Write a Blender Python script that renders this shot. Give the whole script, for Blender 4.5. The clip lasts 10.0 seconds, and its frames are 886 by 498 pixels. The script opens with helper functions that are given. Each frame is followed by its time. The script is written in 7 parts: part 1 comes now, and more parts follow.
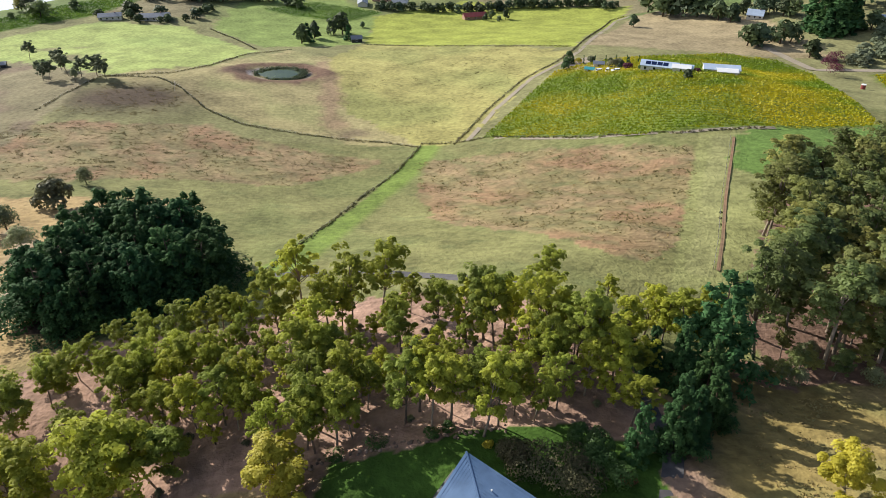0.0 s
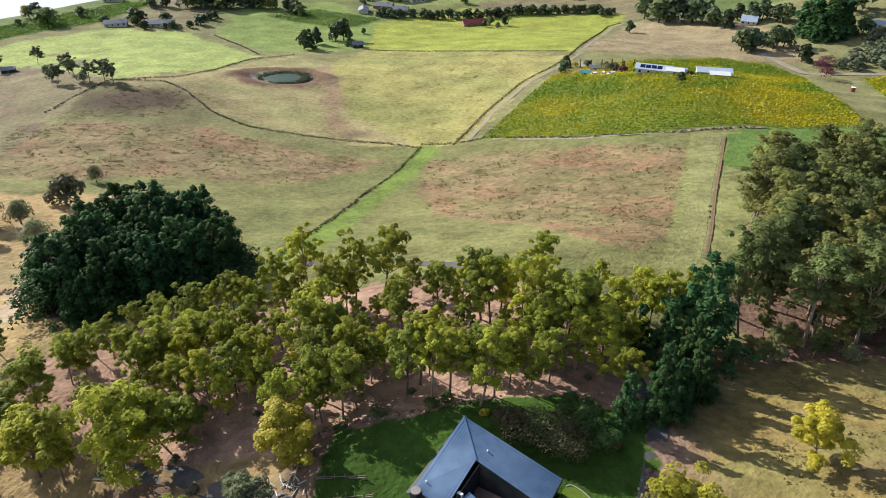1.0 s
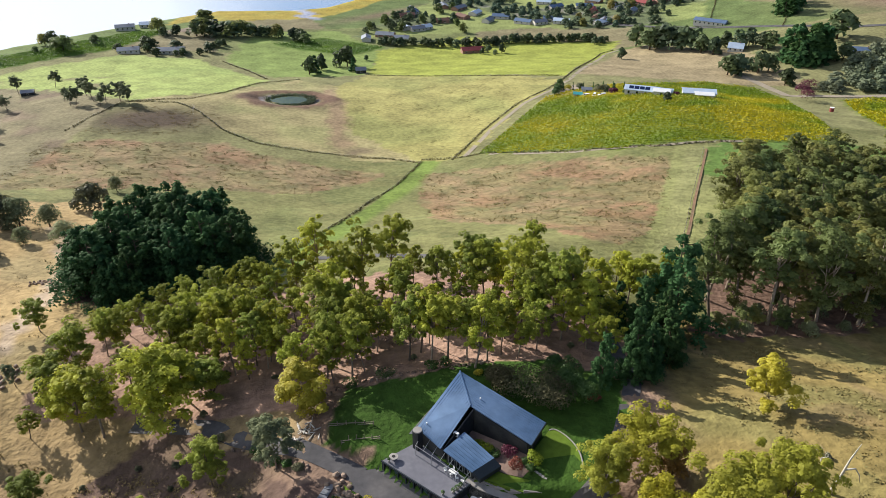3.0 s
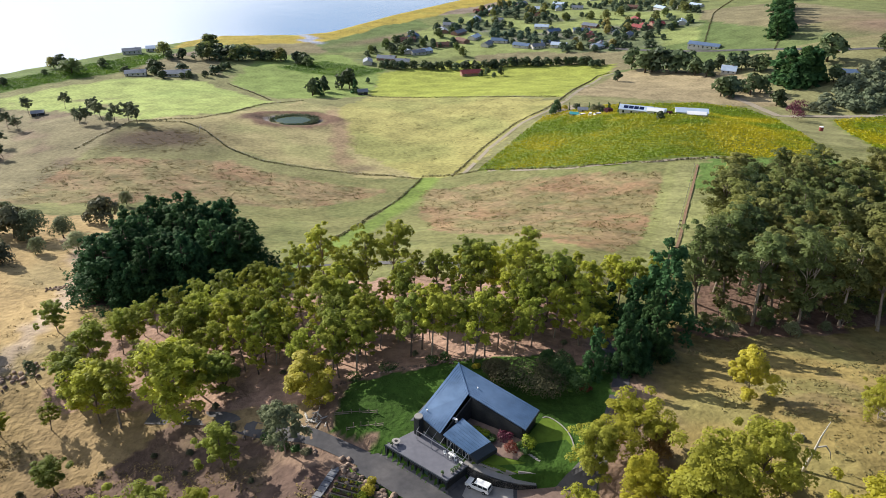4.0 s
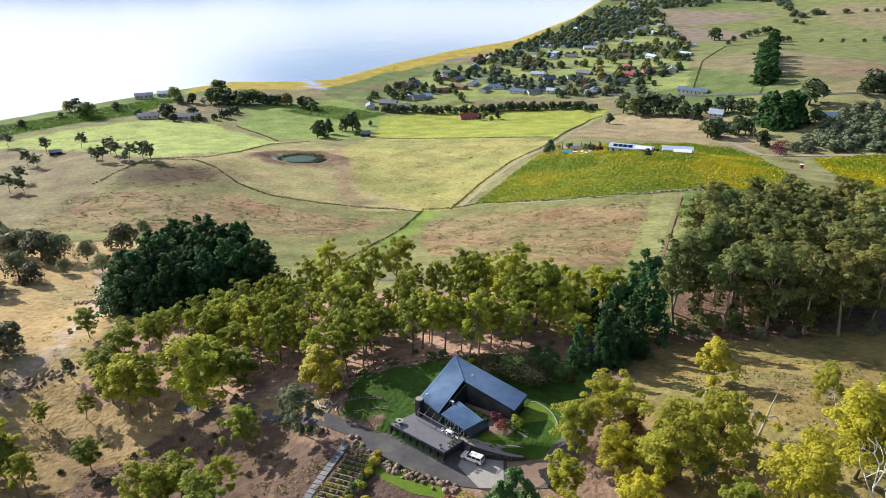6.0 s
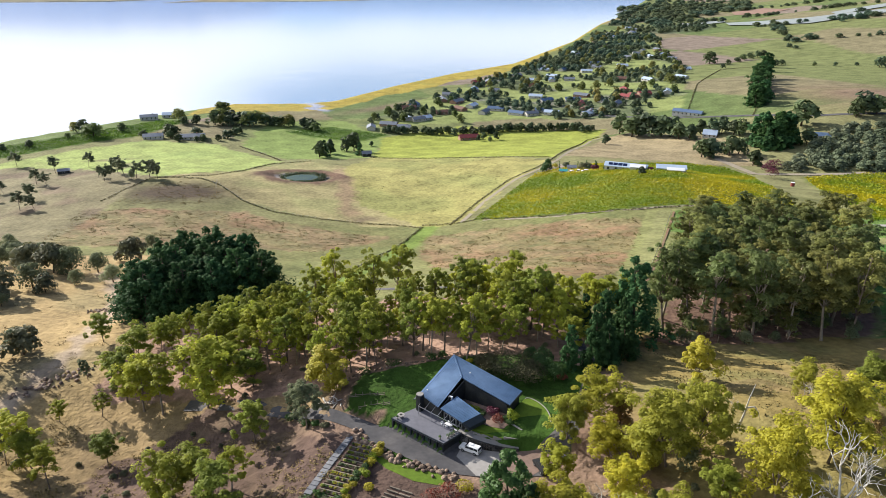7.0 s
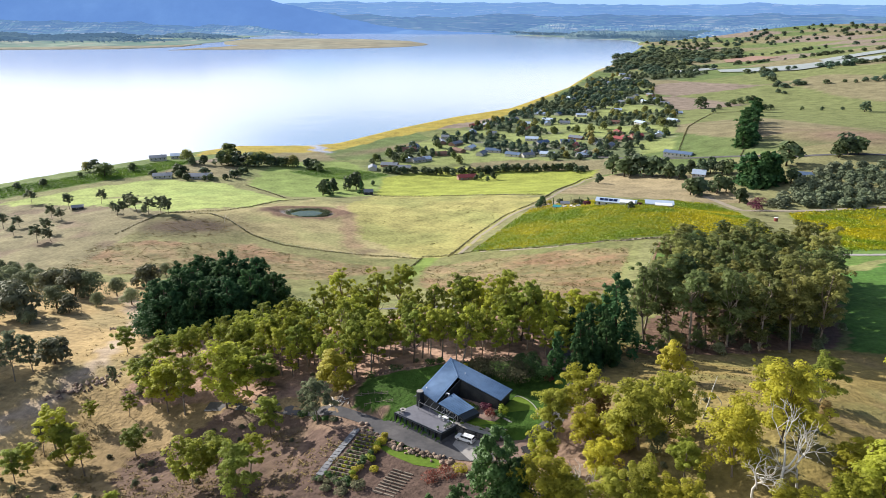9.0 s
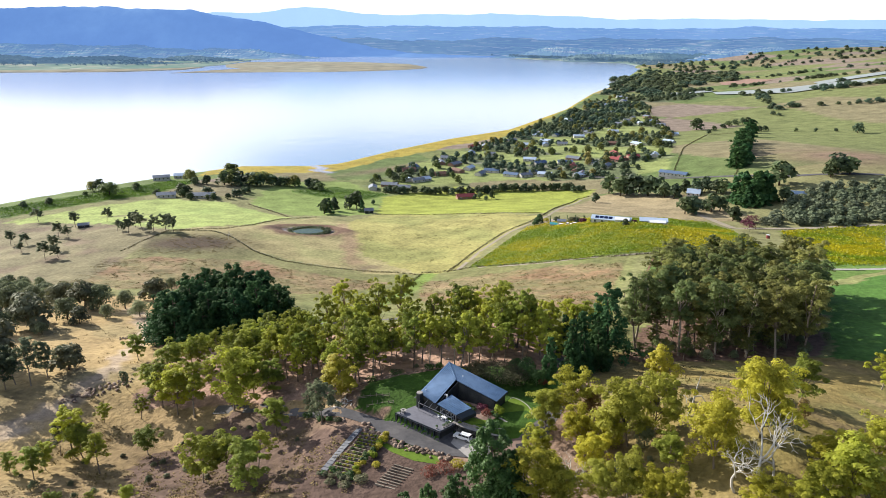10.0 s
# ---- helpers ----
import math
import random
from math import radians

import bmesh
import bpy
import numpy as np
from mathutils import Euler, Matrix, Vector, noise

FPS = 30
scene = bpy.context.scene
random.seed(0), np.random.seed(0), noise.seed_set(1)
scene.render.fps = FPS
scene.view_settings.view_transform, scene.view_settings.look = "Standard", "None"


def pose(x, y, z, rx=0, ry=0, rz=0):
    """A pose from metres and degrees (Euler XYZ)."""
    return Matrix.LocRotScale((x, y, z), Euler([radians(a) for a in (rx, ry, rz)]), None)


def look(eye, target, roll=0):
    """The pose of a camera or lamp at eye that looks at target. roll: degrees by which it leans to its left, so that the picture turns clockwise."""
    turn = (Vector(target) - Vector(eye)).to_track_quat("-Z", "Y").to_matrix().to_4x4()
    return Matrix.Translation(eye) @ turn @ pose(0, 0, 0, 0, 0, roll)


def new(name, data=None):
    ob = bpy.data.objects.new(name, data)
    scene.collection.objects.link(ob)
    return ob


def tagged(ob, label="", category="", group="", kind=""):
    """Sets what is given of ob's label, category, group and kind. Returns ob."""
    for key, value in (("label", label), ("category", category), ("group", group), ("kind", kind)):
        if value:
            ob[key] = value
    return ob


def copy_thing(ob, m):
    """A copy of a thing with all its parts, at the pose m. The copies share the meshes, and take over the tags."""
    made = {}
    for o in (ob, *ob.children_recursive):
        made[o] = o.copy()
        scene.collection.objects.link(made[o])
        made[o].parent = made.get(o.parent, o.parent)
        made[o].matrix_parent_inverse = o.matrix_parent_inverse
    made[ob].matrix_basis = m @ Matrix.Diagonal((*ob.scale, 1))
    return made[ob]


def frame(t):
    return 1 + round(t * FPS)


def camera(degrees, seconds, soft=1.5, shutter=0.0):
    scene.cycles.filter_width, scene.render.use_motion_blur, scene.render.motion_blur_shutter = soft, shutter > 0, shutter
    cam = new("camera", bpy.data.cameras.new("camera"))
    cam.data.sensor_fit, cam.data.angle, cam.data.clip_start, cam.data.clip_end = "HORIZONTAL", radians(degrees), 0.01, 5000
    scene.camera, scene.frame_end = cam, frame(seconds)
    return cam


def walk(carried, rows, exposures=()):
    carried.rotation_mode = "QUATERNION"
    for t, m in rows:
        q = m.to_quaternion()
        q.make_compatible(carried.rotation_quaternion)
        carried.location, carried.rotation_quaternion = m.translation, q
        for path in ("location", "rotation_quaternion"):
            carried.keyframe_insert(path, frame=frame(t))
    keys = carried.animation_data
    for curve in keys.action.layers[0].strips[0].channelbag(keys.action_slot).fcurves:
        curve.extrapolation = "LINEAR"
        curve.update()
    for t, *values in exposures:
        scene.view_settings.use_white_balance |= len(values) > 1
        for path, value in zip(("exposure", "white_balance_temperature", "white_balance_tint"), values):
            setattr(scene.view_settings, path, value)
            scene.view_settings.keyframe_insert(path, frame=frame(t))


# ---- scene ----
cam = camera(61.8, 10.0, soft=0.6)
METRES, EYE, TILT = 110.0, 104.0, -32.3
ROWS = [
    (0.0, 0.0, 0.0, 0.0, 0.0, 0.0, -0.0),
    (0.5, 0.0005, -0.04, -0.0241, -0.01, 0.14, 0.03),
    (1.0, 0.0014, -0.0808, -0.0485, 0.0, 0.66, 0.04),
    (1.5, 0.0026, -0.1227, -0.0737, 0.02, 1.21, 0.04),
    (2.0, 0.0031, -0.1646, -0.0992, 0.01, 1.74, 0.05),
    (2.5, 0.0038, -0.2068, -0.1252, 0.0, 2.29, 0.06),
    (4.0, 0.0049, -0.3343, -0.2042, -0.0, 4.9, 0.06),
    (4.5, 0.0058, -0.3773, -0.2308, 0.01, 5.82, 0.05),
    (5.0, 0.0066, -0.4201, -0.2576, 0.01, 6.72, 0.04),
    (5.5, 0.0073, -0.463, -0.2844, -0.01, 7.63, 0.04),
    (7.0, 0.0085, -0.591, -0.3659, -0.05, 10.3, 0.02),
    (7.5, 0.0092, -0.634, -0.3932, -0.05, 11.17, -0.0),
    (8.0, 0.0101, -0.6768, -0.4206, -0.07, 12.02, -0.01),
    (8.5, 0.0109, -0.7193, -0.4481, -0.09, 12.87, -0.02),
    (9.0, 0.0118, -0.7619, -0.4757, -0.11, 13.72, -0.01),
    (9.5, 0.0126, -0.8047, -0.5032, -0.14, 14.56, -0.01),
    (10.0, 0.0133, -0.8473, -0.5308, -0.16, 15.4, 0.0),
]
walk(cam, [(t, pose(0, 0, EYE, TILT, 0, 0) @ pose(METRES * x, METRES * y, METRES * z, 90 + pitch, roll, yaw)) for t, x, y, z, yaw, pitch, roll in ROWS],
     exposures=((0.0, 0.645), (2.5, 0.665), (5.0, 0.715), (7.5, 0.805), (10.0, 0.865)))

# ---- the lie of the land ----
WATER = -82.0
HILLS = [
    (-150, 60, 70, -0.4), (0, 60, 45, 0.5), (80, 90, 50, 2.8), (180, 120, 80, -8.4),
    (-120, 170, 80, 5.2), (-20, 230, 80, -5.3), (100, 280, 60, 13), (-80, 330, 80, 1.8),
    (10, 340, 50, 2.9), (120, 370, 55, 20.6), (215, 350, 60, 8), (-190, 420, 100, 23.7),
    (-60, 480, 80, 4.6), (90, 500, 90, 23.2), (-380, 620, 160, 17), (-120, 560, 70, -1.5),
    (-120, 680, 130, 0.6), (200, 650, 120, -8.7), (400, 600, 150, 34.5), (420, 850, 180, 20.5),
    (350, 200, 150, 21.3), (-260, 230, 130, -2.8), (30, 150, 50, 11), (70, 30, 40, 2.4),
    (70, 62, 22, 2.6), (70, 25, 28, 9.1), (105, 65, 28, 3.9), (62, 118, 22, -5.2), (105, 125, 28, -3), (-52, 52, 18, -2),
    (-85, 68, 24, -8.1), (-130, 165, 28, -3.4), (45, 35, 18, -3.8), (150, 130, 40, 1.2),
]
SHORE_X = [-1500, -640, -520, -430, -375, -330, -300, -262, -177, -141, -69, 20, 126, 283, 433, 524, 882, 905]
SHORE_Y = [120, 360, 500, 610, 680, 765, 825, 884, 895, 913, 1035, 1154, 1261, 1592, 2026, 2224, 3232, 3600]


def smooth(v, a, b):
    k = np.clip((v - a) / (b - a), 0, 1)
    return k * k * (3 - 2 * k)


def height(x, y):
    """The ground's height at x, y (numbers or arrays)."""
    x, y = np.asarray(x, float), np.asarray(y, float)
    z = -80 + 84 / (1 + np.exp((y - 255) / 75)) + 90 / (1 + np.exp(-(x - 820 - 500 * smooth(y, 1400, 2800)) / 160))
    for hx, hy, r, h in HILLS:
        z = z + h * np.exp(-((x - hx) ** 2 + (y - hy) ** 2) / (2 * r * r))
    # the platform of the house, and the drive cut in front of it
    pad = (1 - smooth(np.hypot((x - 9) / 34, (y - 78) / 20), 0.7, 1.25))
    z = z * (1 - pad) + 4.6 * pad
    edge = np.interp(x, [-30, -20, -12, 1.2, 5.2, 10, 14, 18.5, 24, 34], [76, 72.5, 67.9, 57.4, 61.3, 59.9, 58.9, 59.0, 57.5, 55])
    soft = 0.9 + 0.35 * np.maximum(x - 17, 0) + 0.3 * np.maximum(-13 - x, 0)
    front = smooth(x, -36, -22) * (1 - smooth(x, 32, 46)) * (1 - smooth(y - edge, 0.0, soft)) * smooth(y, 36, 46)
    z = z * (1 - front) + 2.0 * front
    # pond basin
    d = np.hypot((x + 103) / 24, (y - 452) / 19)
    z = z - 2.0 * (1 - smooth(d, 0.55, 1.0)) + 1.0 * np.exp(-((d - 1.25) / 0.2) ** 2)
    z = np.maximum(z, -81.0)
    out = np.interp(x, SHORE_X, SHORE_Y)
    return np.where(y > out - 30, z + (WATER - 3 - z) * smooth(y, out - 30, out + 20), z)

# ---- daylight: low sun over the far bank, thin bright cloud ----
SUN_FROM = Vector((-0.72, 0.62, 0.45)).normalized()
world = bpy.data.worlds.new("world")
scene.world = world
world.use_nodes = True
wn, wl = world.node_tree.nodes, world.node_tree.links
wn.clear()
w_out, w_bg = wn.new("ShaderNodeOutputWorld"), wn.new("ShaderNodeBackground")
w_sky, w_mix = wn.new("ShaderNodeTexSky"), wn.new("ShaderNodeMixRGB")
w_sky.sky_type, w_sky.sun_disc = "NISHITA", False
w_sky.sun_elevation = math.asin(SUN_FROM.z)
w_sky.sun_rotation = math.atan2(SUN_FROM.x, SUN_FROM.y) % (2 * math.pi)
w_sky.air_density, w_sky.dust_density, w_sky.ozone_density = 1.2, 0.1, 3.0
w_co, w_map, w_noise, w_ramp = wn.new("ShaderNodeTexCoord"), wn.new("ShaderNodeMapping"), wn.new("ShaderNodeTexNoise"), wn.new("ShaderNodeValToRGB")
w_map.inputs["Scale"].default_value = (1.0, 1.0, 3.5)
w_map.inputs["Location"].default_value = (2.3, 0.4, 0.15)
w_noise.inputs["Scale"].default_value, w_noise.inputs["Detail"].default_value, w_noise.inputs["Roughness"].default_value = 2.6, 6.0, 0.55
w_ramp.color_ramp.elements[0].position, w_ramp.color_ramp.elements[1].position = 0.62, 0.92
w_mix.inputs["Color2"].default_value = (14.0, 15.0, 16.8, 1)
w_bg.inputs["Strength"].default_value = 0.044
w_xyz, w_low, w_west, w_sum, w_add = wn.new("ShaderNodeSeparateXYZ"), wn.new("ShaderNodeMapRange"), wn.new("ShaderNodeMapRange"), wn.new("ShaderNodeMath"), wn.new("ShaderNodeMath")
# haze whitens the lowest sky, and cloud thickens towards the sun in the west
for node, lo, hi, top in ((w_low, 0.16, 0.128, 0.7), (w_west, -0.13, -0.34, 0.52)):
    node.inputs["From Min"].default_value, node.inputs["From Max"].default_value, node.inputs["To Max"].default_value = lo, hi, top
w_sum.operation = w_add.operation = "ADD"
wl.new(w_co.outputs["Generated"], w_xyz.inputs["Vector"])
wl.new(w_xyz.outputs["Z"], w_low.inputs["Value"])
wl.new(w_xyz.outputs["X"], w_west.inputs["Value"])
wl.new(w_low.outputs["Result"], w_sum.inputs[0])
wl.new(w_west.outputs["Result"], w_sum.inputs[1])
wl.new(w_co.outputs["Generated"], w_map.inputs["Vector"])
wl.new(w_map.outputs["Vector"], w_noise.inputs["Vector"])
wl.new(w_noise.outputs["Fac"], w_add.inputs[0])
wl.new(w_sum.outputs[0], w_add.inputs[1])
wl.new(w_add.outputs[0], w_ramp.inputs["Fac"])
wl.new(w_ramp.outputs["Color"], w_mix.inputs["Fac"])
w_blue = wn.new("ShaderNodeMixRGB")
w_blue.blend_type = "MULTIPLY"
w_blue.inputs["Fac"].default_value, w_blue.inputs["Color2"].default_value = 1.0, (0.9, 1.02, 1.3, 1)
wl.new(w_sky.outputs["Color"], w_blue.inputs["Color1"])
wl.new(w_blue.outputs["Color"], w_mix.inputs["Color1"])
wl.new(w_mix.outputs["Color"], w_bg.inputs["Color"])
wl.new(w_bg.outputs["Background"], w_out.inputs["Surface"])
sun_data = bpy.data.lights.new("sun", "SUN")
sun_data.energy, sun_data.angle, sun_data.color = 5.0, radians(0.6), (1.0, 0.945, 0.85)
sun = new("sun", sun_data)
sun.matrix_world = look(SUN_FROM * 400, (0, 0, 0))

# ---- materials ----
def material(name, colour, rough=0.8, metal=0.0, vary=0.25, scale=1.0, bump=0.0, bump_scale=None, shift=None, attribute="", each=0.0, through_light=0.0, spec=0.3):
    """A surface with colour varied at two scales, in metres; each: how far single objects differ; shift: a second colour for the large patches."""
    m = bpy.data.materials.new(name)
    m.use_nodes = True
    n, l = m.node_tree.nodes, m.node_tree.links
    bsdf = n["Principled BSDF"]
    bsdf.inputs["Roughness"].default_value, bsdf.inputs["Metallic"].default_value = rough, metal
    bsdf.inputs["Specular IOR Level"].default_value = spec
    co = n.new("ShaderNodeNewGeometry")
    fine, broad = n.new("ShaderNodeTexNoise"), n.new("ShaderNodeTexNoise")
    fine.inputs["Scale"].default_value, fine.inputs["Detail"].default_value = scale, 5.0
    broad.inputs["Scale"].default_value, broad.inputs["Detail"].default_value = scale * 0.13, 3.0
    for t in (fine, broad):
        l.new(co.outputs["Position"], t.inputs["Vector"])
    if attribute:
        base = n.new("ShaderNodeAttribute")
        base.attribute_name = attribute
        base = base.outputs["Color"]
    else:
        base = n.new("ShaderNodeRGB")
        base.outputs[0].default_value = (*colour, 1)
        base = base.outputs[0]
    if shift:
        mix = n.new("ShaderNodeMixRGB")
        mix.inputs["Color2"].default_value = (*shift, 1)
        l.new(base, mix.inputs["Color1"])
        if each:
            info = n.new("ShaderNodeObjectInfo")
            l.new(info.outputs["Random"], mix.inputs["Fac"])
        else:
            ramp = n.new("ShaderNodeMapRange")
            ramp.inputs["From Min"].default_value, ramp.inputs["From Max"].default_value = 0.4, 0.6
            l.new(broad.outputs["Fac"], ramp.inputs["Value"])
            l.new(ramp.outputs["Result"], mix.inputs["Fac"])
        base = mix.outputs["Color"]
    add = n.new("ShaderNodeMath")
    add.operation = "ADD"
    l.new(fine.outputs["Fac"], add.inputs[0])
    l.new(broad.outputs["Fac"], add.inputs[1])
    ran = n.new("ShaderNodeMapRange")
    ran.inputs["From Min"].default_value, ran.inputs["From Max"].default_value = 0.65, 1.35
    ran.inputs["To Min"].default_value, ran.inputs["To Max"].default_value = 1 - vary, 1 + vary
    l.new(add.outputs[0], ran.inputs["Value"])
    value = ran.outputs["Result"]
    if each:
        info = n.new("ShaderNodeObjectInfo")
        er = n.new("ShaderNodeMapRange")
        er.inputs["To Min"].default_value, er.inputs["To Max"].default_value = 1 - each, 1 + each
        wn2 = n.new("ShaderNodeTexWhiteNoise")
        wn2.noise_dimensions = "1D"
        l.new(info.outputs["Random"], wn2.inputs["W"])
        l.new(wn2.outputs["Value"], er.inputs["Value"])
        mul = n.new("ShaderNodeMath")
        mul.operation = "MULTIPLY"
        l.new(value, mul.inputs[0])
        l.new(er.outputs["Result"], mul.inputs[1])
        value = mul.outputs[0]
    tint = n.new("ShaderNodeVectorMath")
    tint.operation = "SCALE"
    l.new(base, tint.inputs[0])
    l.new(value, tint.inputs["Scale"])
    l.new(tint.outputs["Vector"], bsdf.inputs["Base Color"])
    if bump:
        b, bn = n.new("ShaderNodeBump"), n.new("ShaderNodeTexNoise")
        bn.inputs["Scale"].default_value, bn.inputs["Detail"].default_value = bump_scale or scale * 2, 6.0
        l.new(co.outputs["Position"], bn.inputs["Vector"])
        b.inputs["Strength"].default_value, b.inputs["Distance"].default_value = 1.0, bump
        l.new(bn.outputs["Fac"], b.inputs["Height"])
        l.new(b.outputs["Normal"], bsdf.inputs["Normal"])
    if through_light:
        tr, mx = n.new("ShaderNodeBsdfTranslucent"), n.new("ShaderNodeMixShader")
        mx.inputs["Fac"].default_value = through_light
        l.new(tint.outputs["Vector"], tr.inputs["Color"])
        l.new(bsdf.outputs["BSDF"], mx.inputs[1])
        l.new(tr.outputs["BSDF"], mx.inputs[2])
        l.new(mx.outputs["Shader"], n["Material Output"].inputs["Surface"])
    return m


GROUND = material("pasture", (0.2, 0.2, 0.1), 0.95, vary=0.42, scale=0.45, bump=0.42, bump_scale=0.9, attribute="cover", spec=0.1)
LEAF_GUM = material("gum_leaves", (0.455, 0.46, 0.058), 0.6, vary=0.4, scale=0.9, shift=(0.26, 0.315, 0.062), each=0.22, through_light=0.57, spec=0.15)
LEAF_BROAD = material("golden_gum_leaves", (0.455, 0.415, 0.044), 0.6, vary=0.38, scale=0.9, shift=(0.31, 0.32, 0.05), each=0.22, through_light=0.5, spec=0.15)
LEAF_OLIVE = material("olive_gum_leaves", (0.30, 0.285, 0.078), 0.65, vary=0.42, scale=0.9, shift=(0.125, 0.18, 0.062), each=0.25, through_light=0.5)
LEAF_GREY = material("grey_green_leaves", (0.23, 0.25, 0.13), 0.7, vary=0.35, scale=0.8, shift=(0.12, 0.15, 0.08), each=0.25, through_light=0.35, spec=0.1)
LEAF_GOLD = material("golden_leaves", (0.42, 0.37, 0.035), 0.6, vary=0.35, scale=0.9, each=0.15, through_light=0.42)
LEAF_PINE = material("pine_needles", (0.042, 0.104, 0.038), 0.75, vary=0.45, scale=0.7, shift=(0.06, 0.118, 0.036), each=0.25, through_light=0.25, spec=0.1)
LEAF_DEEP = material("deep_green_leaves", (0.062, 0.125, 0.028), 0.55, vary=0.3, scale=0.7, each=0.2, through_light=0.32)
LEAF_FAR = material("far_tree_leaves", (0.095, 0.125, 0.045), 0.7, vary=0.3, scale=0.3, shift=(0.06, 0.092, 0.048), each=0.4, through_light=0.25)
LEAF_SCRUB = material("scrub_leaves", (0.17, 0.165, 0.08), 0.7, vary=0.3, scale=1.0, shift=(0.12, 0.13, 0.07), each=0.2, through_light=0.2)
LEAF_RUST = material("rusty_leaves", (0.26, 0.13, 0.03), 0.6, vary=0.35, scale=1.2, shift=(0.19, 0.13, 0.04), through_light=0.3)
LEAF_RED = material("red_leaves", (0.20, 0.05, 0.03), 0.6, vary=0.3, scale=2.0, each=0.1, through_light=0.25)
LEAF_PLUM = material("plum_leaves", (0.12, 0.02, 0.045), 0.6, vary=0.3, scale=2.0, through_light=0.2)
LEAF_LIME = material("lime_leaves", (0.24, 0.30, 0.02), 0.6, vary=0.2, scale=2.0, through_light=0.3)
LEAF_VINE = material("vine_leaves", (0.21, 0.30, 0.008), 0.6, vary=0.22, scale=0.19, shift=(0.46, 0.39, 0.008), through_light=0.42)
LEAF_VINE_GREEN = material("green_vine_leaves", (0.10, 0.20, 0.02), 0.6, vary=0.3, scale=0.25, shift=(0.14, 0.24, 0.02), through_light=0.4)
BARK_PALE = material("pale_bark", (0.30, 0.25, 0.19), 0.85, vary=0.35, scale=1.5, shift=(0.16, 0.12, 0.09), each=0.25, bump=0.02)
BARK_DARK = material("dark_bark", (0.09, 0.065, 0.045), 0.9, vary=0.3, scale=1.5, each=0.2, bump=0.03)
BARK_DEAD = material("bleached_wood", (0.52, 0.49, 0.44), 0.8, vary=0.2, scale=2.0)

# ---- where things stand ----
GUMS_LEFT = [(-102.7, 123.1, 9.9), (-85.6, 104.9, 14.4), (-83, 91.4, 15.4), (-71.5, 85.7, 18.7), (-59.6, 85.7, 19.7), (-70.5, 99.8, 11.6), (-49.3, 92.7, 11.5), (-78.7, 114.8, 12.2),
    (-77.1, 87.5, 15.8), (-55.5, 93.4, 15.1), (-85.4, 120.9, 8.4), (-89.6, 101, 9.8)]
GUMS_BELT_WEST = [(-63.2, 106, 16), (-58.8, 114, 17.3), (-60.6, 109.4, 16), (-52.5, 112.3, 16), (-47.7, 114.5, 17.3), (-53.8, 102.9, 14.6), (-46.7, 100.9, 16), (-42.4,
    103.7, 16), (-37.9, 106.5, 16), (-32.3, 94.1, 14.6), (-29.6, 110.4, 20.1), (-25.6, 102.1, 18.7), (-23.4, 94.6, 16), (-39.5, 102.2, 13.3), (-43.1,
    98.9, 12), (-19.5, 103.9, 17.3), (-16.9, 97.8, 14.6)]
GUMS_BELT_BACK = [(-38.8, 137.8, 19.6), (-33.7, 143.5, 22.1), (-20.9, 135.1, 22.1), (-14.4, 135.5, 23.3), (-25.6, 131.6, 18.4), (-27.6, 122.4, 18.4), (-9.1, 123.5,
    15.9), (-1.3, 124.8, 17.1), (3.4, 125.8, 17.1), (8.8, 125.9, 20.8), (10.9, 121.8, 19.6), (21.4, 121, 20.8), (26.6, 115, 22.1), (30.6, 115.8, 18.4),
    (18, 114.5, 17.1), (-24.9, 112.5, 17.1)]
GUMS_BELT_FRONT = [(-24.9, 95.6, 18.5), (-7.1, 100.7, 18.6), (-2.1, 98.7, 18.6), (1.5, 98.8, 18.2), (7.4, 94.6, 18.3), (10.2, 97.9, 18.1), (-4.5, 103.7, 18.2), (5.7,
    98.2, 16.2), (13.4, 101.4, 14.7), (20.3, 111.2, 18), (18, 109.3, 15.7), (-24.2, 112.3, 14.1), (-19.3, 95, 18.3), (-16.4, 109.4, 13)]
GUMS_RIGHT = [(73.8, 38, 18.9), (60.4, 29.3, 17.7), (83.4, 67.2, 9.1), (46.1, 45.9, 18.2), (53.5, 47.9, 16.2), (36.3, 63.2, 13.7), (28.5, 59.9, 11), (35.7, 51.1, 12.4), (41.6, 46.3, 11.4),
    (36.6, 38.1, 10.7), (41.1, 24.9, 12.3), (44.6, 20.5, 9.8), (48.7, 18.9, 9.7)]
GUMS_NEAR = [(35.5, 26.5, 10.4), (20.4, 26.9, 15.3), (26.2, 25.2, 11.5), (24.9, 48, 10.1), (86.9, 25.9, 9.9), (82.1, 26.2, 8.1), (95.4, 28.9, 13.3), (82.4, 16.1, 14.3),
    (76.5, 13.2, 10.7), (72.4, 12.8, 8), (85.3, 14.1, 8.9), (64.8, 14.2, 8.6)]
ROUND_CLEARING = [(94.7, 62.3, 12.5), (51.9, 32.4, 9.9), (133.5, 89.7, 12.6)]
GUMS_SLOPE = [(-107.8, 53.4, 5.7), (-101, 51.8, 8.9), (-101.1, 57.2, 7.8), (-98.5, 66.7, 14.9), (-94.5, 64.5, 11.1), (-87.6, 58.2, 12.2), (-97.3, 83.3, 6.1), (-87.5, 85.9, 7.5),
    (-79.1, 68.7, 8.8), (-57.3, 48.8, 13.5), (-53.1, 53.7, 10.9), (-45.3, 40.9, 13.2), (-44.3, 51.7, 10.7), (-43.1, 68, 11.3), (-72.6, 40, 4.6), (-87.5, 35.5, 5.3), (-79.9, 37.2, 4.6)]
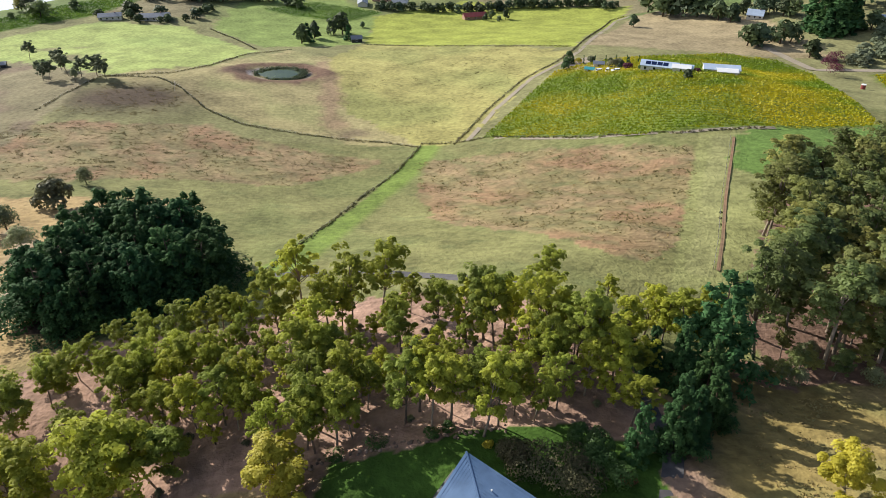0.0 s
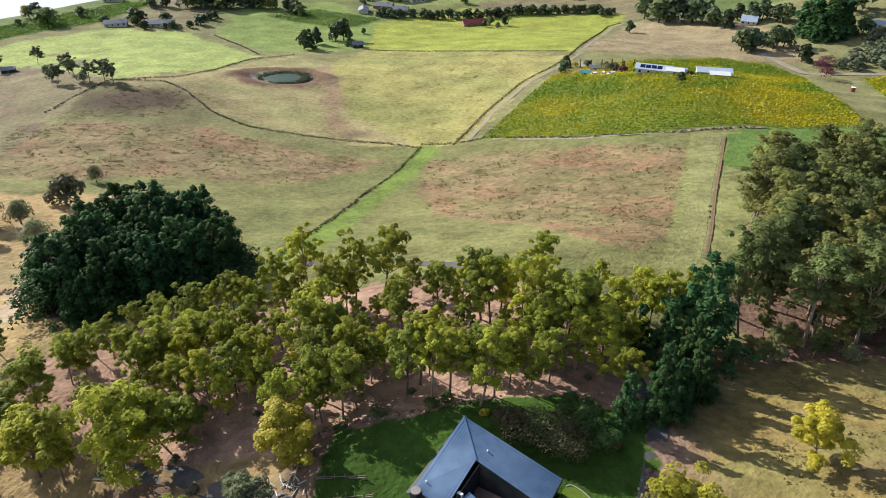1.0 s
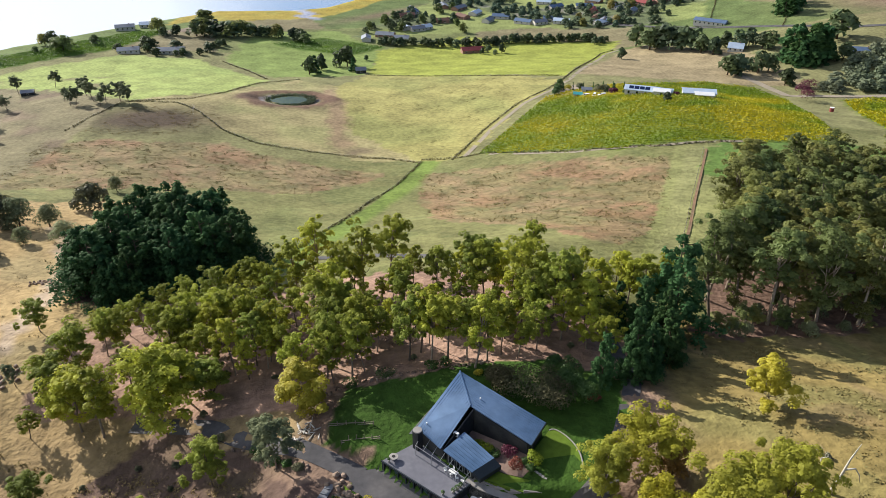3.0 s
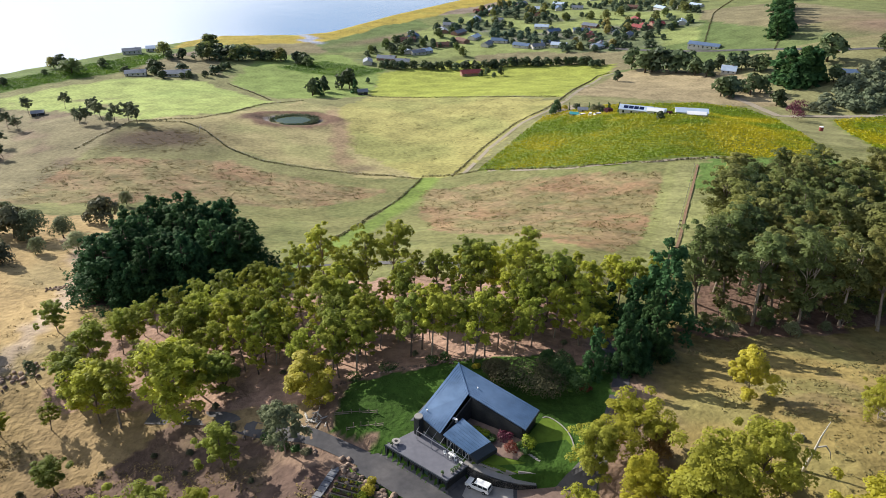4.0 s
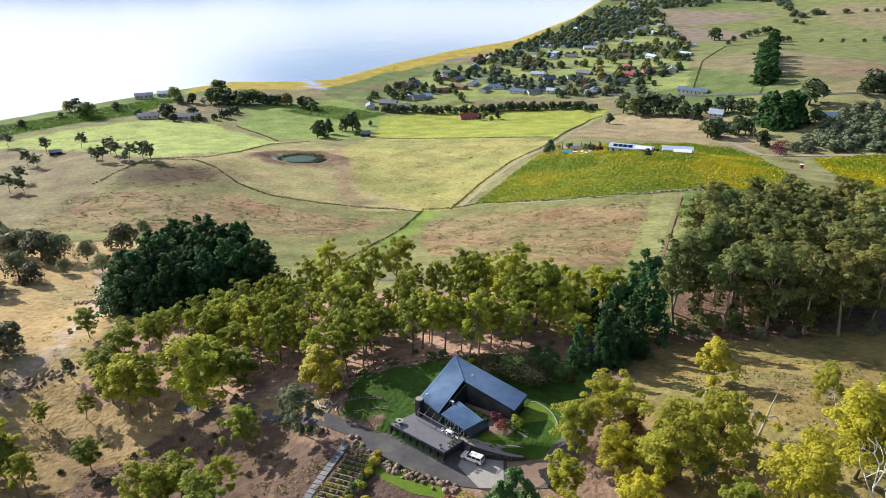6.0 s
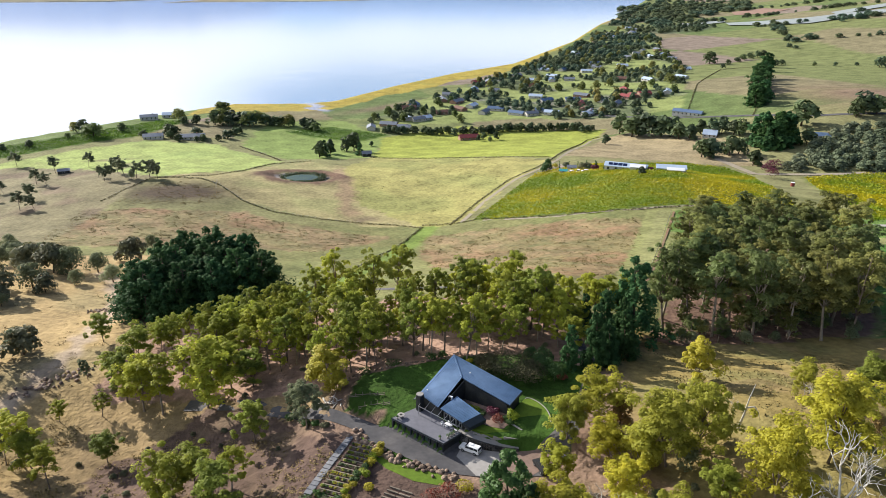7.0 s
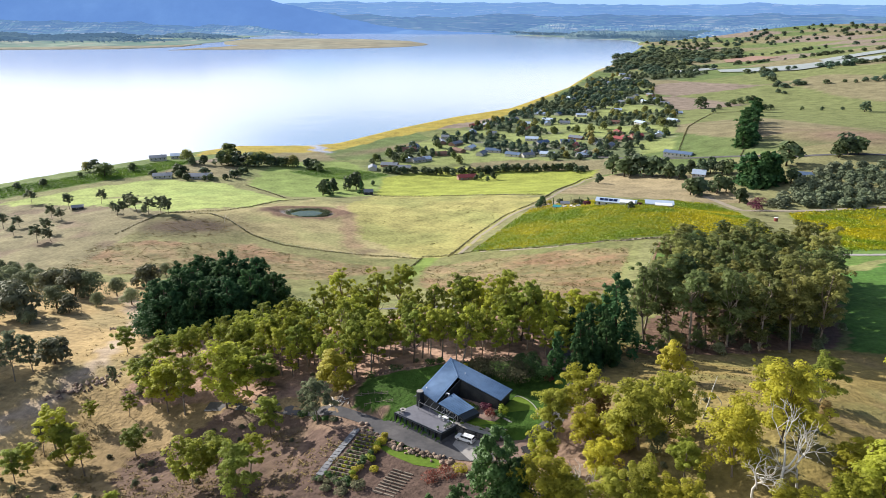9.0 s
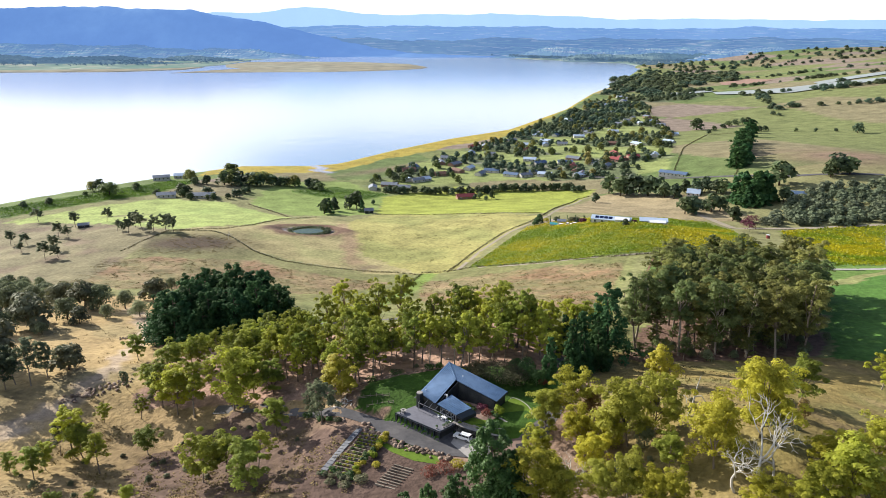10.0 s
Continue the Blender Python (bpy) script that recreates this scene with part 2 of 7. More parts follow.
GREY_TRACK = [(-132.2, 100.6, 15), (-126.6, 99.2, 16.1), (-125.1, 106.5, 13.4), (-132.8, 96.2, 13.3), (-135.5, 92, 16.8), (-101.4, 65.8, 9.8), (-97.4, 100.6, 6.9)]
DARK_CONIFERS = [(57.8, 118.9, 25.3), (41.1, 91.8, 21), (45.1, 94.3, 15.3), (33.5, 89.4, 14.6), (42.2, 114.3, 16), (38.6, 124.1, 14)]
BIG_GREEN = [(13.2, 27, 20.5), (4.5, 23.5, 11), (15.5, 27, 14), (-1, 22, 10), (-6, 21, 9)]
FENCE_WEST = [(-11.8, 328.4), (-27.6, 338.2), (-64.9, 347.1), (-103.5, 356.9), (-126.3, 374.5), (-150.7, 407.5), (-167.5, 422.9), (-189.3, 425.2), (-202.2, 425.9),
    (-210, 391.6), (-213.9, 367.4)]
FENCE_DIAGONAL = [(-10.9, 329.8), (-21.9, 291.4), (-32.4, 262.2), (-39.8, 227.7), (-44.6, 204.2), (-52.2, 167.6)]
FENCE_EAST = [(-10.6, 333.4), (10.8, 329.4), (22, 332.3), (64.3, 301.6), (98.6, 289.1), (117.9, 288.6), (135.6, 290.9)]
FENCE_NORTH = [(117.5, 280.1), (108.3, 256.4), (94.7, 222.1), (81.6, 187.3), (71.5, 162.7)]
LANE = [(9.4, 326.2), (28.5, 376.3), (52, 424), (74.5, 452.5), (89.7, 481.8), (114.8, 548.5), (146.9, 635.5), (161.7, 651)]
HEDGE_UPPER = [(-62.2, 561.2), (1.2, 532.6), (54.6, 507.1), (87.3, 498.5)]
HEDGE_POND = [(-197.8, 425.5), (-162.5, 435), (-146.9, 458.8), (-134.5, 505.3), (-110.1, 532.7)]
HEDGE_HILL = [(-188.6, 602.9), (-158.2, 566.5), (-134.1, 526.9)]
GREEN_HILL = [(-381.6, 512.7), (-346.9, 541.8), (-311.5, 578.7), (-280.5, 611.3), (-212.4, 608.7), (-132.1, 517.1), (-146.9, 458.8), (-199.4, 429.9), (-297.3, 491)]
VINES_MAIN = [(19.8, 331.9), (67.1, 429.6), (102.5, 447.8), (188, 491.7), (218.6, 476.7), (225.9, 438.9), (191.3, 302.5), (154.1, 291.2), (82.5, 292.1)]
VINES_EAST = [(262.9, 440), (299.3, 443.2), (344.4, 440.3), (242.2, 270.1), (215.6, 270.4), (234.6, 339.4)]
VINES_WEST = [(-390.1, 527.4), (-346, 572), (-293.7, 631.5), (-276, 720.7), (-305.4, 713.3), (-357.3, 619.6), (-412.9, 567.3)]
VINES_MID = [(-163.4, 686.7), (-122.1, 723.6), (-55.1, 690.5), (-82.6, 655.3), (-132.6, 668.4)]
CLEAR_RIGHT = [(54.5, 110.8), (54.9, 81.4), (65.7, 46.4), (83.8, 46.8), (119.5, 109), (79, 111.2)]
DRY_MAIN = [(-12.3, 306.9), (23.7, 306.6), (100.3, 274.3), (83.8, 211.9), (56.9, 163.4), (-4.9, 226.7)]
DRY_WEST = [(-214.7, 272.5), (-217.8, 347.9), (-126.8, 351.9), (-27.7, 310.1), (-61.3, 274.3), (-100.9, 278.1), (-171.5, 268.7)]
DRIVE = [(-48, 84.1), (-40.6, 79.5), (-29.8, 74.8), (-20.7, 69.6), (-9.9, 63), (-2, 56.9)]
TRACK_WEST = [(-118.3, 68.5), (-113.9, 90.2), (-108.5, 108.2), (-113.1, 146.2), (-120.7, 175.8), (-140.4, 211.4)]
TOWN_HOUSES = [(-76.5, 720.7), (-58.4, 739.4), (-41.1, 724.3), (-36.1, 850.7), (-26.2, 768.9), (1, 891.1), (9, 926.4), (22.8, 828.9), (38, 846.5), (50.8, 808.3),
    (66.1, 824.1), (88.8, 795.8), (105.6, 788.9), (121, 801.5), (164.2, 851.6), (179.1, 874.5), (168.8, 793), (172.3, 774.2), (161.5, 1023.6), (226.6,
    834.6), (249.5, 839.5), (372.2, 1077.1), (314.1, 952.7), (360.9, 1328.6), (296.3, 1161.5), (245.8, 610.5), (325.9, 544.5), (259.7, 703.9)]
SHORE_TREES = [(-361.3, 646.6, 10.8), (-353.7, 643.3, 13.2), (-333.3, 620.9, 14.4), (-343.7, 630.6, 10.8), (-371.8, 578, 8.4), (-391, 568.5, 7.2), (-354.7, 615.7,
    6), (-317.5, 650.7, 9.6), (-266.6, 640.2, 13.2), (-272, 701.2, 9.6), (-283.4, 718.1, 14.4), (-260.7, 705.8, 12), (-246.1, 753, 19.2), (-242.5, 709.2,
    15.6), (-229.2, 718.2, 15.6), (-215.5, 714.2, 15.6), (-203.6, 717.5, 14.4), (-191.7, 720.7, 13.2), (-178.8, 719.9, 12), (-166.6, 723.4, 12), (-148.1,
    709.8, 13.2), (-137.8, 704.6, 12), (-210.1, 666.4, 7.2), (-217.5, 660, 6)]
SLOPE_TREES = [(-296.5, 473.7, 13.5), (-290.9, 435.2, 12.2), (-278.1, 424.8, 10.8), (-276.9, 487.5, 12.2), (-237.3, 448.9, 13.5), (-245.6, 435.3, 9.5), (-231.8,
    422.7, 12.2), (-224.6, 430.9, 14.9), (-214.5, 426.1, 12.2), (-205.3, 426.6, 13.5), (-196.6, 418.8, 13.5), (-213.8, 416.4, 8.1), (-320.3, 421.6, 12.2),
    (-269, 384.6, 12.2), (-262.8, 361.5, 12.2), (-347.4, 511.5, 12.2), (-296, 392.3, 8.1), (-252.8, 360.1, 10.8), (-235.9, 422.7, 9.5), (-306.4, 418.9,
    9.5)]
MID_TREES = [(-108.1, 562.8, 16.8), (-102.1, 586.3, 15.6), (-82.4, 605.7, 19.2), (-88.9, 602.6, 14.4), (-74, 577.1, 12), (-102.5, 566.9, 14.4), (43.5, 667.2, 8.4),
    (55.2, 661.3, 9.6), (37.1, 658.9, 7.2), (48.7, 652.1, 6), (153.3, 599.5, 10.8), (-68.5, 633.1, 6), (75.8, 446.8, 4.8), (80.1, 446.6, 4.8), (99.2,
    430.8, 4.8), (100.3, 409.5, 4.8), (90.3, 441.4, 4.8), (122.9, 360.4, 6), (108.6, 424.5, 4.8)]
HEDGEROW = [(-56, 707, 9), (-46.1, 699.6, 8), (-17.8, 702.9, 9), (-5.2, 696.3, 9), (13.6, 692.8, 9), (23.2, 701.9, 8), (32.5, 697.6, 10), (51.7, 703.8, 10),
    (71.4, 712.8, 10), (80.8, 709.9, 9), (97.1, 714.1, 9), (106.1, 708.7, 9), (115.7, 709.7, 9), (130.9, 705, 9), (139.8, 701.6, 9), (146.7, 686.2, 8),
    (-11.5, 700.1, 7), (61.9, 714, 8)]
RIGHT_TREES = [(180.1, 660.8, 22.4), (186.8, 638.5, 21), (194, 640.1, 22.4), (201.9, 631, 23.8), (211.4, 623.9, 22.4), (218.6, 618.9, 21), (221.6, 603.4, 18.2),
    (227.7, 592.5, 16.8), (244.7, 611.7, 15.4), (253, 603.5, 15.4), (259.4, 598.9, 16.8), (267.2, 589.9, 15.4), (273.3, 584.5, 15.4), (214.9, 519, 16.8),
    (223, 518.6, 18.2), (238.3, 520.5, 18.2), (247.3, 524.2, 15.4), (221.2, 522.1, 12.6), (234.6, 532, 11.2), (243.9, 485.2, 14), (323.6, 581.9, 25.2),
    (373.4, 585.8, 19.6), (385.4, 594.3, 21), (393.9, 589.8, 19.6), (627.9, 1005.9, 16.8), (438.4, 1159.5, 21), (305.5, 530.7, 14)]
PINE_BLOCK = [(272.3, 547.9, 26.1), (277.4, 544.6, 27.6), (280.8, 535.1, 29), (289.1, 536.7, 27.6), (292.4, 531.9, 24.6), (282.1, 530.4, 23.2), (272.9, 537.9,
    21.8), (277.5, 530.1, 20.3)]
WINDBREAK = [(320.5, 679.1, 21.6), (337.8, 717.6, 21.6), (357.2, 760.7, 21.6), (379.9, 811.1, 21.6), (410.2, 879.1, 21.6), (459.4, 992, 21.6), (491, 1060.7, 21.6),
    (328.5, 686.6, 19.2), (356.9, 749.5, 19.2), (404.2, 856.4, 19.2)]
RIDGE_TREES = [(502.9, 1187.9, 11), (519.1, 1199.9, 12), (536.1, 1210.5, 12), (547.3, 1213.7, 12), (515.5, 1088.5, 10), (527.6, 1095.2, 9), (485, 1165.3, 9), (458.8,
    1132.4, 9), (432.3, 1083.6, 8), (564.4, 1065.9, 7), (584.8, 1044.1, 7), (613.3, 1039.8, 6)]
SCRUB_WEST = [(-186, 192, 15), (-178, 188, 13), (-192, 199, 16), (-178.5, 219.1, 12), (-163.9, 211.1, 13.6), (-156.2, 211.4, 13.1), (-164.9, 170.5, 14.8), (-159.5, 186.9, 10.9), (-151.4, 181.2, 7.9), (-145.9, 194.4, 6.7),
    (-145.5, 212.2, 9.8), (-132.8, 197.7, 8.1), (-141.7, 236, 11.6), (-170.5, 159.8, 10), (-157.1, 162.2, 5.8), (-177.6, 161.2, 13), (-184, 168, 14), (-121.9, 113.6, 9.4), (-143.7, 266.5, 8.1), (-150.8, 115.9, 18.3)]
TOWN = [(-91, 735.6), (-44.4, 871.6), (17.6, 974.7), (117, 1159), (259.2, 1442.9), (397.5, 1775.6), (507.4, 1877.1), (378.3, 1097.2), (265.7, 735.1), (180,
    743.8), (83.6, 776.9), (-12.3, 749.1)]
COAST_WOOD = [(101.9, 1091.4), (259.2, 1442.9), (483.2, 2076.4), (615.6, 2054.8), (647.9, 1745.3), (439.8, 1505.3), (320.5, 1246.5), (157.3, 1025)]
EAST_SCRUB = [(305.2, 525.7), (347.6, 553.2), (407.7, 553.1), (348.8, 447.9), (317.1, 444.1), (280, 458.3), (255.4, 463.7), (283.1, 496.6)]
CAPE_WOOD = [(486.1, 2016), (605.6, 2595.3), (764.6, 2672.5), (1066.8, 2662.4), (939.3, 2230.9), (770.8, 2136.8), (575.1, 1907.7)]
TUNNELS_A = [(695.1, 1813.8), (837.6, 1694.5), (1030.3, 1641.8), (995.8, 1580.9), (785.8, 1577.9), (677.5, 1739.2)]
TUNNELS_B = [(912.1, 1740), (1124.4, 1807.3), (1076.9, 1724), (890.9, 1667.5)]
TUNNELS_C = [(598.3, 1884.2), (722, 1899.6), (703.2, 1836.9), (581.3, 1800.9)]
RED_HILL = [(856.1, 2214.1), (968.9, 2262.3), (961.8, 2063.1), (867, 2004.5), (813.4, 2071.4)]
HILL_FENCE = [(258.1, 698.5), (326.4, 877), (417.4, 1051.4), (470.6, 1074.9)]
HILL_FENCE_B = [(305.2, 644.2), (339.2, 710.1), (476, 1022.1), (531.2, 1134.3)]
RIVER_ROAD = [(171.2, 768.1), (254.9, 687.8), (305.2, 644.2), (345.8, 606.9), (423.8, 581.7)]
TRACK_EAST = [(221.6, 534.6), (228.2, 489.3), (233.2, 453.4), (251, 453), (283.7, 447.2), (317.1, 444.1), (346.2, 443.3)]
# ---- mesh helpers ----
def mesh_of(name, verts, faces, mat, smooth_shade=False):
    me = bpy.data.meshes.new(name)
    me.from_pydata([tuple(v) for v in verts], [], faces)
    me.materials.append(mat)
    if smooth_shade:
        me.polygons.foreach_set("use_smooth", [True] * len(me.polygons))
    me.update()
    return me


def quads_mesh(name, verts, mat, per=4):
    """A mesh of loose faces, each of per corners in turn."""
    verts = np.asarray(verts, float).reshape(-1, 3)
    n = len(verts) // per
    me = bpy.data.meshes.new(name)
    me.vertices.add(len(verts))
    me.vertices.foreach_set("co", verts.ravel())
    me.loops.add(n * per)
    me.loops.foreach_set("vertex_index", np.arange(n * per, dtype=np.int32))
    me.polygons.add(n)
    me.polygons.foreach_set("loop_start", np.arange(0, n * per, per, dtype=np.int32))
    me.materials.append(mat)
    me.update(calc_edges=True)
    return me


def part(name, me, parent, label=""):
    ob = new(name, me)
    ob.parent = parent
    return tagged(ob, label)


def thing(name, label, category, group="", kind="", at=None):
    ob = new(name)
    ob.empty_display_size = 0.2
    if at is not None:
        ob.matrix_basis = at
    return tagged(ob, label, category, group, kind)


class Shape:
    """Gathers solid pieces into one mesh."""
    def __init__(self):
        self.v, self.f = [], []

    def add(self, verts, faces):
        k = len(self.v)
        self.v += [tuple(p) for p in verts]
        self.f += [tuple(i + k for i in f) for f in faces]
        return self

    def box(self, x0, y0, z0, x1, y1, z1, m=None):
        p = [Vector((x, y, z)) for z in (z0, z1) for x, y in ((x0, y0), (x1, y0), (x1, y1), (x0, y1))]
        if m:
            p = [m @ q for q in p]
        return self.add(p, [(3, 2, 1, 0), (4, 5, 6, 7), (0, 1, 5, 4), (1, 2, 6, 5), (2, 3, 7, 6), (3, 0, 4, 7)])

    def prism(self, ring, z0, z1):
        """Upright prism on a ring of (x, y); z0 and z1 may be lists."""
        n = len(ring)
        lo = z0 if isinstance(z0, (list, tuple)) else [z0] * n
        hi = z1 if isinstance(z1, (list, tuple)) else [z1] * n
        p = [(x, y, a) for (x, y), a in zip(ring, lo)] + [(x, y, b) for (x, y), b in zip(ring, hi)]
        return self.add(p, [tuple(range(n))[::-1], tuple(range(n, 2 * n))] + [(i, (i + 1) % n, n + (i + 1) % n, n + i) for i in range(n)])

    def beam(self, a, b, w, h):
        a, b = Vector(a), Vector(b)
        d = (b - a).normalized()
        s = d.cross(Vector((0, 0, 1)))
        s = s.normalized() if s.length > 1e-4 else Vector((1, 0, 0))
        u = s.cross(d)
        p = [q + s * i * w / 2 + u * j * h / 2 for q in (a, b) for i, j in ((-1, -1), (1, -1), (1, 1), (-1, 1))]
        return self.add(p, [(3, 2, 1, 0), (4, 5, 6, 7), (0, 1, 5, 4), (1, 2, 6, 5), (2, 3, 7, 6), (3, 0, 4, 7)])

    def tube(self, pts, radii, sides=6):
        rings = []
        pts = [Vector(p) for p in pts]
        for i, p in enumerate(pts):
            d = (pts[min(i + 1, len(pts) - 1)] - pts[max(i - 1, 0)]).normalized()
            s = d.cross(Vector((0.13, 0.97, 0.2))).normalized()
            u = d.cross(s)
            rings += [p + (s * math.cos(a) + u * math.sin(a)) * radii[i] for a in (2 * math.pi * k / sides for k in range(sides))]
        f = [(i * sides + k, i * sides + (k + 1) % sides, (i + 1) * sides + (k + 1) % sides, (i + 1) * sides + k) for i in range(len(pts) - 1) for k in range(sides)]
        f += [tuple(range(sides))[::-1], tuple(range(len(pts) * sides - sides, len(pts) * sides))]
        return self.add(rings, f)

    def mesh(self, name, mat, smooth_shade=False):
        return mesh_of(name, self.v, self.f, mat, smooth_shade)


def inside(px, py, ring):
    """Whether the points lie in the ring of (x, y)."""
    px, py = np.asarray(px), np.asarray(py)
    r = np.zeros(px.shape, bool)
    for (x0, y0), (x1, y1) in zip(ring, ring[1:] + ring[:1]):
        if y0 != y1:
            r ^= ((y0 > py) != (y1 > py)) & (px < (x1 - x0) * (py - y0) / (y1 - y0) + x0)
    return r


def from_line(px, py, line):
    """Distance of the points from a line of (x, y)."""
    best = np.full(np.shape(px), 1e9)
    for (x0, y0), (x1, y1) in zip(line, line[1:]):
        dx, dy = x1 - x0, y1 - y0
        k = np.clip(((px - x0) * dx + (py - y0) * dy) / (dx * dx + dy * dy), 0, 1)
        best = np.minimum(best, np.hypot(px - x0 - k * dx, py - y0 - k * dy))
    return best


def along(line, step):
    """Points (x, y, angle) every step metres along a line."""
    out, carry = [], 0.0
    for (x0, y0), (x1, y1) in zip(line, line[1:]):
        n = math.hypot(x1 - x0, y1 - y0)
        while carry < n:
            k = carry / n
            out.append((x0 + (x1 - x0) * k, y0 + (y1 - y0) * k, math.atan2(y1 - y0, x1 - x0)))
            carry += step
        carry -= n
    return out


def ripple(x, y, size, seed=0.0):
    """Smooth unevenness in -1 to 1, without any table."""
    a, b = np.asarray(x) / size + seed, np.asarray(y) / size - seed * 1.7
    return (np.sin(a * 1.3 + 1.7 * np.sin(b * 0.9 + seed)) + np.sin(b * 1.7 + 1.3 * np.sin(a * 1.1)) + np.sin((a + b) * 2.3 + np.sin(a * 2.9 - b))) / 3


def draped(line, width, lift=0.06, step=2.0):
    """A strip of the width along a line, laid on the ground."""
    s = Shape()
    pts = along(line, step)
    rows = []
    for x, y, a in pts:
        nx, ny = -math.sin(a), math.cos(a)
        rows.append([(x + nx * width * k, y + ny * width * k) for k in (0.5, 0.17, -0.17, -0.5)])
    v = [(px, py, float(height(px, py)) + lift) for r in rows for px, py in r]
    f = [(i * 4 + k, i * 4 + k + 1, i * 4 + k + 5, i * 4 + k + 4) for i in range(len(rows) - 1) for k in range(3)]
    return s.add(v, f)

# ---- the ground: one sheet from behind the camera to the river ----
WOOD = [(62, 116), (82, 118), (104, 119), (132, 124), (150, 160), (172, 215), (140, 232), (108, 215), (92, 185), (78, 150)]
PINES = [(-103, 143), (-93, 137), (-78, 144), (-63, 155), (-59, 166), (-68, 184), (-84, 198), (-100, 196), (-106, 170)]


def ground_cover(x, y):
    """The ground's colour: pasture, dry grass, litter, marsh, with some shade and haze painted in."""
    jx, jy = x + 2.2 * ripple(x, y, 3.1, 1) + 3 * ripple(x, y, 14, 2), y + 2.2 * ripple(x, y, 3.7, 5) + 3 * ripple(x, y, 13, 4)
    c = np.empty((len(x), 3))
    c[:] = (0.20, 0.195, 0.075)

    def lay(mask, colour):
        mask = np.clip(np.asarray(mask, float), 0, 1)[:, None]
        c[:] = c * (1 - mask) + np.array(colour) * mask
    far = y > 640
    fa, fb = np.floor((x * 0.9 + y * 0.35) / 150 + 0.3 * ripple(x, y, 200)), np.floor((y * 0.94 - x * 0.3) / 190)
    pick = (np.sin(fa * 12.99 + fb * 78.23) * 43758.5) % 1
    for lo, hi, colour in ((0, 0.35, (0.165, 0.185, 0.06)), (0.35, 0.6, (0.205, 0.18, 0.085)), (0.6, 0.85, (0.115, 0.155, 0.045)), (0.85, 1.01, (0.22, 0.175, 0.115))):
        lay(far & (pick >= lo) & (pick < hi), colour)
    # slope in front of the junction
    front = (y < 335) & (y > 118)
    lay(front, (0.18, 0.178, 0.064))
    lay(front * smooth(ripple(x, y, 22, 3), 0.0, 0.5) * 0.7, (0.15, 0.165, 0.055))
    dry = inside(jx, jy, DRY_MAIN) | inside(jx, jy, DRY_WEST)
    lay(dry * (0.55 + 0.45 * smooth(ripple(x, y, 12, 6), -0.4, 0.5)), (0.245, 0.18, 0.088))
    lay(dry * smooth(ripple(x, y, 19, 12), 0.05, 0.6) * 0.7, (0.25, 0.15, 0.078))
    lay(dry * smooth(ripple(x, y, 4.2, 14), 0.15, 0.6) * 0.55, (0.14, 0.135, 0.058))
    lay(front * smooth(ripple(x, y * 1.6, 7, 9), 0.45, 0.8) * 0.5, (0.12, 0.135, 0.05))
    lay(((x > 95 + (y - 255) * 0.37) & (y < 285) & (y > 150)), (0.22, 0.225, 0.08))
    side = from_line(x, y, FENCE_DIAGONAL)
    lay(smooth(side, 13, 8) * (x > -12 - (330 - y) * 0.27), (0.145, 0.20, 0.04))
    # middle pasture, upper pasture, green hill
    middle = [(-12, 330), (10, 329), (52, 424), (88, 480), (55, 507), (-62, 560), (-78, 500), (-60, 400)]
    lay(inside(jx, jy, middle), (0.31, 0.285, 0.088))
    lay(inside(jx, jy, middle) * smooth(ripple(x, y, 35, 2), -0.1, 0.6) * 0.5, (0.20, 0.225, 0.065))
    west = [(-12, 330), (-60, 400), (-78, 500), (-110, 533), (-146, 459), (-200, 426), (-127, 375), (-65, 347)]
    lay(inside(jx, jy, west), (0.305, 0.265, 0.11))
    lay(inside(jx, jy, west) * smooth(ripple(x, y, 24, 9), 0.0, 0.6) * 0.5, (0.235, 0.25, 0.085))
    gully = [(-57, 362), (-62, 390), (-68, 430), (-78, 470), (-82, 485)]
    lay(smooth(from_line(jx, jy, gully), 9, 2) * 0.8, (0.27, 0.185, 0.10))
    lay(np.exp(-(((jx + 48) / 10) ** 2 + ((jy - 352) / 6) ** 2)) * 0.9, (0.17, 0.13, 0.07))
    lay(inside(jx, jy, GREEN_HILL), (0.29, 0.345, 0.092))
    lay(inside(jx, jy, GREEN_HILL) * smooth(ripple(x, y, 40, 6), 0.0, 0.7) * 0.5, (0.22, 0.29, 0.075))
    upper = [(-60, 562), (1, 533), (88, 499), (150, 640), (172, 690), (20, 740), (-60, 680)]
    lay(inside(jx, jy, upper), (0.26, 0.29, 0.048))
    lay(inside(jx, jy, [(-62, 562), (-60, 680), (-110, 760), (-190, 740), (-190, 606), (-130, 540)]), (0.19, 0.25, 0.06))
    lay(inside(jx, jy, [(95, 500), (165, 650), (190, 660), (255, 590), (260, 480), (190, 495)]), (0.29, 0.235, 0.115))
    # bare brown rise east of the windbreak
    lay(np.exp(-(((jx - 440) / 75) ** 2 + ((jy - 690) / 70) ** 2)) * 1.1, (0.21, 0.15, 0.085))
    # dark bank west of the fence
    lay(np.exp(-(((jx + 172) / 38) ** 2 + ((jy - 388) / 24) ** 2)) * 1.25, (0.085, 0.062, 0.036))
    lay((x < -205) & (y > 280) & (y < 520) & ~inside(jx, jy, GREEN_HILL), (0.20, 0.175, 0.085))
    lay((x < -205) * (y > 280) * (y < 520) * smooth(ripple(x, y, 16, 8), 0.1, 0.7) * 0.7, (0.16, 0.115, 0.07))
    # vineyard floors
    for ring in (VINES_MAIN, VINES_EAST):
        lay(inside(x, y, ring), (0.125, 0.165, 0.025))
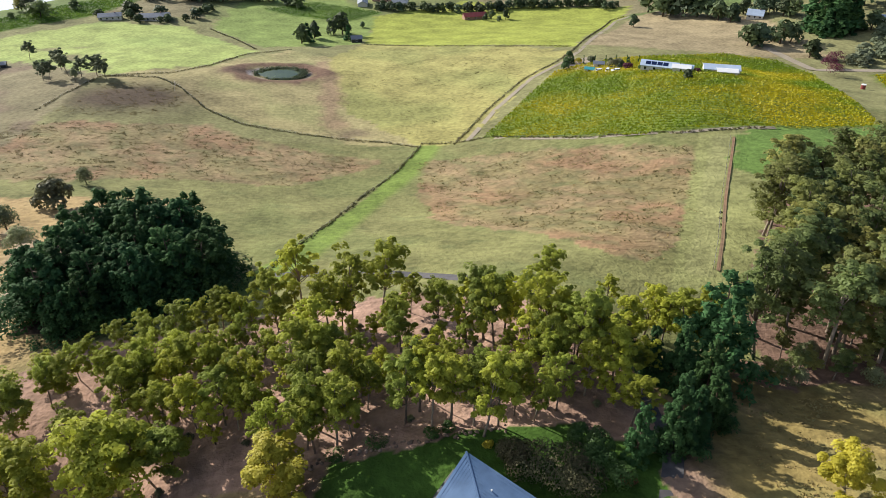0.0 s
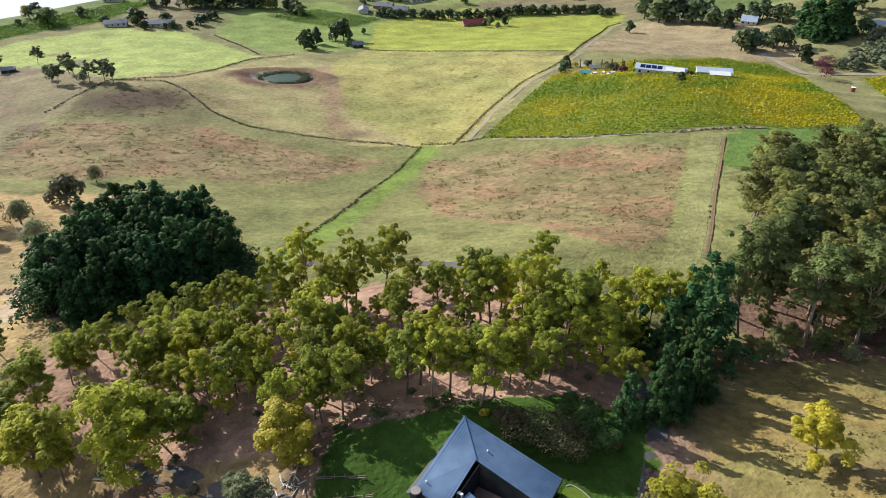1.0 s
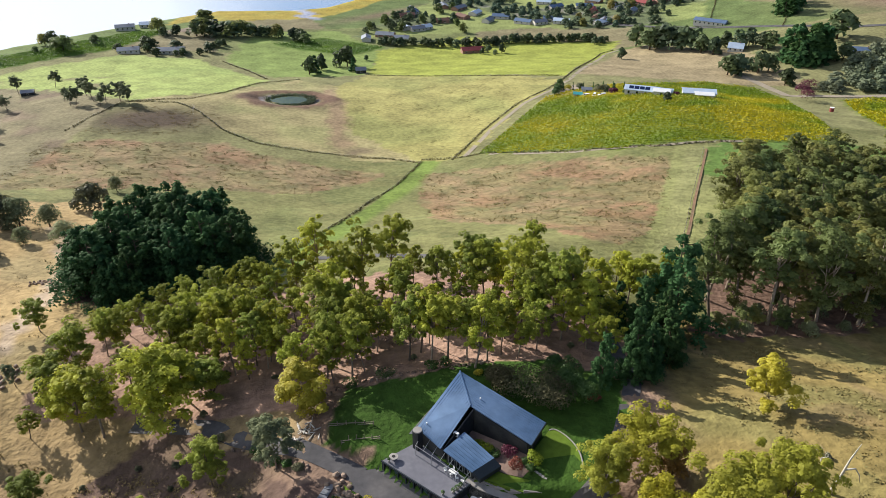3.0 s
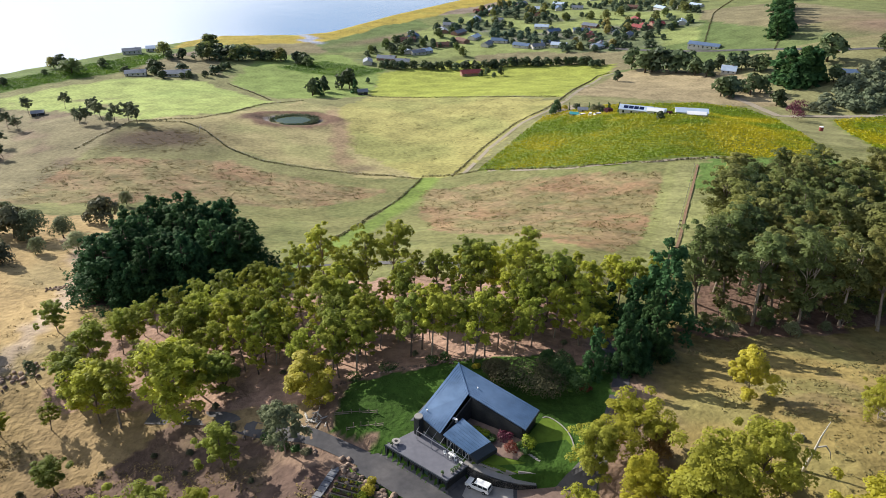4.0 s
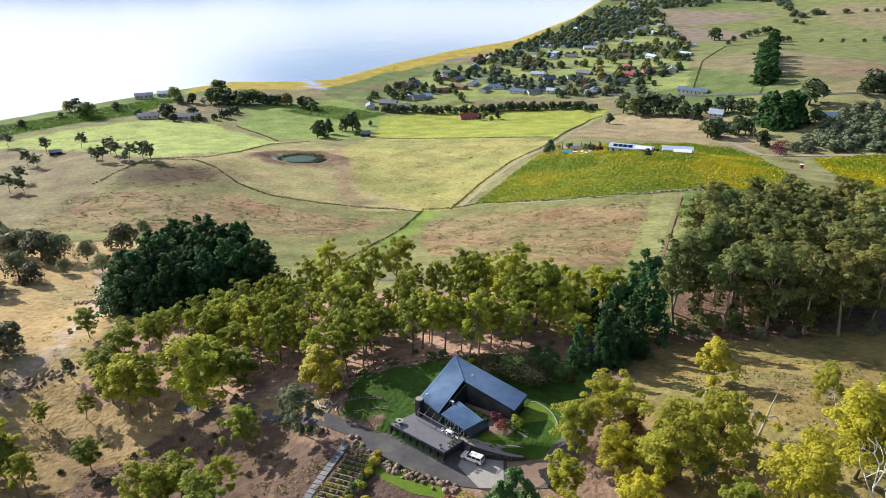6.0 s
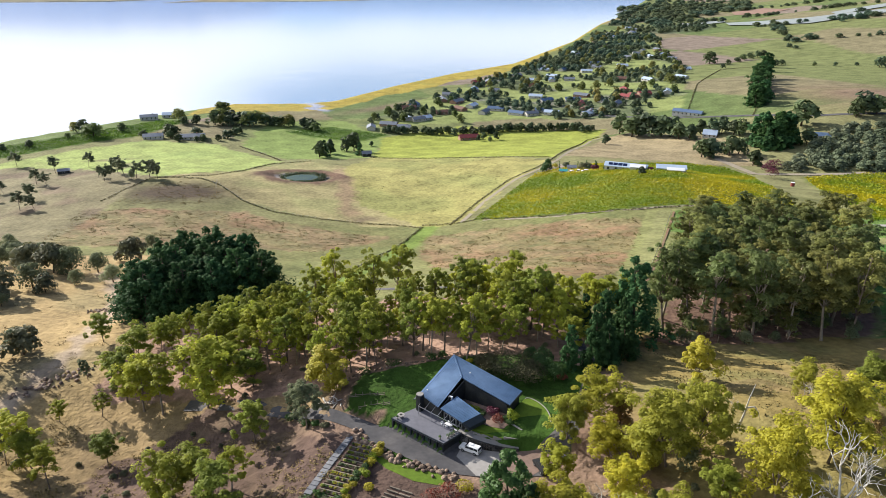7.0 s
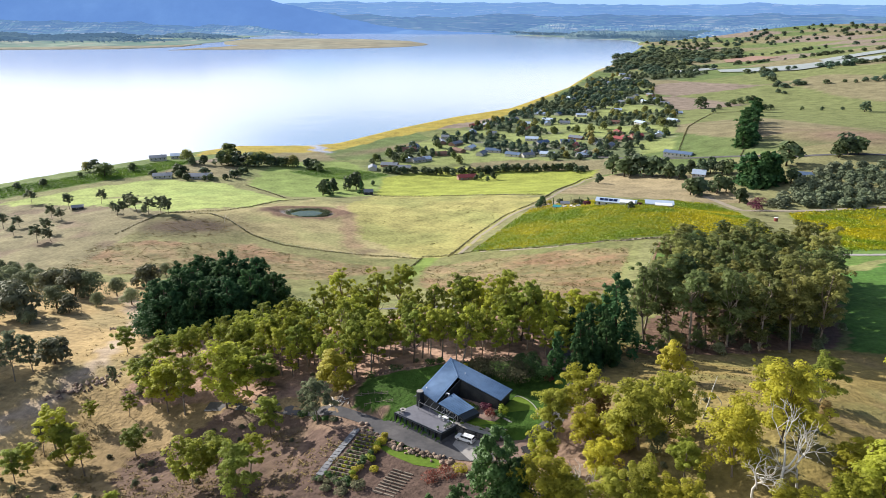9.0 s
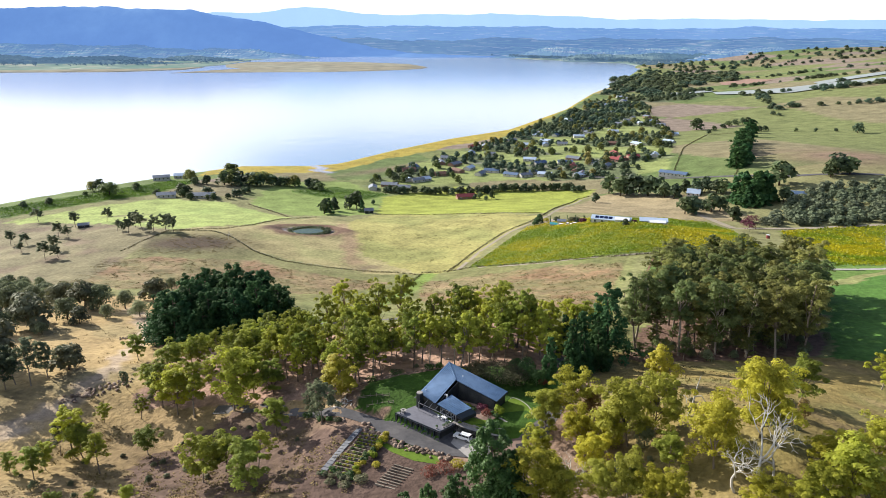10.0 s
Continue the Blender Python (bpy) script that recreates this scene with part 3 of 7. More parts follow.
    for ring in (VINES_WEST, VINES_MID):
        lay(inside(x, y, ring), (0.12, 0.185, 0.035))
    # pond rim
    d = np.hypot((x + 103) / 24, (y - 452) / 19)
    lay(smooth(np.abs(d - 1.1 + 0.2 * ripple(x, y, 9)), 0.42, 0.12), (0.15, 0.095, 0.055))
    lay(np.exp(-(((jx + 129) / 12) ** 2 + ((jy - 449) / 7) ** 2)) * 1.1, (0.10, 0.065, 0.04))
    lay(smooth(np.abs(np.hypot((x + 103) / 18.5, (y - 452) / 14) - 1.0), 0.07, 0.03), (0.30, 0.27, 0.22))
    # strip by the north fence, and paddock behind the wood
    lay(smooth(from_line(x + 3.5, y, FENCE_NORTH), 5.0, 2.5), (0.235, 0.235, 0.09))
    lay(inside(jx, jy, [(121, 283), (108, 250), (120, 232), (185, 232), (250, 262), (190, 300), (135, 291)]), (0.115, 0.185, 0.04))
    lay(inside(jx, jy, [(135, 120), (175, 214), (260, 262), (330, 230), (240, 110)]), (0.075, 0.155, 0.03))
    # hill in the foreground
    near = y < 128 + 18 * ripple(x, y, 30, 7)
    west_slope = near * smooth(jx, -26, -36)
    lay(west_slope, (0.285, 0.205, 0.095))
    lay(west_slope * smooth(ripple(x, y, 10, 1), 0.0, 0.6) * 0.6, (0.19, 0.135, 0.068))
    lay(smooth(jx, -86, -100) * (jy < 250) * smooth(jy, 40, 60), (0.36, 0.26, 0.112))
    lay(smooth(jx, -92, -106) * (jy < 250) * smooth(ripple(x, y, 18, 3), 0.1, 0.7) * 0.5, (0.24, 0.21, 0.10))
    # purple-brown soil, darkened to paint in the shade of the slope trees
    lay(inside(jx, jy, [(-72, 40), (-22, 40), (-20, 62), (-32, 74), (-60, 84), (-80, 62)]) * 0.9, (0.118, 0.078, 0.058))
    lay(smooth(from_line(jx, jy, TRACK_WEST), 5, 1.0) * 0.85, (0.37, 0.29, 0.195))
    lay(near * smooth(jx, -36, -26) * smooth(jx, 64, 54), (0.23, 0.155, 0.10))
    lay((near * (x >= -60) * (x < 60)) * smooth(ripple(x, y, 6, 2), 0.1, 0.7) * 0.5, (0.20, 0.145, 0.08))
    belt = [(-95, 95), (-50, 86), (-20, 93), (35, 92), (48, 110), (40, 138), (-10, 150), (-45, 145), (-90, 130)]
    lay(inside(jx, jy, belt), (0.35, 0.225, 0.15))
    lay(inside(jx, jy, belt) * smooth(ripple(x, y, 5, 4), 0.2, 0.8) * 0.6, (0.20, 0.13, 0.085))
    clear = smooth(jx, 38, 50) * (jy < 122) * smooth(jx, 185, 165)
    lay(clear, (0.228, 0.174, 0.058))
    lay(clear * smooth(ripple(x, y, 13, 5), 0.0, 0.6) * 0.6, (0.185, 0.175, 0.06))
    lay(clear * smooth(ripple(x, y, 9, 11), 0.35, 0.8) * 0.6, (0.25, 0.18, 0.08))
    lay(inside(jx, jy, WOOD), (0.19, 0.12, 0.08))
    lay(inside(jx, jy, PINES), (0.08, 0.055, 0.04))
    lay(smooth(jy, 26, 4), (0.225, 0.175, 0.085))
    lay(smooth(jy, 26, 4) * smooth(ripple(x, y, 15, 5), 0.0, 0.6) * 0.6, (0.16, 0.15, 0.06))
    # the gardens' turf, darkened to paint in the trees' shade
    lay(inside(jx * 0.5 + x * 0.5, jy * 0.5 + y * 0.5, LAWN), (0.042, 0.086, 0.013))
    # marsh along the river
    out = np.interp(x, SHORE_X, SHORE_Y)
    band = (y > out - 85 - 25 * smooth(x, -150, 20) + 75 * smooth(x, 40, 300) + 12 * ripple(x, y, 40, 2)) & (x > -290) & (y < 2300)
    lay((y > out - 130) & (x < -230) & (y < 900), (0.13, 0.175, 0.05))
    lay(band, (0.34, 0.265, 0.045))
    lay(band * smooth(ripple(x, y, 16, 3), 0.0, 0.7) * 0.6, (0.27, 0.25, 0.05))
    lay(smooth(from_line(x, y, CREEK), 7, 4) * 1.0, (0.30, 0.33, 0.36))
    lay(np.exp(-(((x + 60) / 60) ** 2 + ((y - 860 - (x + 60) * 0.9) / 18) ** 2)) * 0.9, (0.20, 0.145, 0.085))
    # worked soil round the kitchen garden, its shade darkened in; gardens between the houses
    lay(inside(jx, jy, [(-31, 66), (-19, 63), (-12, 54), (0, 49), (8, 47), (8, 24), (-34, 24), (-34, 45)]), (0.105, 0.07, 0.05))
    town = inside(jx, jy, TOWN)
    lay(town, (0.22, 0.255, 0.075))
    lay(town * smooth(ripple(x, y, 55, 4), -0.15, 0.25), (0.12, 0.145, 0.06))
    lay(town * smooth(ripple(x, y, 55, 4), -0.15, 0.25) * smooth(ripple(x, y, 15, 2), 0.35, 0.7) * 0.7, (0.24, 0.22, 0.17))
    lay(inside(jx, jy, COAST_WOOD) * smooth(ripple(x, y, 75, 2), -0.3, 0.1) * 0.8, (0.10, 0.12, 0.06))
    # blue added to tint for bluish shade, and more with distance for haze
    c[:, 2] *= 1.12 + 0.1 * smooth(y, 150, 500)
    return c


LAWN = [(-24, 72), (-21, 92), (-8, 91), (2, 95), (22, 99), (37, 92), (37, 80), (33, 68), (29, 58), (22, 55), (-3, 52), (-18, 62), (-12, 70)]
CREEK = [(-200, 905), (-176, 880), (-150, 850), (-165, 838), (-140, 822)]
rows_y = [-420.0]
while rows_y[-1] < 3350:
    v = rows_y[-1]
    rows_y.append(v + (20 if v < -30 else 5 if v < 20 else 0.9 if v < 125 else 0.9 + (v - 125) * 0.0078))
rows_y = np.array(rows_y)
cols = np.linspace(-1, 1, 321)
cols = np.sign(cols) * (0.42 * np.abs(cols) + 0.58 * np.abs(cols) ** 2.2)
gx = np.outer(0.70 * np.maximum(rows_y, 0) + 170 + 700 * smooth(rows_y, 150, 1500), cols) + 20
gy = np.repeat(rows_y[:, None], len(cols), axis=1)
gz = height(gx, gy)
gz = gz + np.where(gz > WATER + 1, 0.12 * ripple(gx, gy, 1.7, 3) + 0.25 * ripple(gx, gy, 6, 1), 0) * np.where((np.abs(gx - 5) < 30) & (np.abs(gy - 70) < 30), 0.15, 1.0)
ny, nx = gx.shape
idx = np.arange(ny * nx).reshape(ny, nx)
quads = np.stack([idx[:-1, :-1], idx[:-1, 1:], idx[1:, 1:], idx[1:, :-1]], -1).reshape(-1, 4)
gm = bpy.data.meshes.new("ground")
gm.vertices.add(ny * nx)
gm.vertices.foreach_set("co", np.stack([gx, gy, gz], -1).ravel())
gm.loops.add(quads.size)
gm.loops.foreach_set("vertex_index", quads.ravel().astype(np.int32))
gm.polygons.add(len(quads))
gm.polygons.foreach_set("loop_start", np.arange(0, quads.size, 4, dtype=np.int32))
gm.polygons.foreach_set("use_smooth", np.ones(len(quads), bool))
gm.update(calc_edges=True)
tone = gm.attributes.new("cover", "FLOAT_COLOR", "POINT")
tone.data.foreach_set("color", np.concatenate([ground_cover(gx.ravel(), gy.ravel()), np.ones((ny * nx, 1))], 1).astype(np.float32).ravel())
gm.materials.append(GROUND)
tagged(new("ground", gm), "hilly pasture of green and dry grass with bare patches", "ground", kind="structure")

# ---- the river ----
wm = bpy.data.materials.new("river_water")
wm.use_nodes = True
n, l = wm.node_tree.nodes, wm.node_tree.links
# base whitened to stand in for part of the reflected bright sky
n["Principled BSDF"].inputs["Base Color"].default_value = (0.68, 0.72, 0.76, 1)
n["Principled BSDF"].inputs["Roughness"].default_value = 0.4
gl, mx, bp, nz, ge = n.new("ShaderNodeBsdfGlossy"), n.new("ShaderNodeMixShader"), n.new("ShaderNodeBump"), n.new("ShaderNodeTexNoise"), n.new("ShaderNodeNewGeometry")
gl.inputs["Color"].default_value, gl.inputs["Roughness"].default_value = (0.97, 0.98, 1.0, 1), 0.125
nz.inputs["Scale"].default_value, nz.inputs["Detail"].default_value = 0.02, 4
bp.inputs["Strength"].default_value, bp.inputs["Distance"].default_value = 0.25, 0.6
l.new(ge.outputs["Position"], nz.inputs["Vector"])
l.new(nz.outputs["Fac"], bp.inputs["Height"])
l.new(bp.outputs["Normal"], gl.inputs["Normal"])
mx.inputs["Fac"].default_value = 0.8
l.new(n["Principled BSDF"].outputs["BSDF"], mx.inputs[1])
l.new(gl.outputs["BSDF"], mx.inputs[2])
l.new(mx.outputs["Shader"], n["Material Output"].inputs["Surface"])
WATER_MAT = wm
river = Shape().add([(-4800, 200, WATER), (4800, 200, WATER), (4800, 4830, WATER), (-4800, 4830, WATER)], [(0, 1, 2, 3)])
tagged(new("water", river.mesh("water", wm)), "broad still river reflecting bright cloud", "river", kind="structure")
POND_MAT = material("pond_water", (0.02, 0.03, 0.018), 0.05, vary=0.4, scale=0.12, shift=(0.07, 0.085, 0.03), spec=0.5)
pond = Shape()
ring = [(-103 + 17.5 * math.cos(a) * (1 + 0.07 * math.sin(3 * a)), 452 + 13 * math.sin(a)) for a in np.linspace(0, 2 * math.pi, 40)[:-1]]
pond.add([(x, y, float(height(-103, 452)) + 1.2) for x, y in ring], [tuple(range(len(ring)))])
tagged(new("pond", pond.mesh("pond", POND_MAT)), "small farm dam with dark reed-fringed water", "pond", kind="structure")

# ---- trees ----
rng = np.random.default_rng(7)


def clump_leaves(centre, radii, count, size, up=0.35, shell=0.68, fine=1.9):
    """Corner points of three-cornered leaf sprays scattered through the outer part of an ellipsoid, facing outwards and up."""
    count, size = int(count * fine), size / math.sqrt(fine) * 1.12
    d = rng.normal(size=(count, 3))
    d /= np.linalg.norm(d, axis=1)[:, None]
    d[:, 2] = np.where(d[:, 2] < -0.35, -d[:, 2], d[:, 2])
    r = shell + (1 - shell) * rng.random(count) ** 0.6
    p = np.asarray(centre) + d * r[:, None] * np.asarray(radii)
    nrm = d + np.array([0, 0, up]) + 0.38 * rng.normal(size=(count, 3))
    nrm /= np.linalg.norm(nrm, axis=1)[:, None]
    t = np.cross(nrm, rng.normal(size=(count, 3)))
    t /= np.linalg.norm(t, axis=1)[:, None] + 1e-9
    b = np.cross(nrm, t)
    s = size * (0.6 + 0.8 * rng.random(count))[:, None]
    w = s * (0.55 + 0.45 * rng.random(count))[:, None]
    return np.stack([p - t * s, p + t * s * 0.55 - b * w, p + t * s * 0.55 + b * w], 1)


def limb(shape, a, b, r0, r1, sag=0.1, sides=5, steps=3):
    a, b = np.asarray(a, float), np.asarray(b, float)
    mid = rng.normal(size=3) * np.linalg.norm(b - a) * sag * np.array([1, 1, 0.5])
    pts = [a + (b - a) * k + mid * math.sin(math.pi * k) for k in np.linspace(0, 1, steps + 1)]
    shape.tube(pts, list(np.linspace(r0, r1, steps + 1)), sides)


def gum_tree(name, tall, spread, puffs, leaves, leaf, mat, bark, bare=0.38, leaf_size=0.34, puff=1.35, squash=0.72):
    """An upright eucalypt: bare leaning trunk, forked limbs, crown of separate leaf clumps."""
    wood, crown = Shape(), []
    lean = rng.normal(size=2) * 0.05 * tall
    fork = np.array([lean[0] * 0.5, lean[1] * 0.5, tall * (bare + 0.1 * rng.random())])
    wood.tube([(0, 0, -0.6), (0, 0, 0.3), tuple(fork * [0.6, 0.6, 0.55]), tuple(fork)], [0.034 * tall * 0.62, 0.026 * tall * 0.55, 0.012 * tall, 0.010 * tall], 7)
    tip = np.array([lean[0], lean[1], tall * 0.9])
    limb(wood, fork, tip, 0.010 * tall, 0.03, 0.06, 5)
    phase, arms = rng.random() * 6.28, max(6, round(puffs * 0.8))
    for i in range(arms):
        k = (i + 0.5) / arms
        z = tall * (bare + 0.08 + (0.84 - bare) * k ** 0.85)
        wide = spread * (0.5 + 0.5 * math.sin(math.pi * min(1, 0.3 + k * 0.8)))
        a = phase + i * 2.4 + rng.normal() * 0.35
        rad = wide * (0.3 + 0.6 * rng.random()) if i < arms - 1 else 0.1
        c = np.array([lean[0] * z / tall + rad * math.cos(a), lean[1] * z / tall + rad * math.sin(a), z])
        limb(wood, fork + (tip - fork) * max(0, k - 0.35) * 0.8, c, 0.0060 * tall, 0.02, 0.1, 4)
        for j in range(5):
            size = puff * (0.32 + 0.4 * rng.random()) * (0.8 + 0.2 * spread / 3)
            off = rng.normal(size=3) * puff * np.array([0.64, 0.64, 0.38]) * (j > 0)
            turned = np.array([size * (0.8 + 0.5 * rng.random()), size * (0.8 + 0.5 * rng.random()), size * squash])
            crown.append(clump_leaves(c + off, turned, int(leaves * (0.26 + 0.2 * rng.random())), leaf_size * 1.22, up=0.9, shell=0.5))
    tree = thing(name, leaf, "tree")
    part("trunk", wood.mesh("trunk", bark, True), tree)
    part("crown", quads_mesh("crown", np.concatenate(crown), mat, 3), tree)
    return tree


def pine_tree(name, tall, spread, label, mat, tiers=11, leaves=42, leaf_size=0.5, bare=0.12, point=0.85, clumps=6, fine=1.9):
    """A dense conifer with ragged tiers of drooping boughs."""
    wood, crown = Shape(), []
    wood.tube([(0, 0, -0.8), (0, 0, tall * 0.3), (0.1, 0.05, tall * 0.65), (0.1, 0.1, tall * 0.97)], [0.03 * tall * 0.6, 0.016 * tall, 0.01 * tall, 0.03], 7)
    for i in range(tiers):
        k = i / (tiers - 1)
        z = tall * (bare + (0.96 - bare) * k)
        wide = spread * (1 - k * point) * (0.85 + 0.3 * rng.random())
        for j in range(max(3, int(clumps * (1 - 0.45 * k)))):
            a = rng.random() * 6.28
            rad = wide * (0.55 + 0.45 * rng.random())
            c = np.array([rad * math.cos(a), rad * math.sin(a), z + rng.normal() * 0.02 * tall - 0.10 * rad])
            size = max(0.5, wide * 0.42)
            for _ in range(2):
                up = c + rng.normal(size=3) * size * np.array([0.45, 0.45, 0.3])
                crown.append(clump_leaves(up, (size * 0.66, size * 0.66, size * (0.6 + 0.3 * rng.random())), int(leaves * 0.55), leaf_size, up=0.7, shell=0.35, fine=fine))
            if j < 2:
                limb(wood, (0, 0, z - 0.15 * wide), c, 0.006 * tall, 0.02, 0.05, 4, 2)
    crown.append(clump_leaves((0.1, 0.1, tall * 0.97), (0.5, 0.5, 0.8), leaves, leaf_size))
    tree = thing(name, label, "tree")
    part("trunk", wood.mesh("trunk", BARK_DARK, True), tree)
    part("crown", quads_mesh("crown", np.concatenate(crown), mat, 3), tree)
    return tree


def round_tree(name, tall, spread, label, mat, puffs=9, leaves=40, leaf_size=0.5, bark=None, low=0.28, category="tree", fine=1.9):
    """A broad tree or shrub whose crown comes low."""
    wood, crown = Shape(), []
    wood.tube([(0, 0, -0.5), (0.02 * tall, 0, tall * 0.25), (0, 0.03 * tall, tall * 0.6)], [0.03 * tall + 0.03, 0.022 * tall, 0.01 * tall], 6)
    for i in range(puffs):
        k = (i + 0.5) / puffs
        a = i * 2.4 + rng.normal() * 0.4
        rad = spread * math.sqrt(max(0.05, 1 - (k * 1.0) ** 1.6)) * (0.35 + 0.35 * rng.random())
        c = np.array([rad * math.cos(a), rad * math.sin(a), tall * (low + (0.80 - low) * k)])
        size = spread * (0.42 + 0.2 * rng.random())
        crown.append(clump_leaves(c, (size, size, min(size, tall * 0.3) * 0.85), leaves, leaf_size, shell=0.6, fine=fine))
        if i % 2:
            limb(wood, (0, 0, tall * 0.3), c, 0.012 * tall, 0.02, 0.08, 4, 2)
    tree = thing(name, label, category)
    part("trunk", wood.mesh("trunk", bark or BARK_DARK, True), tree)
    part("crown", quads_mesh("crown", np.concatenate(crown), mat, 3), tree)
    return tree


def dead_tree(name, tall, label):
    wood = Shape()

    def grow(a, d, length, r, depth):
        b = a + d * length
        limb(wood, a, b, r, r * 0.6, 0.08, 5, 3)
        if depth:
            for _ in range(3 if depth > 1 else 2):
                e = d + rng.normal(size=3) * 0.55 + np.array([0, 0, 0.15])
                grow(b - d * length * 0.25 * rng.random(), e / np.linalg.norm(e), length * (0.6 + 0.2 * rng.random()), r * 0.55, depth - 1)
    grow(np.array([0, 0, -0.4]), np.array([0.12, 0.05, 1.0]), tall * 0.36, 0.022 * tall, 4)
    tree = thing(name, label, "dead tree")
    part("trunk", wood.mesh("trunk", BARK_DEAD, True), tree)
    return tree


def plant(kinds, places, group, made=10.0, sink=0.15, lean=3.0, wide=(0.9, 1.15)):
    """Sets copies of the given trees, all grown to the height made, at (x, y, height)."""
    for i, (x, y, h) in enumerate(places):
        src = kinds[int(rng.integers(len(kinds)))]
        s = h / made
        w = s * (wide[0] + (wide[1] - wide[0]) * rng.random())
        m = pose(x, y, float(height(x, y)) - sink, rng.normal() * lean, rng.normal() * lean, rng.random() * 360)
        ob = copy_thing(src, m)
        ob.matrix_basis = m @ Matrix.Diagonal((w, w, s, 1))
        tagged(ob, group=group)


def scatter(ring, gap, tall, seed, keep=1.0):
    """Uneven places over a ring of (x, y), about gap metres apart."""
    r = np.random.default_rng(seed)
    xs, ys = [p[0] for p in ring], [p[1] for p in ring]
    out = []
    for y in np.arange(min(ys), max(ys), gap * 0.87):
        for x in np.arange(min(xs), max(xs), gap):
            px, py = x + r.uniform(-0.42, 0.42) * gap, y + r.uniform(-0.42, 0.42) * gap
            if r.random() < keep and bool(inside(px, py, ring)):
                out.append((px, py, tall * r.uniform(0.78, 1.12)))
    return out


GUM_LABEL = "tall eucalypt with bare pale trunk and yellow-green crown"
gums = [gum_tree("gum_tree", 10.0, s, p, 92, GUM_LABEL, LEAF_GUM, BARK_PALE, bare=b + 0.06, leaf_size=0.17, puff=0.98) for s, p, b in ((2.4, 17, 0.30), (2.7, 19, 0.22), (2.0, 15, 0.36), (2.8, 20, 0.26), (2.5, 18, 0.15), (2.2, 16, 0.33))]
broad_gums = [gum_tree("broad_gum_tree", 10.0, s, p, 190, "broad spreading eucalypt with golden-green leaf clumps", LEAF_BROAD, BARK_PALE, bare=b, leaf_size=0.165, puff=1.6) for s, p, b in ((3.6, 22, 0.14), (4.0, 24, 0.12), (3.4, 20, 0.20), (3.8, 23, 0.10))]
young_gums = [gum_tree("young_gum_tree", 10.0, s, p, 130, "young eucalypt with a dense rounded crown", LEAF_GUM, BARK_PALE, bare=b, leaf_size=0.21, puff=1.45) for s, p, b in ((3.0, 17, 0.2), (3.2, 18, 0.15), (2.8, 16, 0.25))]
wood_gums = [gum_tree("forest_gum_tree", 10.0, s, p, 100, "tall dark olive eucalypt in a dense stand", LEAF_OLIVE, BARK_PALE, bare=b, leaf_size=0.14, puff=0.95) for s, p, b in ((1.8, 15, 0.32), (2.1, 17, 0.26), (1.7, 15, 0.38), (2.3, 18, 0.16))]
golden = [gum_tree("golden_gum_tree", 10.0, s, p, 210, "small round eucalypt with golden-yellow crown", LEAF_GOLD, BARK_PALE, bare=0.16, leaf_size=0.22, puff=1.9) for s, p in ((3.2, 14), (3.4, 13))]
pines = [pine_tree("pine_tree", 10.0, s, "large dark green pine in a dense grove", LEAF_PINE, leaf_size=0.29, leaves=34, point=0.62, clumps=9, tiers=12) for s in (3.7, 4.1, 3.4)]
conifers = [pine_tree("conifer", 10.0, s, "dark blue-green conifer beside the drive", LEAF_PINE, leaf_size=0.2, leaves=80, point=0.72, clumps=9, tiers=14, bare=0.06) for s in (2.8, 3.3)]
deep = [pine_tree("deep_green_tree", 10.0, s, "big dense deep green tree below the house", LEAF_DEEP, leaf_size=0.2, leaves=110, point=0.72, clumps=9, tiers=12, bare=0.08) for s in (4.0, 4.4)]
pale_gums = [gum_tree("pale_gum_tree", 10.0, s, p, 95, "open grey-green eucalypt with pale limbs", LEAF_GREY, BARK_PALE, bare=0.3, leaf_size=0.19, puff=1.15) for s, p in ((2.6, 16), (3.0, 17))]
rust_bushes = [round_tree("rusty_shrub", 10.0, 3.6, "rusty orange-brown shrub beside a gum tree", LEAF_RUST, 12, 60, 0.4, low=0.15, category="shrub")]
shrubs = [round_tree("shrub", 10.0, s, "grey-green scrub bush in dry grass", LEAF_SCRUB, 8, 60, 0.9, low=0.2, category="shrub") for s in (6.0, 7.0)]
wattles = [round_tree("scrub_tree", 10.0, s, "dark grey-green scrub tree on dry grass", LEAF_GREY, 14, 66, 0.46, low=0.26) for s in (4.8, 5.6)]
bare_gums = [gum_tree("sparse_gum_tree", 10.0, s, p, 80, "thin wind-bent eucalypt on the grassy slope", LEAF_GREY, BARK_PALE, bare=0.36, leaf_size=0.3, puff=1.25, squash=0.7) for s, p in ((2.5, 13), (2.9, 15))]
far_trees = [round_tree("distant_tree", 10.0, s, "distant dark green tree among the houses and fields", LEAF_FAR, 9, 22, 1.0, low=0.14, fine=1.0) for s in (4.0, 4.8, 3.4)]
far_olive = [round_tree("bank_tree", 10.0, s, "full olive-green tree on the river bank", LEAF_OLIVE, 9, 34, 0.9, fine=1.2) for s in (4.6, 5.4)]
far_block = [pine_tree("windbreak_pine", 10.0, s, "dense dark pine in a solid windbreak", LEAF_PINE, tiers=8, leaves=18, leaf_size=0.8, clumps=7, fine=1.2, point=0.45, bare=0.04) for s in (3.2, 3.8)]
far_tall = [pine_tree("distant_pine", 10.0, s, "distant dark pine in a windbreak", LEAF_PINE, tiers=6, leaves=14, leaf_size=0.9, clumps=4, fine=1.2) for s in (2.4, 3.2)]
SOURCES = far_block + pale_gums + rust_bushes + gums + broad_gums + young_gums + wood_gums + golden + pines + conifers + deep + shrubs + wattles + bare_gums + far_olive + far_trees + far_tall

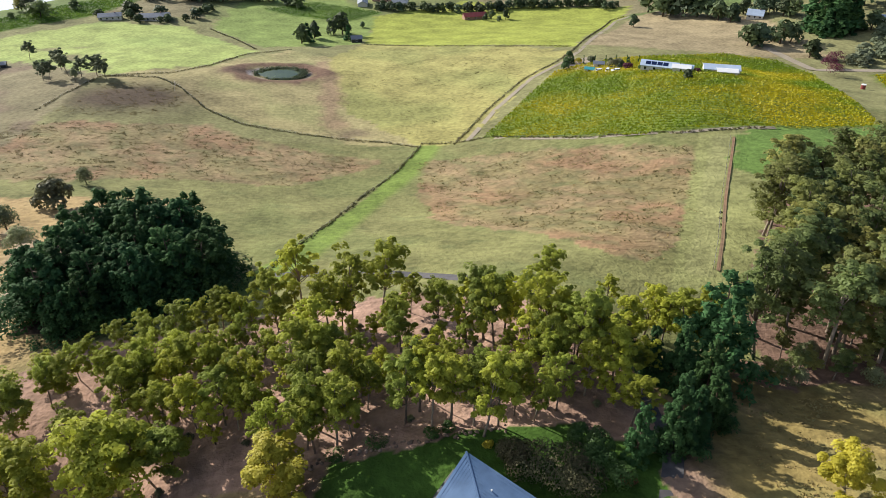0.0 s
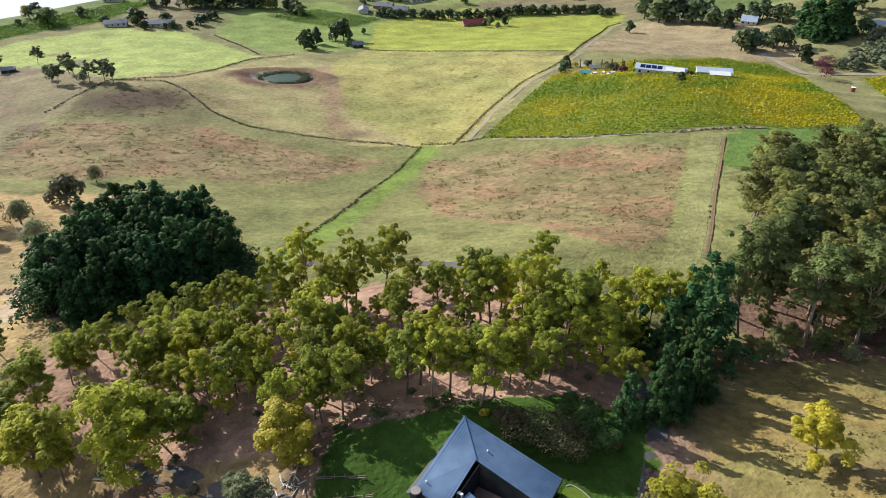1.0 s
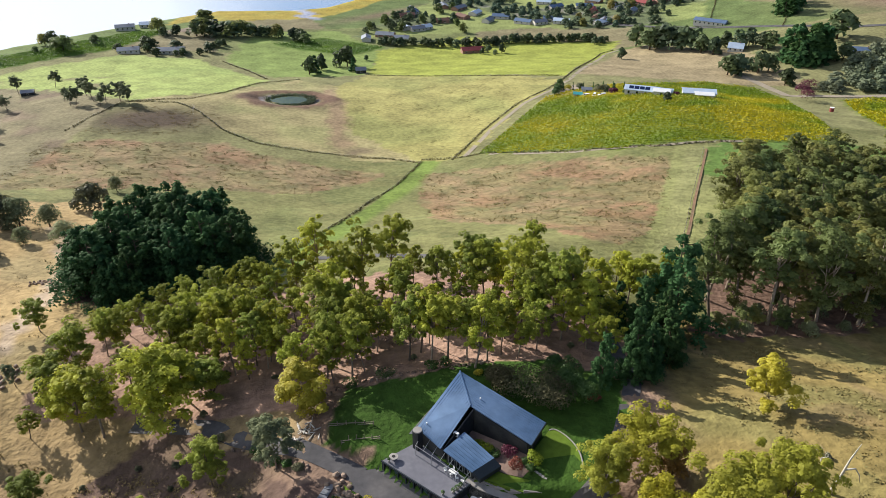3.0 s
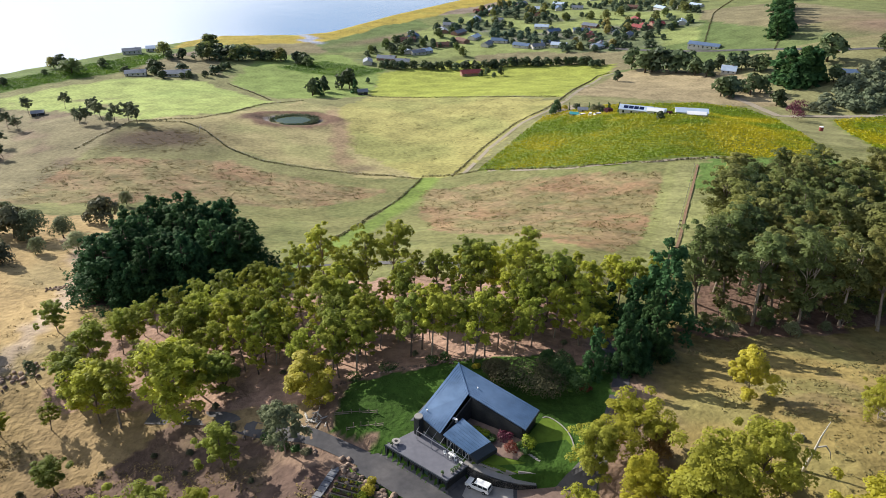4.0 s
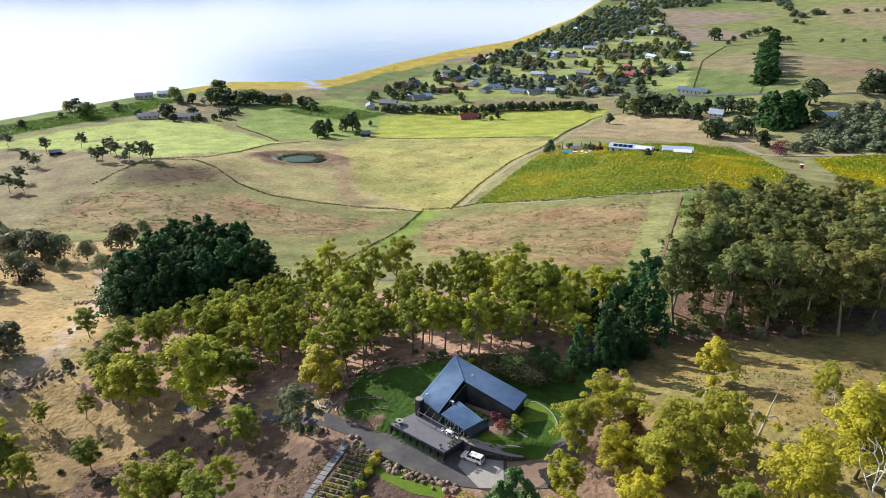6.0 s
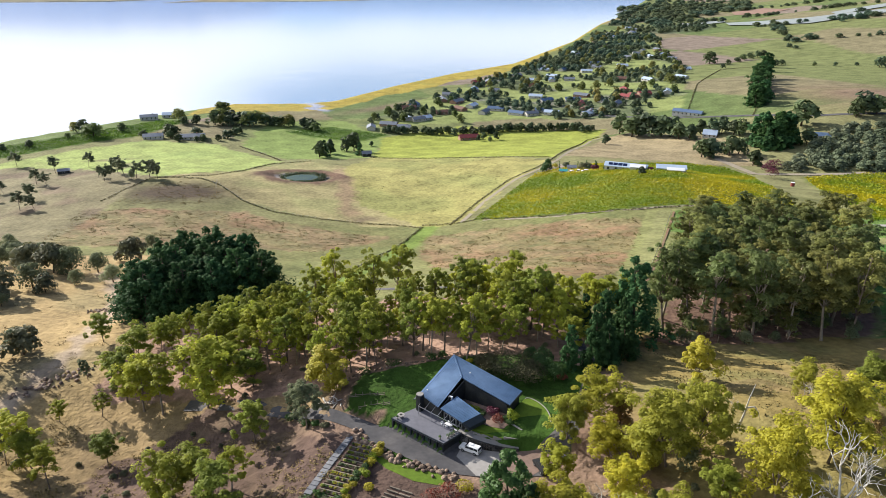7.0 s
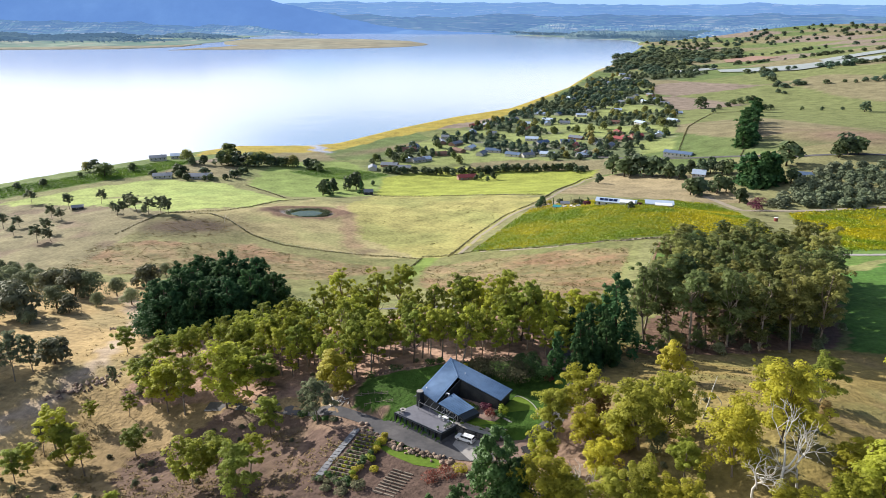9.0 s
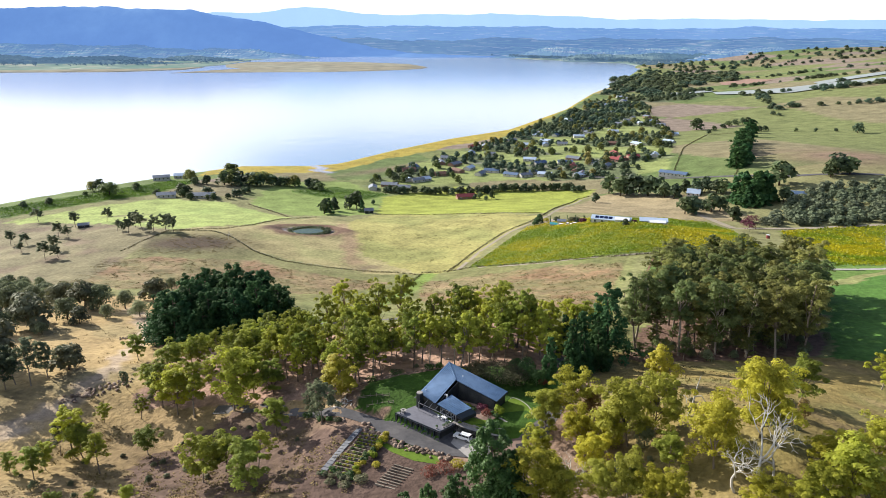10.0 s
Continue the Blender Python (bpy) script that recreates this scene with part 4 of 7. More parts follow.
plant(gums[:2] + young_gums, GUMS_LEFT, "eucalypts on the western slope", wide=(1.05, 1.25))
plant(gums, GUMS_BELT_WEST, "eucalypts of the grove behind the house", wide=(0.82, 1.02))
plant(gums, GUMS_BELT_BACK, "eucalypts of the grove behind the house", wide=(0.82, 1.02))
plant(gums, GUMS_BELT_FRONT, "eucalypts of the grove behind the house", wide=(0.82, 1.02))
plant(gums, scatter([(-86, 112), (-60, 106), (-44, 112), (-42, 140), (-66, 140), (-84, 126)], 6.7, 14, 21, 0.78), "eucalypts of the grove behind the house", wide=(0.8, 1.0))
plant(gums, scatter([(-60, 104), (-30, 100), (20, 104), (46, 112), (40, 136), (0, 142), (-50, 138)], 7.4, 12.5, 24, 0.75), "eucalypts of the grove behind the house", wide=(0.8, 1.05))
plant(golden[:1], [(63.4, 77.8, 11.2)], "eucalypts round the clearing", wide=(1.0, 1.05))
plant(golden, [(-28.0, 84.9, 12.3)], "eucalypts round the clearing", wide=(1.2, 1.3))
plant(pale_gums, [(-31, 69.7, 13.6), (-34.9, 76.3, 8), *GREY_TRACK], "pale grey eucalypts of the western slope", wide=(0.9, 1.1))
plant(broad_gums, GUMS_RIGHT, "eucalypts round the clearing", wide=(0.95, 1.15))
plant(young_gums, ROUND_CLEARING, "eucalypts round the clearing", wide=(1.1, 1.2))
plant(gums, [(21.5, 102.5, 14), (27.6, 107.1, 15), (33.6, 110.0, 16), (17.0, 99.7, 13), (39.2, 119.0, 17), (31.3, 119.1, 16), (25.1, 122.0, 16), (13.6, 128.6, 17), (21.3, 136.7, 18)], "eucalypts of the grove behind the house", wide=(0.85, 1.1))
plant(broad_gums + young_gums[:1], GUMS_NEAR, "eucalypts round the clearing", wide=(1.05, 1.25))
plant(young_gums + gums[:2], GUMS_SLOPE, "eucalypts on the western slope", wide=(1.05, 1.3))
plant(wattles, scatter([(-112, 30), (-60, 26), (-34, 34), (-50, 62), (-104, 76)], 13, 2.4, 72, 0.5), "scrub of the western slope", wide=(0.8, 1.1))
plant(rust_bushes, [(88.3, 48.5, 6.1), (40.4, 61.6, 8.2)], "rusty shrubs of the clearing")
plant(wattles, [(49.7, 44.2, 6), (78, 38.8, 8.6), (41.3, 36, 3.7)], "dark shrubs of the clearing", wide=(0.8, 1.0))
plant(pines, [DARK_CONIFERS[0]], "conifers beside the drive", wide=(0.9, 0.95))
plant(conifers, [(x, y, h * 0.85) for x, y, h in DARK_CONIFERS[1:]], "conifers beside the drive", wide=(0.68, 0.8))
plant(conifers, [(50.5, 100, 14), (51, 107, 16), (47, 112, 16)], "conifers beside the drive", wide=(0.75, 0.9))
plant(gums, [(46, 122, 16), (52, 127, 17), (45, 130, 17), (35, 99, 12), (33, 104, 13), (57, 126, 18)], "eucalypts of the grove behind the house", wide=(1.0, 1.2))
plant(deep, BIG_GREEN, "leafy trees below the house", wide=(0.78, 0.88))
plant(wood_gums, scatter(WOOD, 9.4, 27, 3), "eucalypts of the eastern wood", wide=(1.0, 1.35))
plant(wood_gums, scatter(WOOD[:5] + [(120, 150), (80, 140)], 7.0, 9, 31, 0.6), "eucalypts of the eastern wood", wide=(1.2, 1.6))
plant(pines, [(x, y, h * (0.8 + 0.42 * math.exp(-((x + 88) / 22) ** 2 - ((y - 172) / 22) ** 2))) for x, y, h in scatter(PINES, 7.0, 20, 5)], "pines of the western grove", lean=2)
plant(wattles + shrubs[:1], SCRUB_WEST, "scrub trees at the western track")
plant(wattles, scatter([(-260, 250), (-215, 230), (-188, 225), (-180, 240), (-200, 262), (-250, 300)], 9, 9, 41, 0.7), "scrub trees at the western track")
plant(bare_gums, SLOPE_TREES, "thin eucalypts on the grassy slope", lean=6, wide=(1.1, 1.4))
plant(far_trees + far_olive, SHORE_TREES, "trees along the river bank", wide=(1.1, 1.5))
plant(far_olive + far_olive + far_trees, [(x + rng.normal() * 5, y + rng.normal() * 6, h * rng.uniform(0.7, 1.1)) for x, y, h in SHORE_TREES[13:] for _ in range(2)], "trees along the river bank", wide=(1.2, 1.5))
plant(far_trees + far_tall[:1], MID_TREES, "farm trees among the pastures")
plant(far_trees, [(-262, 628, 9), (-228, 621, 8), (-250, 615, 8), (-216, 628, 7), (-233, 617, 6), (-262, 640, 11), (-288, 628, 7), (-210, 640, 9), (-240, 640, 10)], "dark trees round the farmhouses", wide=(1.2, 1.6))
plant(far_trees, HEDGEROW, "trees of the boundary hedgerow", wide=(1.1, 1.5))
plant(far_trees, [(x + rng.normal() * 2.5, y + rng.normal() * 3, rng.uniform(6, 10)) for x, y, _ in along([(-60, 704), (-10, 699), (30, 699), (80, 711), (140, 703), (160, 690)], 5.0)], "trees of the boundary hedgerow", wide=(1.1, 1.5))
plant(far_trees, RIGHT_TREES, "trees on the eastern fields", wide=(1.0, 1.4))
plant(far_block, PINE_BLOCK, "pines of the dark block", wide=(1.0, 1.25))
plant(far_block, WINDBREAK, "pines of the windbreak", wide=(1.0, 1.3))
plant(far_block, [(x + rng.normal() * 4, y + rng.normal() * 4, rng.uniform(17, 22)) for x, y, _ in along([(322, 684), (412, 884)], 16)], "pines of the windbreak", wide=(1.0, 1.3))
plant(far_trees, RIDGE_TREES, "trees on the eastern ridge", wide=(1.2, 1.6))


def clustered(places, size, seed, least):
    """Only the places that fall in uneven clusters, leaving fields open between."""
    return [p for p in places if float(ripple(p[0], p[1], size, seed)) > least]



def joined_wood(name, kinds, places, label, wide, mat):
    """A wood too far off to count, as one mesh."""
    clouds = []
    for o in kinds:
        me = [c for c in o.children if c.name.startswith("crown")][0].data
        co = np.empty(len(me.vertices) * 3)
        me.vertices.foreach_get("co", co)
        clouds.append(co.reshape(-1, 3) / 10.0)
    out = []
    for x, y, h in places:
        c = clouds[int(rng.integers(len(clouds)))]
        a, w = rng.random() * 6.28, h * (wide[0] + (wide[1] - wide[0]) * rng.random())
        ca, sa = math.cos(a) * w, math.sin(a) * w
        out.append(np.column_stack([x + c[:, 0] * ca - c[:, 1] * sa, y + c[:, 0] * sa + c[:, 1] * ca, float(height(x, y)) - 0.1 * h + c[:, 2] * h]))
    tagged(new(name, quads_mesh(name, np.concatenate(out), mat, 3)), label, "wood", kind="stuff")


# leaf green lightened and greyed to hold the haze of distance
LEAF_WOOD = material("hazed_wood_leaves", (0.115, 0.145, 0.065), 0.8, vary=0.45, scale=0.06, shift=(0.065, 0.11, 0.07), through_light=0.2)
LEAF_GARDEN = material("garden_tree_leaves", (0.16, 0.21, 0.06), 0.7, vary=0.45, scale=0.05, shift=(0.22, 0.19, 0.05), through_light=0.3)
LEAF_WOOD_GREY = material("grey_scrub_leaves", (0.20, 0.215, 0.13), 0.8, vary=0.4, scale=0.08, shift=(0.12, 0.15, 0.085), through_light=0.25)
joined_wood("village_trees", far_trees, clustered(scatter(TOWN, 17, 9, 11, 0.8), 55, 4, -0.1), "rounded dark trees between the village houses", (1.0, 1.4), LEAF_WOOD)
joined_wood("village_gardens", far_trees, clustered(scatter(TOWN, 40, 13, 44, 0.8), 70, 6, -0.2), "taller lighter green trees in the village gardens", (0.9, 1.2), LEAF_GARDEN)
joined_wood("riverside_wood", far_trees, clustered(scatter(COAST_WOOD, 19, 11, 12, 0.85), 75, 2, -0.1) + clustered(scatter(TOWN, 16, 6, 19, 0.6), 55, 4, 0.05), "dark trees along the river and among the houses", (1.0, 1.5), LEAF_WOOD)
joined_wood("eastern_scrub", far_trees, scatter(EAST_SCRUB, 9, 9, 13, 0.9), "grey-green scrub trees on the eastern flat", (1.1, 1.6), LEAF_WOOD_GREY)
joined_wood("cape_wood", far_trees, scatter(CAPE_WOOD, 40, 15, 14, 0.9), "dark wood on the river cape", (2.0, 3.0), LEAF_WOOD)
rows_far = []
for x0, y0, x1, y1 in ((640, 1400, 900, 1250), (700, 1650, 1050, 1500), (800, 1950, 1250, 1800), (900, 2300, 1400, 2100), (620, 1250, 760, 1700), (780, 2250, 1000, 2700), (1200, 2700, 1900, 2600)):
    n = int(math.hypot(x1 - x0, y1 - y0) / 10)
    rows_far += [(x0 + (x1 - x0) * i / n + rng.normal() * 5, y0 + (y1 - y0) * i / n + rng.normal() * 5, rng.uniform(6, 13)) for i in range(n) if rng.random() < 0.5]
for cx, cy, rx, ry, n in ((760, 2750, 140, 90, 40), (1100, 2950, 260, 80, 60), (1600, 2850, 260, 100, 50), (1900, 3150, 400, 90, 60), (1000, 3200, 300, 60, 50), (900, 1560, 60, 25, 14), (700, 1900, 70, 30, 16)):
    rows_far += [(cx + rng.normal() * rx, cy + rng.normal() * ry, rng.uniform(9, 16)) for _ in range(n)]
rows_far = [p for p in rows_far if p[1] < np.interp(p[0], SHORE_X, SHORE_Y) - 60]
rows_far += scatter([(900, 1500), (1300, 1300), (2000, 2600), (1000, 3000), (800, 2300)], 330, 12, 23, 0.5)
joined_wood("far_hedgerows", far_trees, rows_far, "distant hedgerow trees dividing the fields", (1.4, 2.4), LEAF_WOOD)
plant(shrubs, scatter([(-95, 92), (-50, 84), (-20, 95), (40, 100), (50, 125), (-10, 150), (-80, 135)], 11, 1.5, 15, 0.55), "undergrowth of the grove")
plant(shrubs, scatter([(-110, 35), (-22, 35), (-30, 66), (-60, 78), (-112, 70)], 9, 1.3, 16, 0.5), "undergrowth of the slope")
plant(shrubs, scatter([(30, 30), (110, 30), (110, 60), (40, 66)], 9, 1.6, 17, 0.45), "undergrowth of the clearing")
plant(wattles, scatter([(62, 114), (130, 122), (150, 150), (70, 135)], 8, 4.5, 18, 0.55), "undergrowth of the eastern wood")
reeds = []
for a in np.arange(0, 6.28, 0.05):
    for _ in range(2):
        k = rng.uniform(0.72, 1.08)
        x, y = -103 + 17.5 * k * math.cos(a), 452 + 13 * k * math.sin(a)
        reeds.append(clump_leaves((x, y, float(height(-103, 452)) + 1.4), (1.3, 1.0, 0.6), 6, 0.5))
tagged(new("pond_reeds", quads_mesh("pond_reeds", np.concatenate(reeds), LEAF_FAR, 3)), "dark reeds fringing the farm dam", "reeds", kind="stuff")
for x, y, h, turn in ((66.1, 21, 20, 30), (61.7, 20.5, 15, 200), (70.4, 22.5, 14, 140), (29.7, 29.4, 13, 300), (32.5, 30.5, 9, 120), (64.3, 59.5, 5, 80), (75.4, 13.2, 9, 260), (82, 62, 6, 10)):
    ob = dead_tree("dead_tree", h, "bleached leafless dead tree in the clearing")
    ob.matrix_basis = pose(x, y, float(height(x, y)), 0, 0, turn)
    tagged(ob, group="dead trees of the clearing")

pole = thing("dead_tree", "bare grey standing dead trunk with one broken branch", "dead tree", at=pose(62.5, 52.5, float(height(62.5, 52.5)), 4, 8, 0))
part("trunk", Shape().tube([(0, 0, -0.4), (0.1, 0, 4), (0, 0.1, 8), (0.1, 0, 11.5)], [0.3, 0.22, 0.14, 0.05], 7).mesh("trunk", BARK_DEAD, True), pole)
part("branch", Shape().tube([(0.05, 0, 5.6), (1.8, 0.2, 5.9), (3.0, 0.1, 4.6), (3.6, 0, 3.2)], [0.16, 0.13, 0.1, 0.05], 6).mesh("branch", BARK_DEAD, True), pole)
# ---- the house ----
CLAD = material("dark_cladding", (0.028, 0.031, 0.034), 0.6, vary=0.3, scale=3, shift=(0.04, 0.042, 0.04))
# roof metal with the blue sky's reflection put into its base colour
ROOF = material("sky_tinted_metal_roof", (0.085, 0.155, 0.275), 0.4, metal=0.2, vary=0.25, scale=0.5, shift=(0.13, 0.205, 0.33), spec=0.5)
FASCIA = material("dark_fascia", (0.02, 0.028, 0.036), 0.5, vary=0.15, scale=3)
PAVING = material("deck_paving", (0.165, 0.165, 0.195), 0.75, vary=0.16, scale=1.2, shift=(0.125, 0.125, 0.15), bump=0.01)
ASPHALT = material("asphalt", (0.07, 0.068, 0.074), 0.9, vary=0.25, scale=1.0, shift=(0.098, 0.092, 0.094), bump=0.02, bump_scale=8)
CONCRETE = material("pale_concrete", (0.30, 0.28, 0.265), 0.85, vary=0.18, scale=0.8, bump=0.01)
BRICKY = material("red_gravel", (0.22, 0.15, 0.12), 0.95, vary=0.25, scale=1.2, bump=0.03)
# same grass as the gardens' turf, brightened to paint in the sun on it
TURF = material("sunlit_mown_turf", (0.125, 0.19, 0.025), 0.95, vary=0.25, scale=0.8, shift=(0.095, 0.155, 0.02), bump=0.06, bump_scale=7, spec=0.1)
ROCK = material("rough_rock", (0.19, 0.135, 0.10), 0.9, vary=0.45, scale=1.2, shift=(0.30, 0.22, 0.165), bump=0.08, bump_scale=3)
TIMBER = material("weathered_timber", (0.20, 0.165, 0.13), 0.85, vary=0.3, scale=3, each=0.2)
WHITE = material("white_paint", (0.78, 0.78, 0.77), 0.4, vary=0.04, scale=2, spec=0.5)
STEEL = material("galvanised_steel", (0.45, 0.46, 0.47), 0.4, metal=0.8, vary=0.15, scale=2)
SOIL = material("garden_soil", (0.10, 0.07, 0.05), 0.95, vary=0.3, scale=2, bump=0.05)
BLACK = material("black_rubber", (0.015, 0.015, 0.016), 0.7, vary=0.1, scale=4)
GLASS = material("dark_glass", (0.012, 0.016, 0.02), 0.06, vary=0.05, scale=1, spec=0.7)
GREENDOOR = material("green_door_panel", (0.03, 0.06, 0.052), 0.5, vary=0.2, scale=2)

FLOOR_Z = 4.78
house = thing("house", "low modern house with blue-grey metal roofs round a courtyard", "house")


def lerp(a, b, k):
    return tuple(p + (q - p) * k for p, q in zip(a, b))


def roof_plane(corners, thick=0.22, ribs=0.75):
    """A sloping sheet roof on four corners (high pair first), with standing seams down the slope."""
    a, b, c, d = [Vector(p) for p in corners]
    s = Shape()
    dz = Vector((0, 0, thick))
    s.add([a, b, c, d, a - dz, b - dz, c - dz, d - dz], [(0, 1, 2, 3), (7, 6, 5, 4), (0, 4, 5, 1), (1, 5, 6, 2), (2, 6, 7, 3), (3, 7, 4, 0)])
    roof = part("roof", s.mesh("roof", ROOF), house, "blue-grey ribbed metal roof")
    n = max(2, int((b - a).length / ribs))
    seam = Shape()
    for i in range(1, n):
        k = i / n
        seam.beam(a.lerp(b, k) + Vector((0, 0, 0.03)), d.lerp(c, k) + Vector((0, 0, 0.03)), 0.06, 0.06)
    part("roof_seams", tagged_mesh(seam, ROOF), roof)
    return roof


def tagged_mesh(shape, mat, name="piece"):
    return shape.mesh(name, mat)


def wall(a, b, z0, za, zb, thick=0.25, mat=None, name="wall", parent=None):
    a, b = Vector((*a, 0)), Vector((*b, 0))
    n = Vector((-(b - a).y, (b - a).x, 0)).normalized() * thick
    ring = [(a.x, a.y), (b.x, b.y), (b.x + n.x, b.y + n.y), (a.x + n.x, a.y + n.y)]
    s = Shape().prism(ring, z0, [za, zb, zb, za])
    return part(name, s.mesh(name, mat or CLAD), parent or house)


def window(a, b, k0, k1, z0, z1, out=-0.04):
    """A framed pane on the wall line a to b, from k0 to k1 along it."""
    p, q = Vector((*lerp(a, b, k0), 0)), Vector((*lerp(a, b, k1), 0))
    n = Vector((-(q - p).y, (q - p).x, 0)).normalized() * out
    s = Shape()
    for u, v in (((p, z0), (q, z0)), ((p, z1), (q, z1)), ((p, z0), (p, z1)), ((q, z0), (q, z1)), (((p + q) / 2, z0), ((p + q) / 2, z1))):
        s.beam(Vector((u[0].x, u[0].y, u[1])) + n * 1.5, Vector((v[0].x, v[0].y, v[1])) + n * 1.5, 0.09, 0.09)
    w = part("window", s.mesh("window_frame", STEEL), house)
    g = Shape().add([(p.x + n.x, p.y + n.y, z0), (q.x + n.x, q.y + n.y, z0), (q.x + n.x, q.y + n.y, z1), (p.x + n.x, p.y + n.y, z1)], [(0, 1, 2, 3)])
    part("pane", g.mesh("pane", GLASS), w)


APEX, INNER = (3.8, 84.6, 11.4), (5.6, 75.7, 10.2)
R_OUT, R_IN = (19.9, 74.0, 7.5), (16.5, 67.8, 7.8)
L_OUT, L_IN = (-4.4, 71.6, 8.5), (0.0, 66.9, 7.8)
roof_plane((APEX, INNER, R_IN, R_OUT))
roof_plane((INNER, APEX, L_OUT, L_IN))
hip = Shape().beam((3.8, 84.6, 11.46), (5.6, 75.7, 10.26), 0.28, 0.08)
part("ridge_cap", hip.mesh("ridge_cap", ROOF), house)
fascia = Shape().beam((R_OUT[0] + .05, R_OUT[1], R_OUT[2] - 0.28), (R_IN[0] + .05, R_IN[1], R_IN[2] - 0.28), 0.12, 0.6)
part("fascia", fascia.mesh("fascia", FASCIA), house)
fascia = Shape().beam((L_IN[0], L_IN[1], L_IN[2] - 0.2), (INNER[0], INNER[1], INNER[2] - 0.2), 0.1, 0.34)
part("fascia", fascia.mesh("fascia", FASCIA), house)
wall((4.0, 83.4), (19.0, 73.6), 4.2, 10.9, 7.3)
wall((19.0, 73.6), (16.0, 68.5), 4.2, 7.3, 7.5)
wall((16.0, 68.5), (6.2, 75.4), 4.2, 7.5, 9.8)
wall((6.2, 75.4), (0.6, 67.6), 4.2, 9.8, 7.5)
wall((0.6, 67.6), (-3.6, 71.8), 4.2, 7.5, 8.2)
wall((-3.6, 71.8), (4.0, 83.4), 4.2, 8.2, 10.9)
for k0, k1 in ((0.04, 0.16), (0.22, 0.34), (0.42, 0.56), (0.62, 0.74), (0.8, 0.94)):
    window((16.0, 68.5), (6.2, 75.4), k0, k1, 5.0, 7.1, out=-0.05)
for k0, k1 in ((0.05, 0.3), (0.36, 0.62), (0.68, 0.94)):
    window((0.6, 67.6), (-3.6, 71.8), k0, k1, 4.95, 7.2, out=-0.05)
for k0, k1 in ((0.1, 0.4), (0.55, 0.9)):
    window((6.2, 75.4), (0.6, 67.6), k0, k1, 5.0, 7.2, out=-0.05)
# clear strip below the left wing's outer eave
apron_roof = Shape().prism([(-4.9, 71.4), (-6.0, 72.2), (1.6, 84.0), (3.0, 84.0)], [7.0, 6.3, 7.6, 8.4], [7.1, 6.4, 7.7, 8.5])
part("lean_to_roof", apron_roof.mesh("lean_to_roof", FASCIA), house)

# low cross wing
S_TOP, S_R, S_B, S_L = (4.4, 70.8, 8.2), (9.6, 65.1, 7.3), (5.5, 61.9, 7.1), (0.5, 66.6, 7.7)
roof_plane((S_L, S_TOP, S_R, S_B), ribs=0.7)
end = Shape().prism([(9.5, 65.0), (5.6, 62.0), (6.9, 60.9), (10.8, 63.9)], [6.4, 6.2, 5.5, 5.7], [7.3, 7.1, 6.4, 6.6])
part("end_roof", end.mesh("end_roof", FASCIA), house, "dark end slope of the cross wing")
wall((5.6, 62.6), (8.9, 65.2), 4.2, 6.9, 7.0)
wall((8.9, 65.2), (4.4, 70.0), 4.2, 7.0, 7.9)
wall((1.1, 66.8), (5.6, 62.6), 4.2, 7.4, 6.9)
for k0, k1 in ((0.08, 0.34), (0.4, 0.64), (0.7, 0.94)):
    window((1.1, 66.8), (5.6, 62.6), k0, k1, 4.95, 6.7, out=-0.05)

# stone chimney at the deck's back corner
ch = Shape().prism([(-5.2, 70.2), (-4.2, 69.3), (-3.3, 70.3), (-4.3, 71.2)], 4.6, 9.0)
chimney = part("chimney", ch.mesh("chimney", CLAD), house)
cap = Shape()
ring = [(-4.25 + 0.85 * math.cos(a), 70.25 + 0.85 * math.sin(a)) for a in np.linspace(0, 6.283, 13)[:-1]]
cap.prism(ring, 9.0, 9.25)
part("chimney_cap", cap.mesh("chimney_cap", CONCRETE), chimney, "pale round chimney cap")

# deck over the garages
D_L, D_F, D_R = (-10.8, 66.9), (1.2, 57.3), (5.3, 61.3)
deck = Shape().prism([D_L, D_F, D_R, (0.6, 66.6), (-4.2, 71.9)], FLOOR_Z - 0.3, FLOOR_Z)
part("deck", deck.mesh("deck", PAVING), house, "grey paved roof deck")
par = Shape()
for a, b in ((D_L, D_F), (D_F, D_R)):
    par.beam((*a, FLOOR_Z + 0.02), (*b, FLOOR_Z + 0.02), 0.22, 0.24)
part("parapet", par.mesh("parapet", FASCIA), house)
wall((-9.9, 67.0), (0.9, 58.3), 1.6, FLOOR_Z - 0.3, FLOOR_Z - 0.3, thick=0.3)
wall((1.2, 57.6), (5.3, 61.5), 1.6, FLOOR_Z - 0.3, FLOOR_Z - 0.3, thick=0.3)
wall((-4.0, 71.6), (-10.6, 66.9), 1.6, FLOOR_Z - 0.3, FLOOR_Z - 0.3, thick=0.3)
for i in range(9):
    x, y = lerp(D_L, D_F, 0.01 + i * 0.122)
    post = Shape().box(-0.14, -0.14, 0, 0.14, 0.14, 2.7, pose(x + 0.1, y + 0.25, 1.8, 0, 0, -38.7))
    part("post", post.mesh("post", FASCIA), house)
for i in range(8):
    a, b = lerp((-10.0, 66.95), (0.9, 58.2), 0.03 + i * 0.122), lerp((-10.0, 66.95), (0.9, 58.2), 0.10 + i * 0.122)
    p = Shape().beam((a[0] - .03, a[1] - .04, 3.0), (b[0] - .03, b[1] - .04, 3.0), 0.06, 2.1)
    part("garage_door", p.mesh("garage_door", (GLASS, GREENDOOR, CLAD, GLASS)[i % 4]), house)
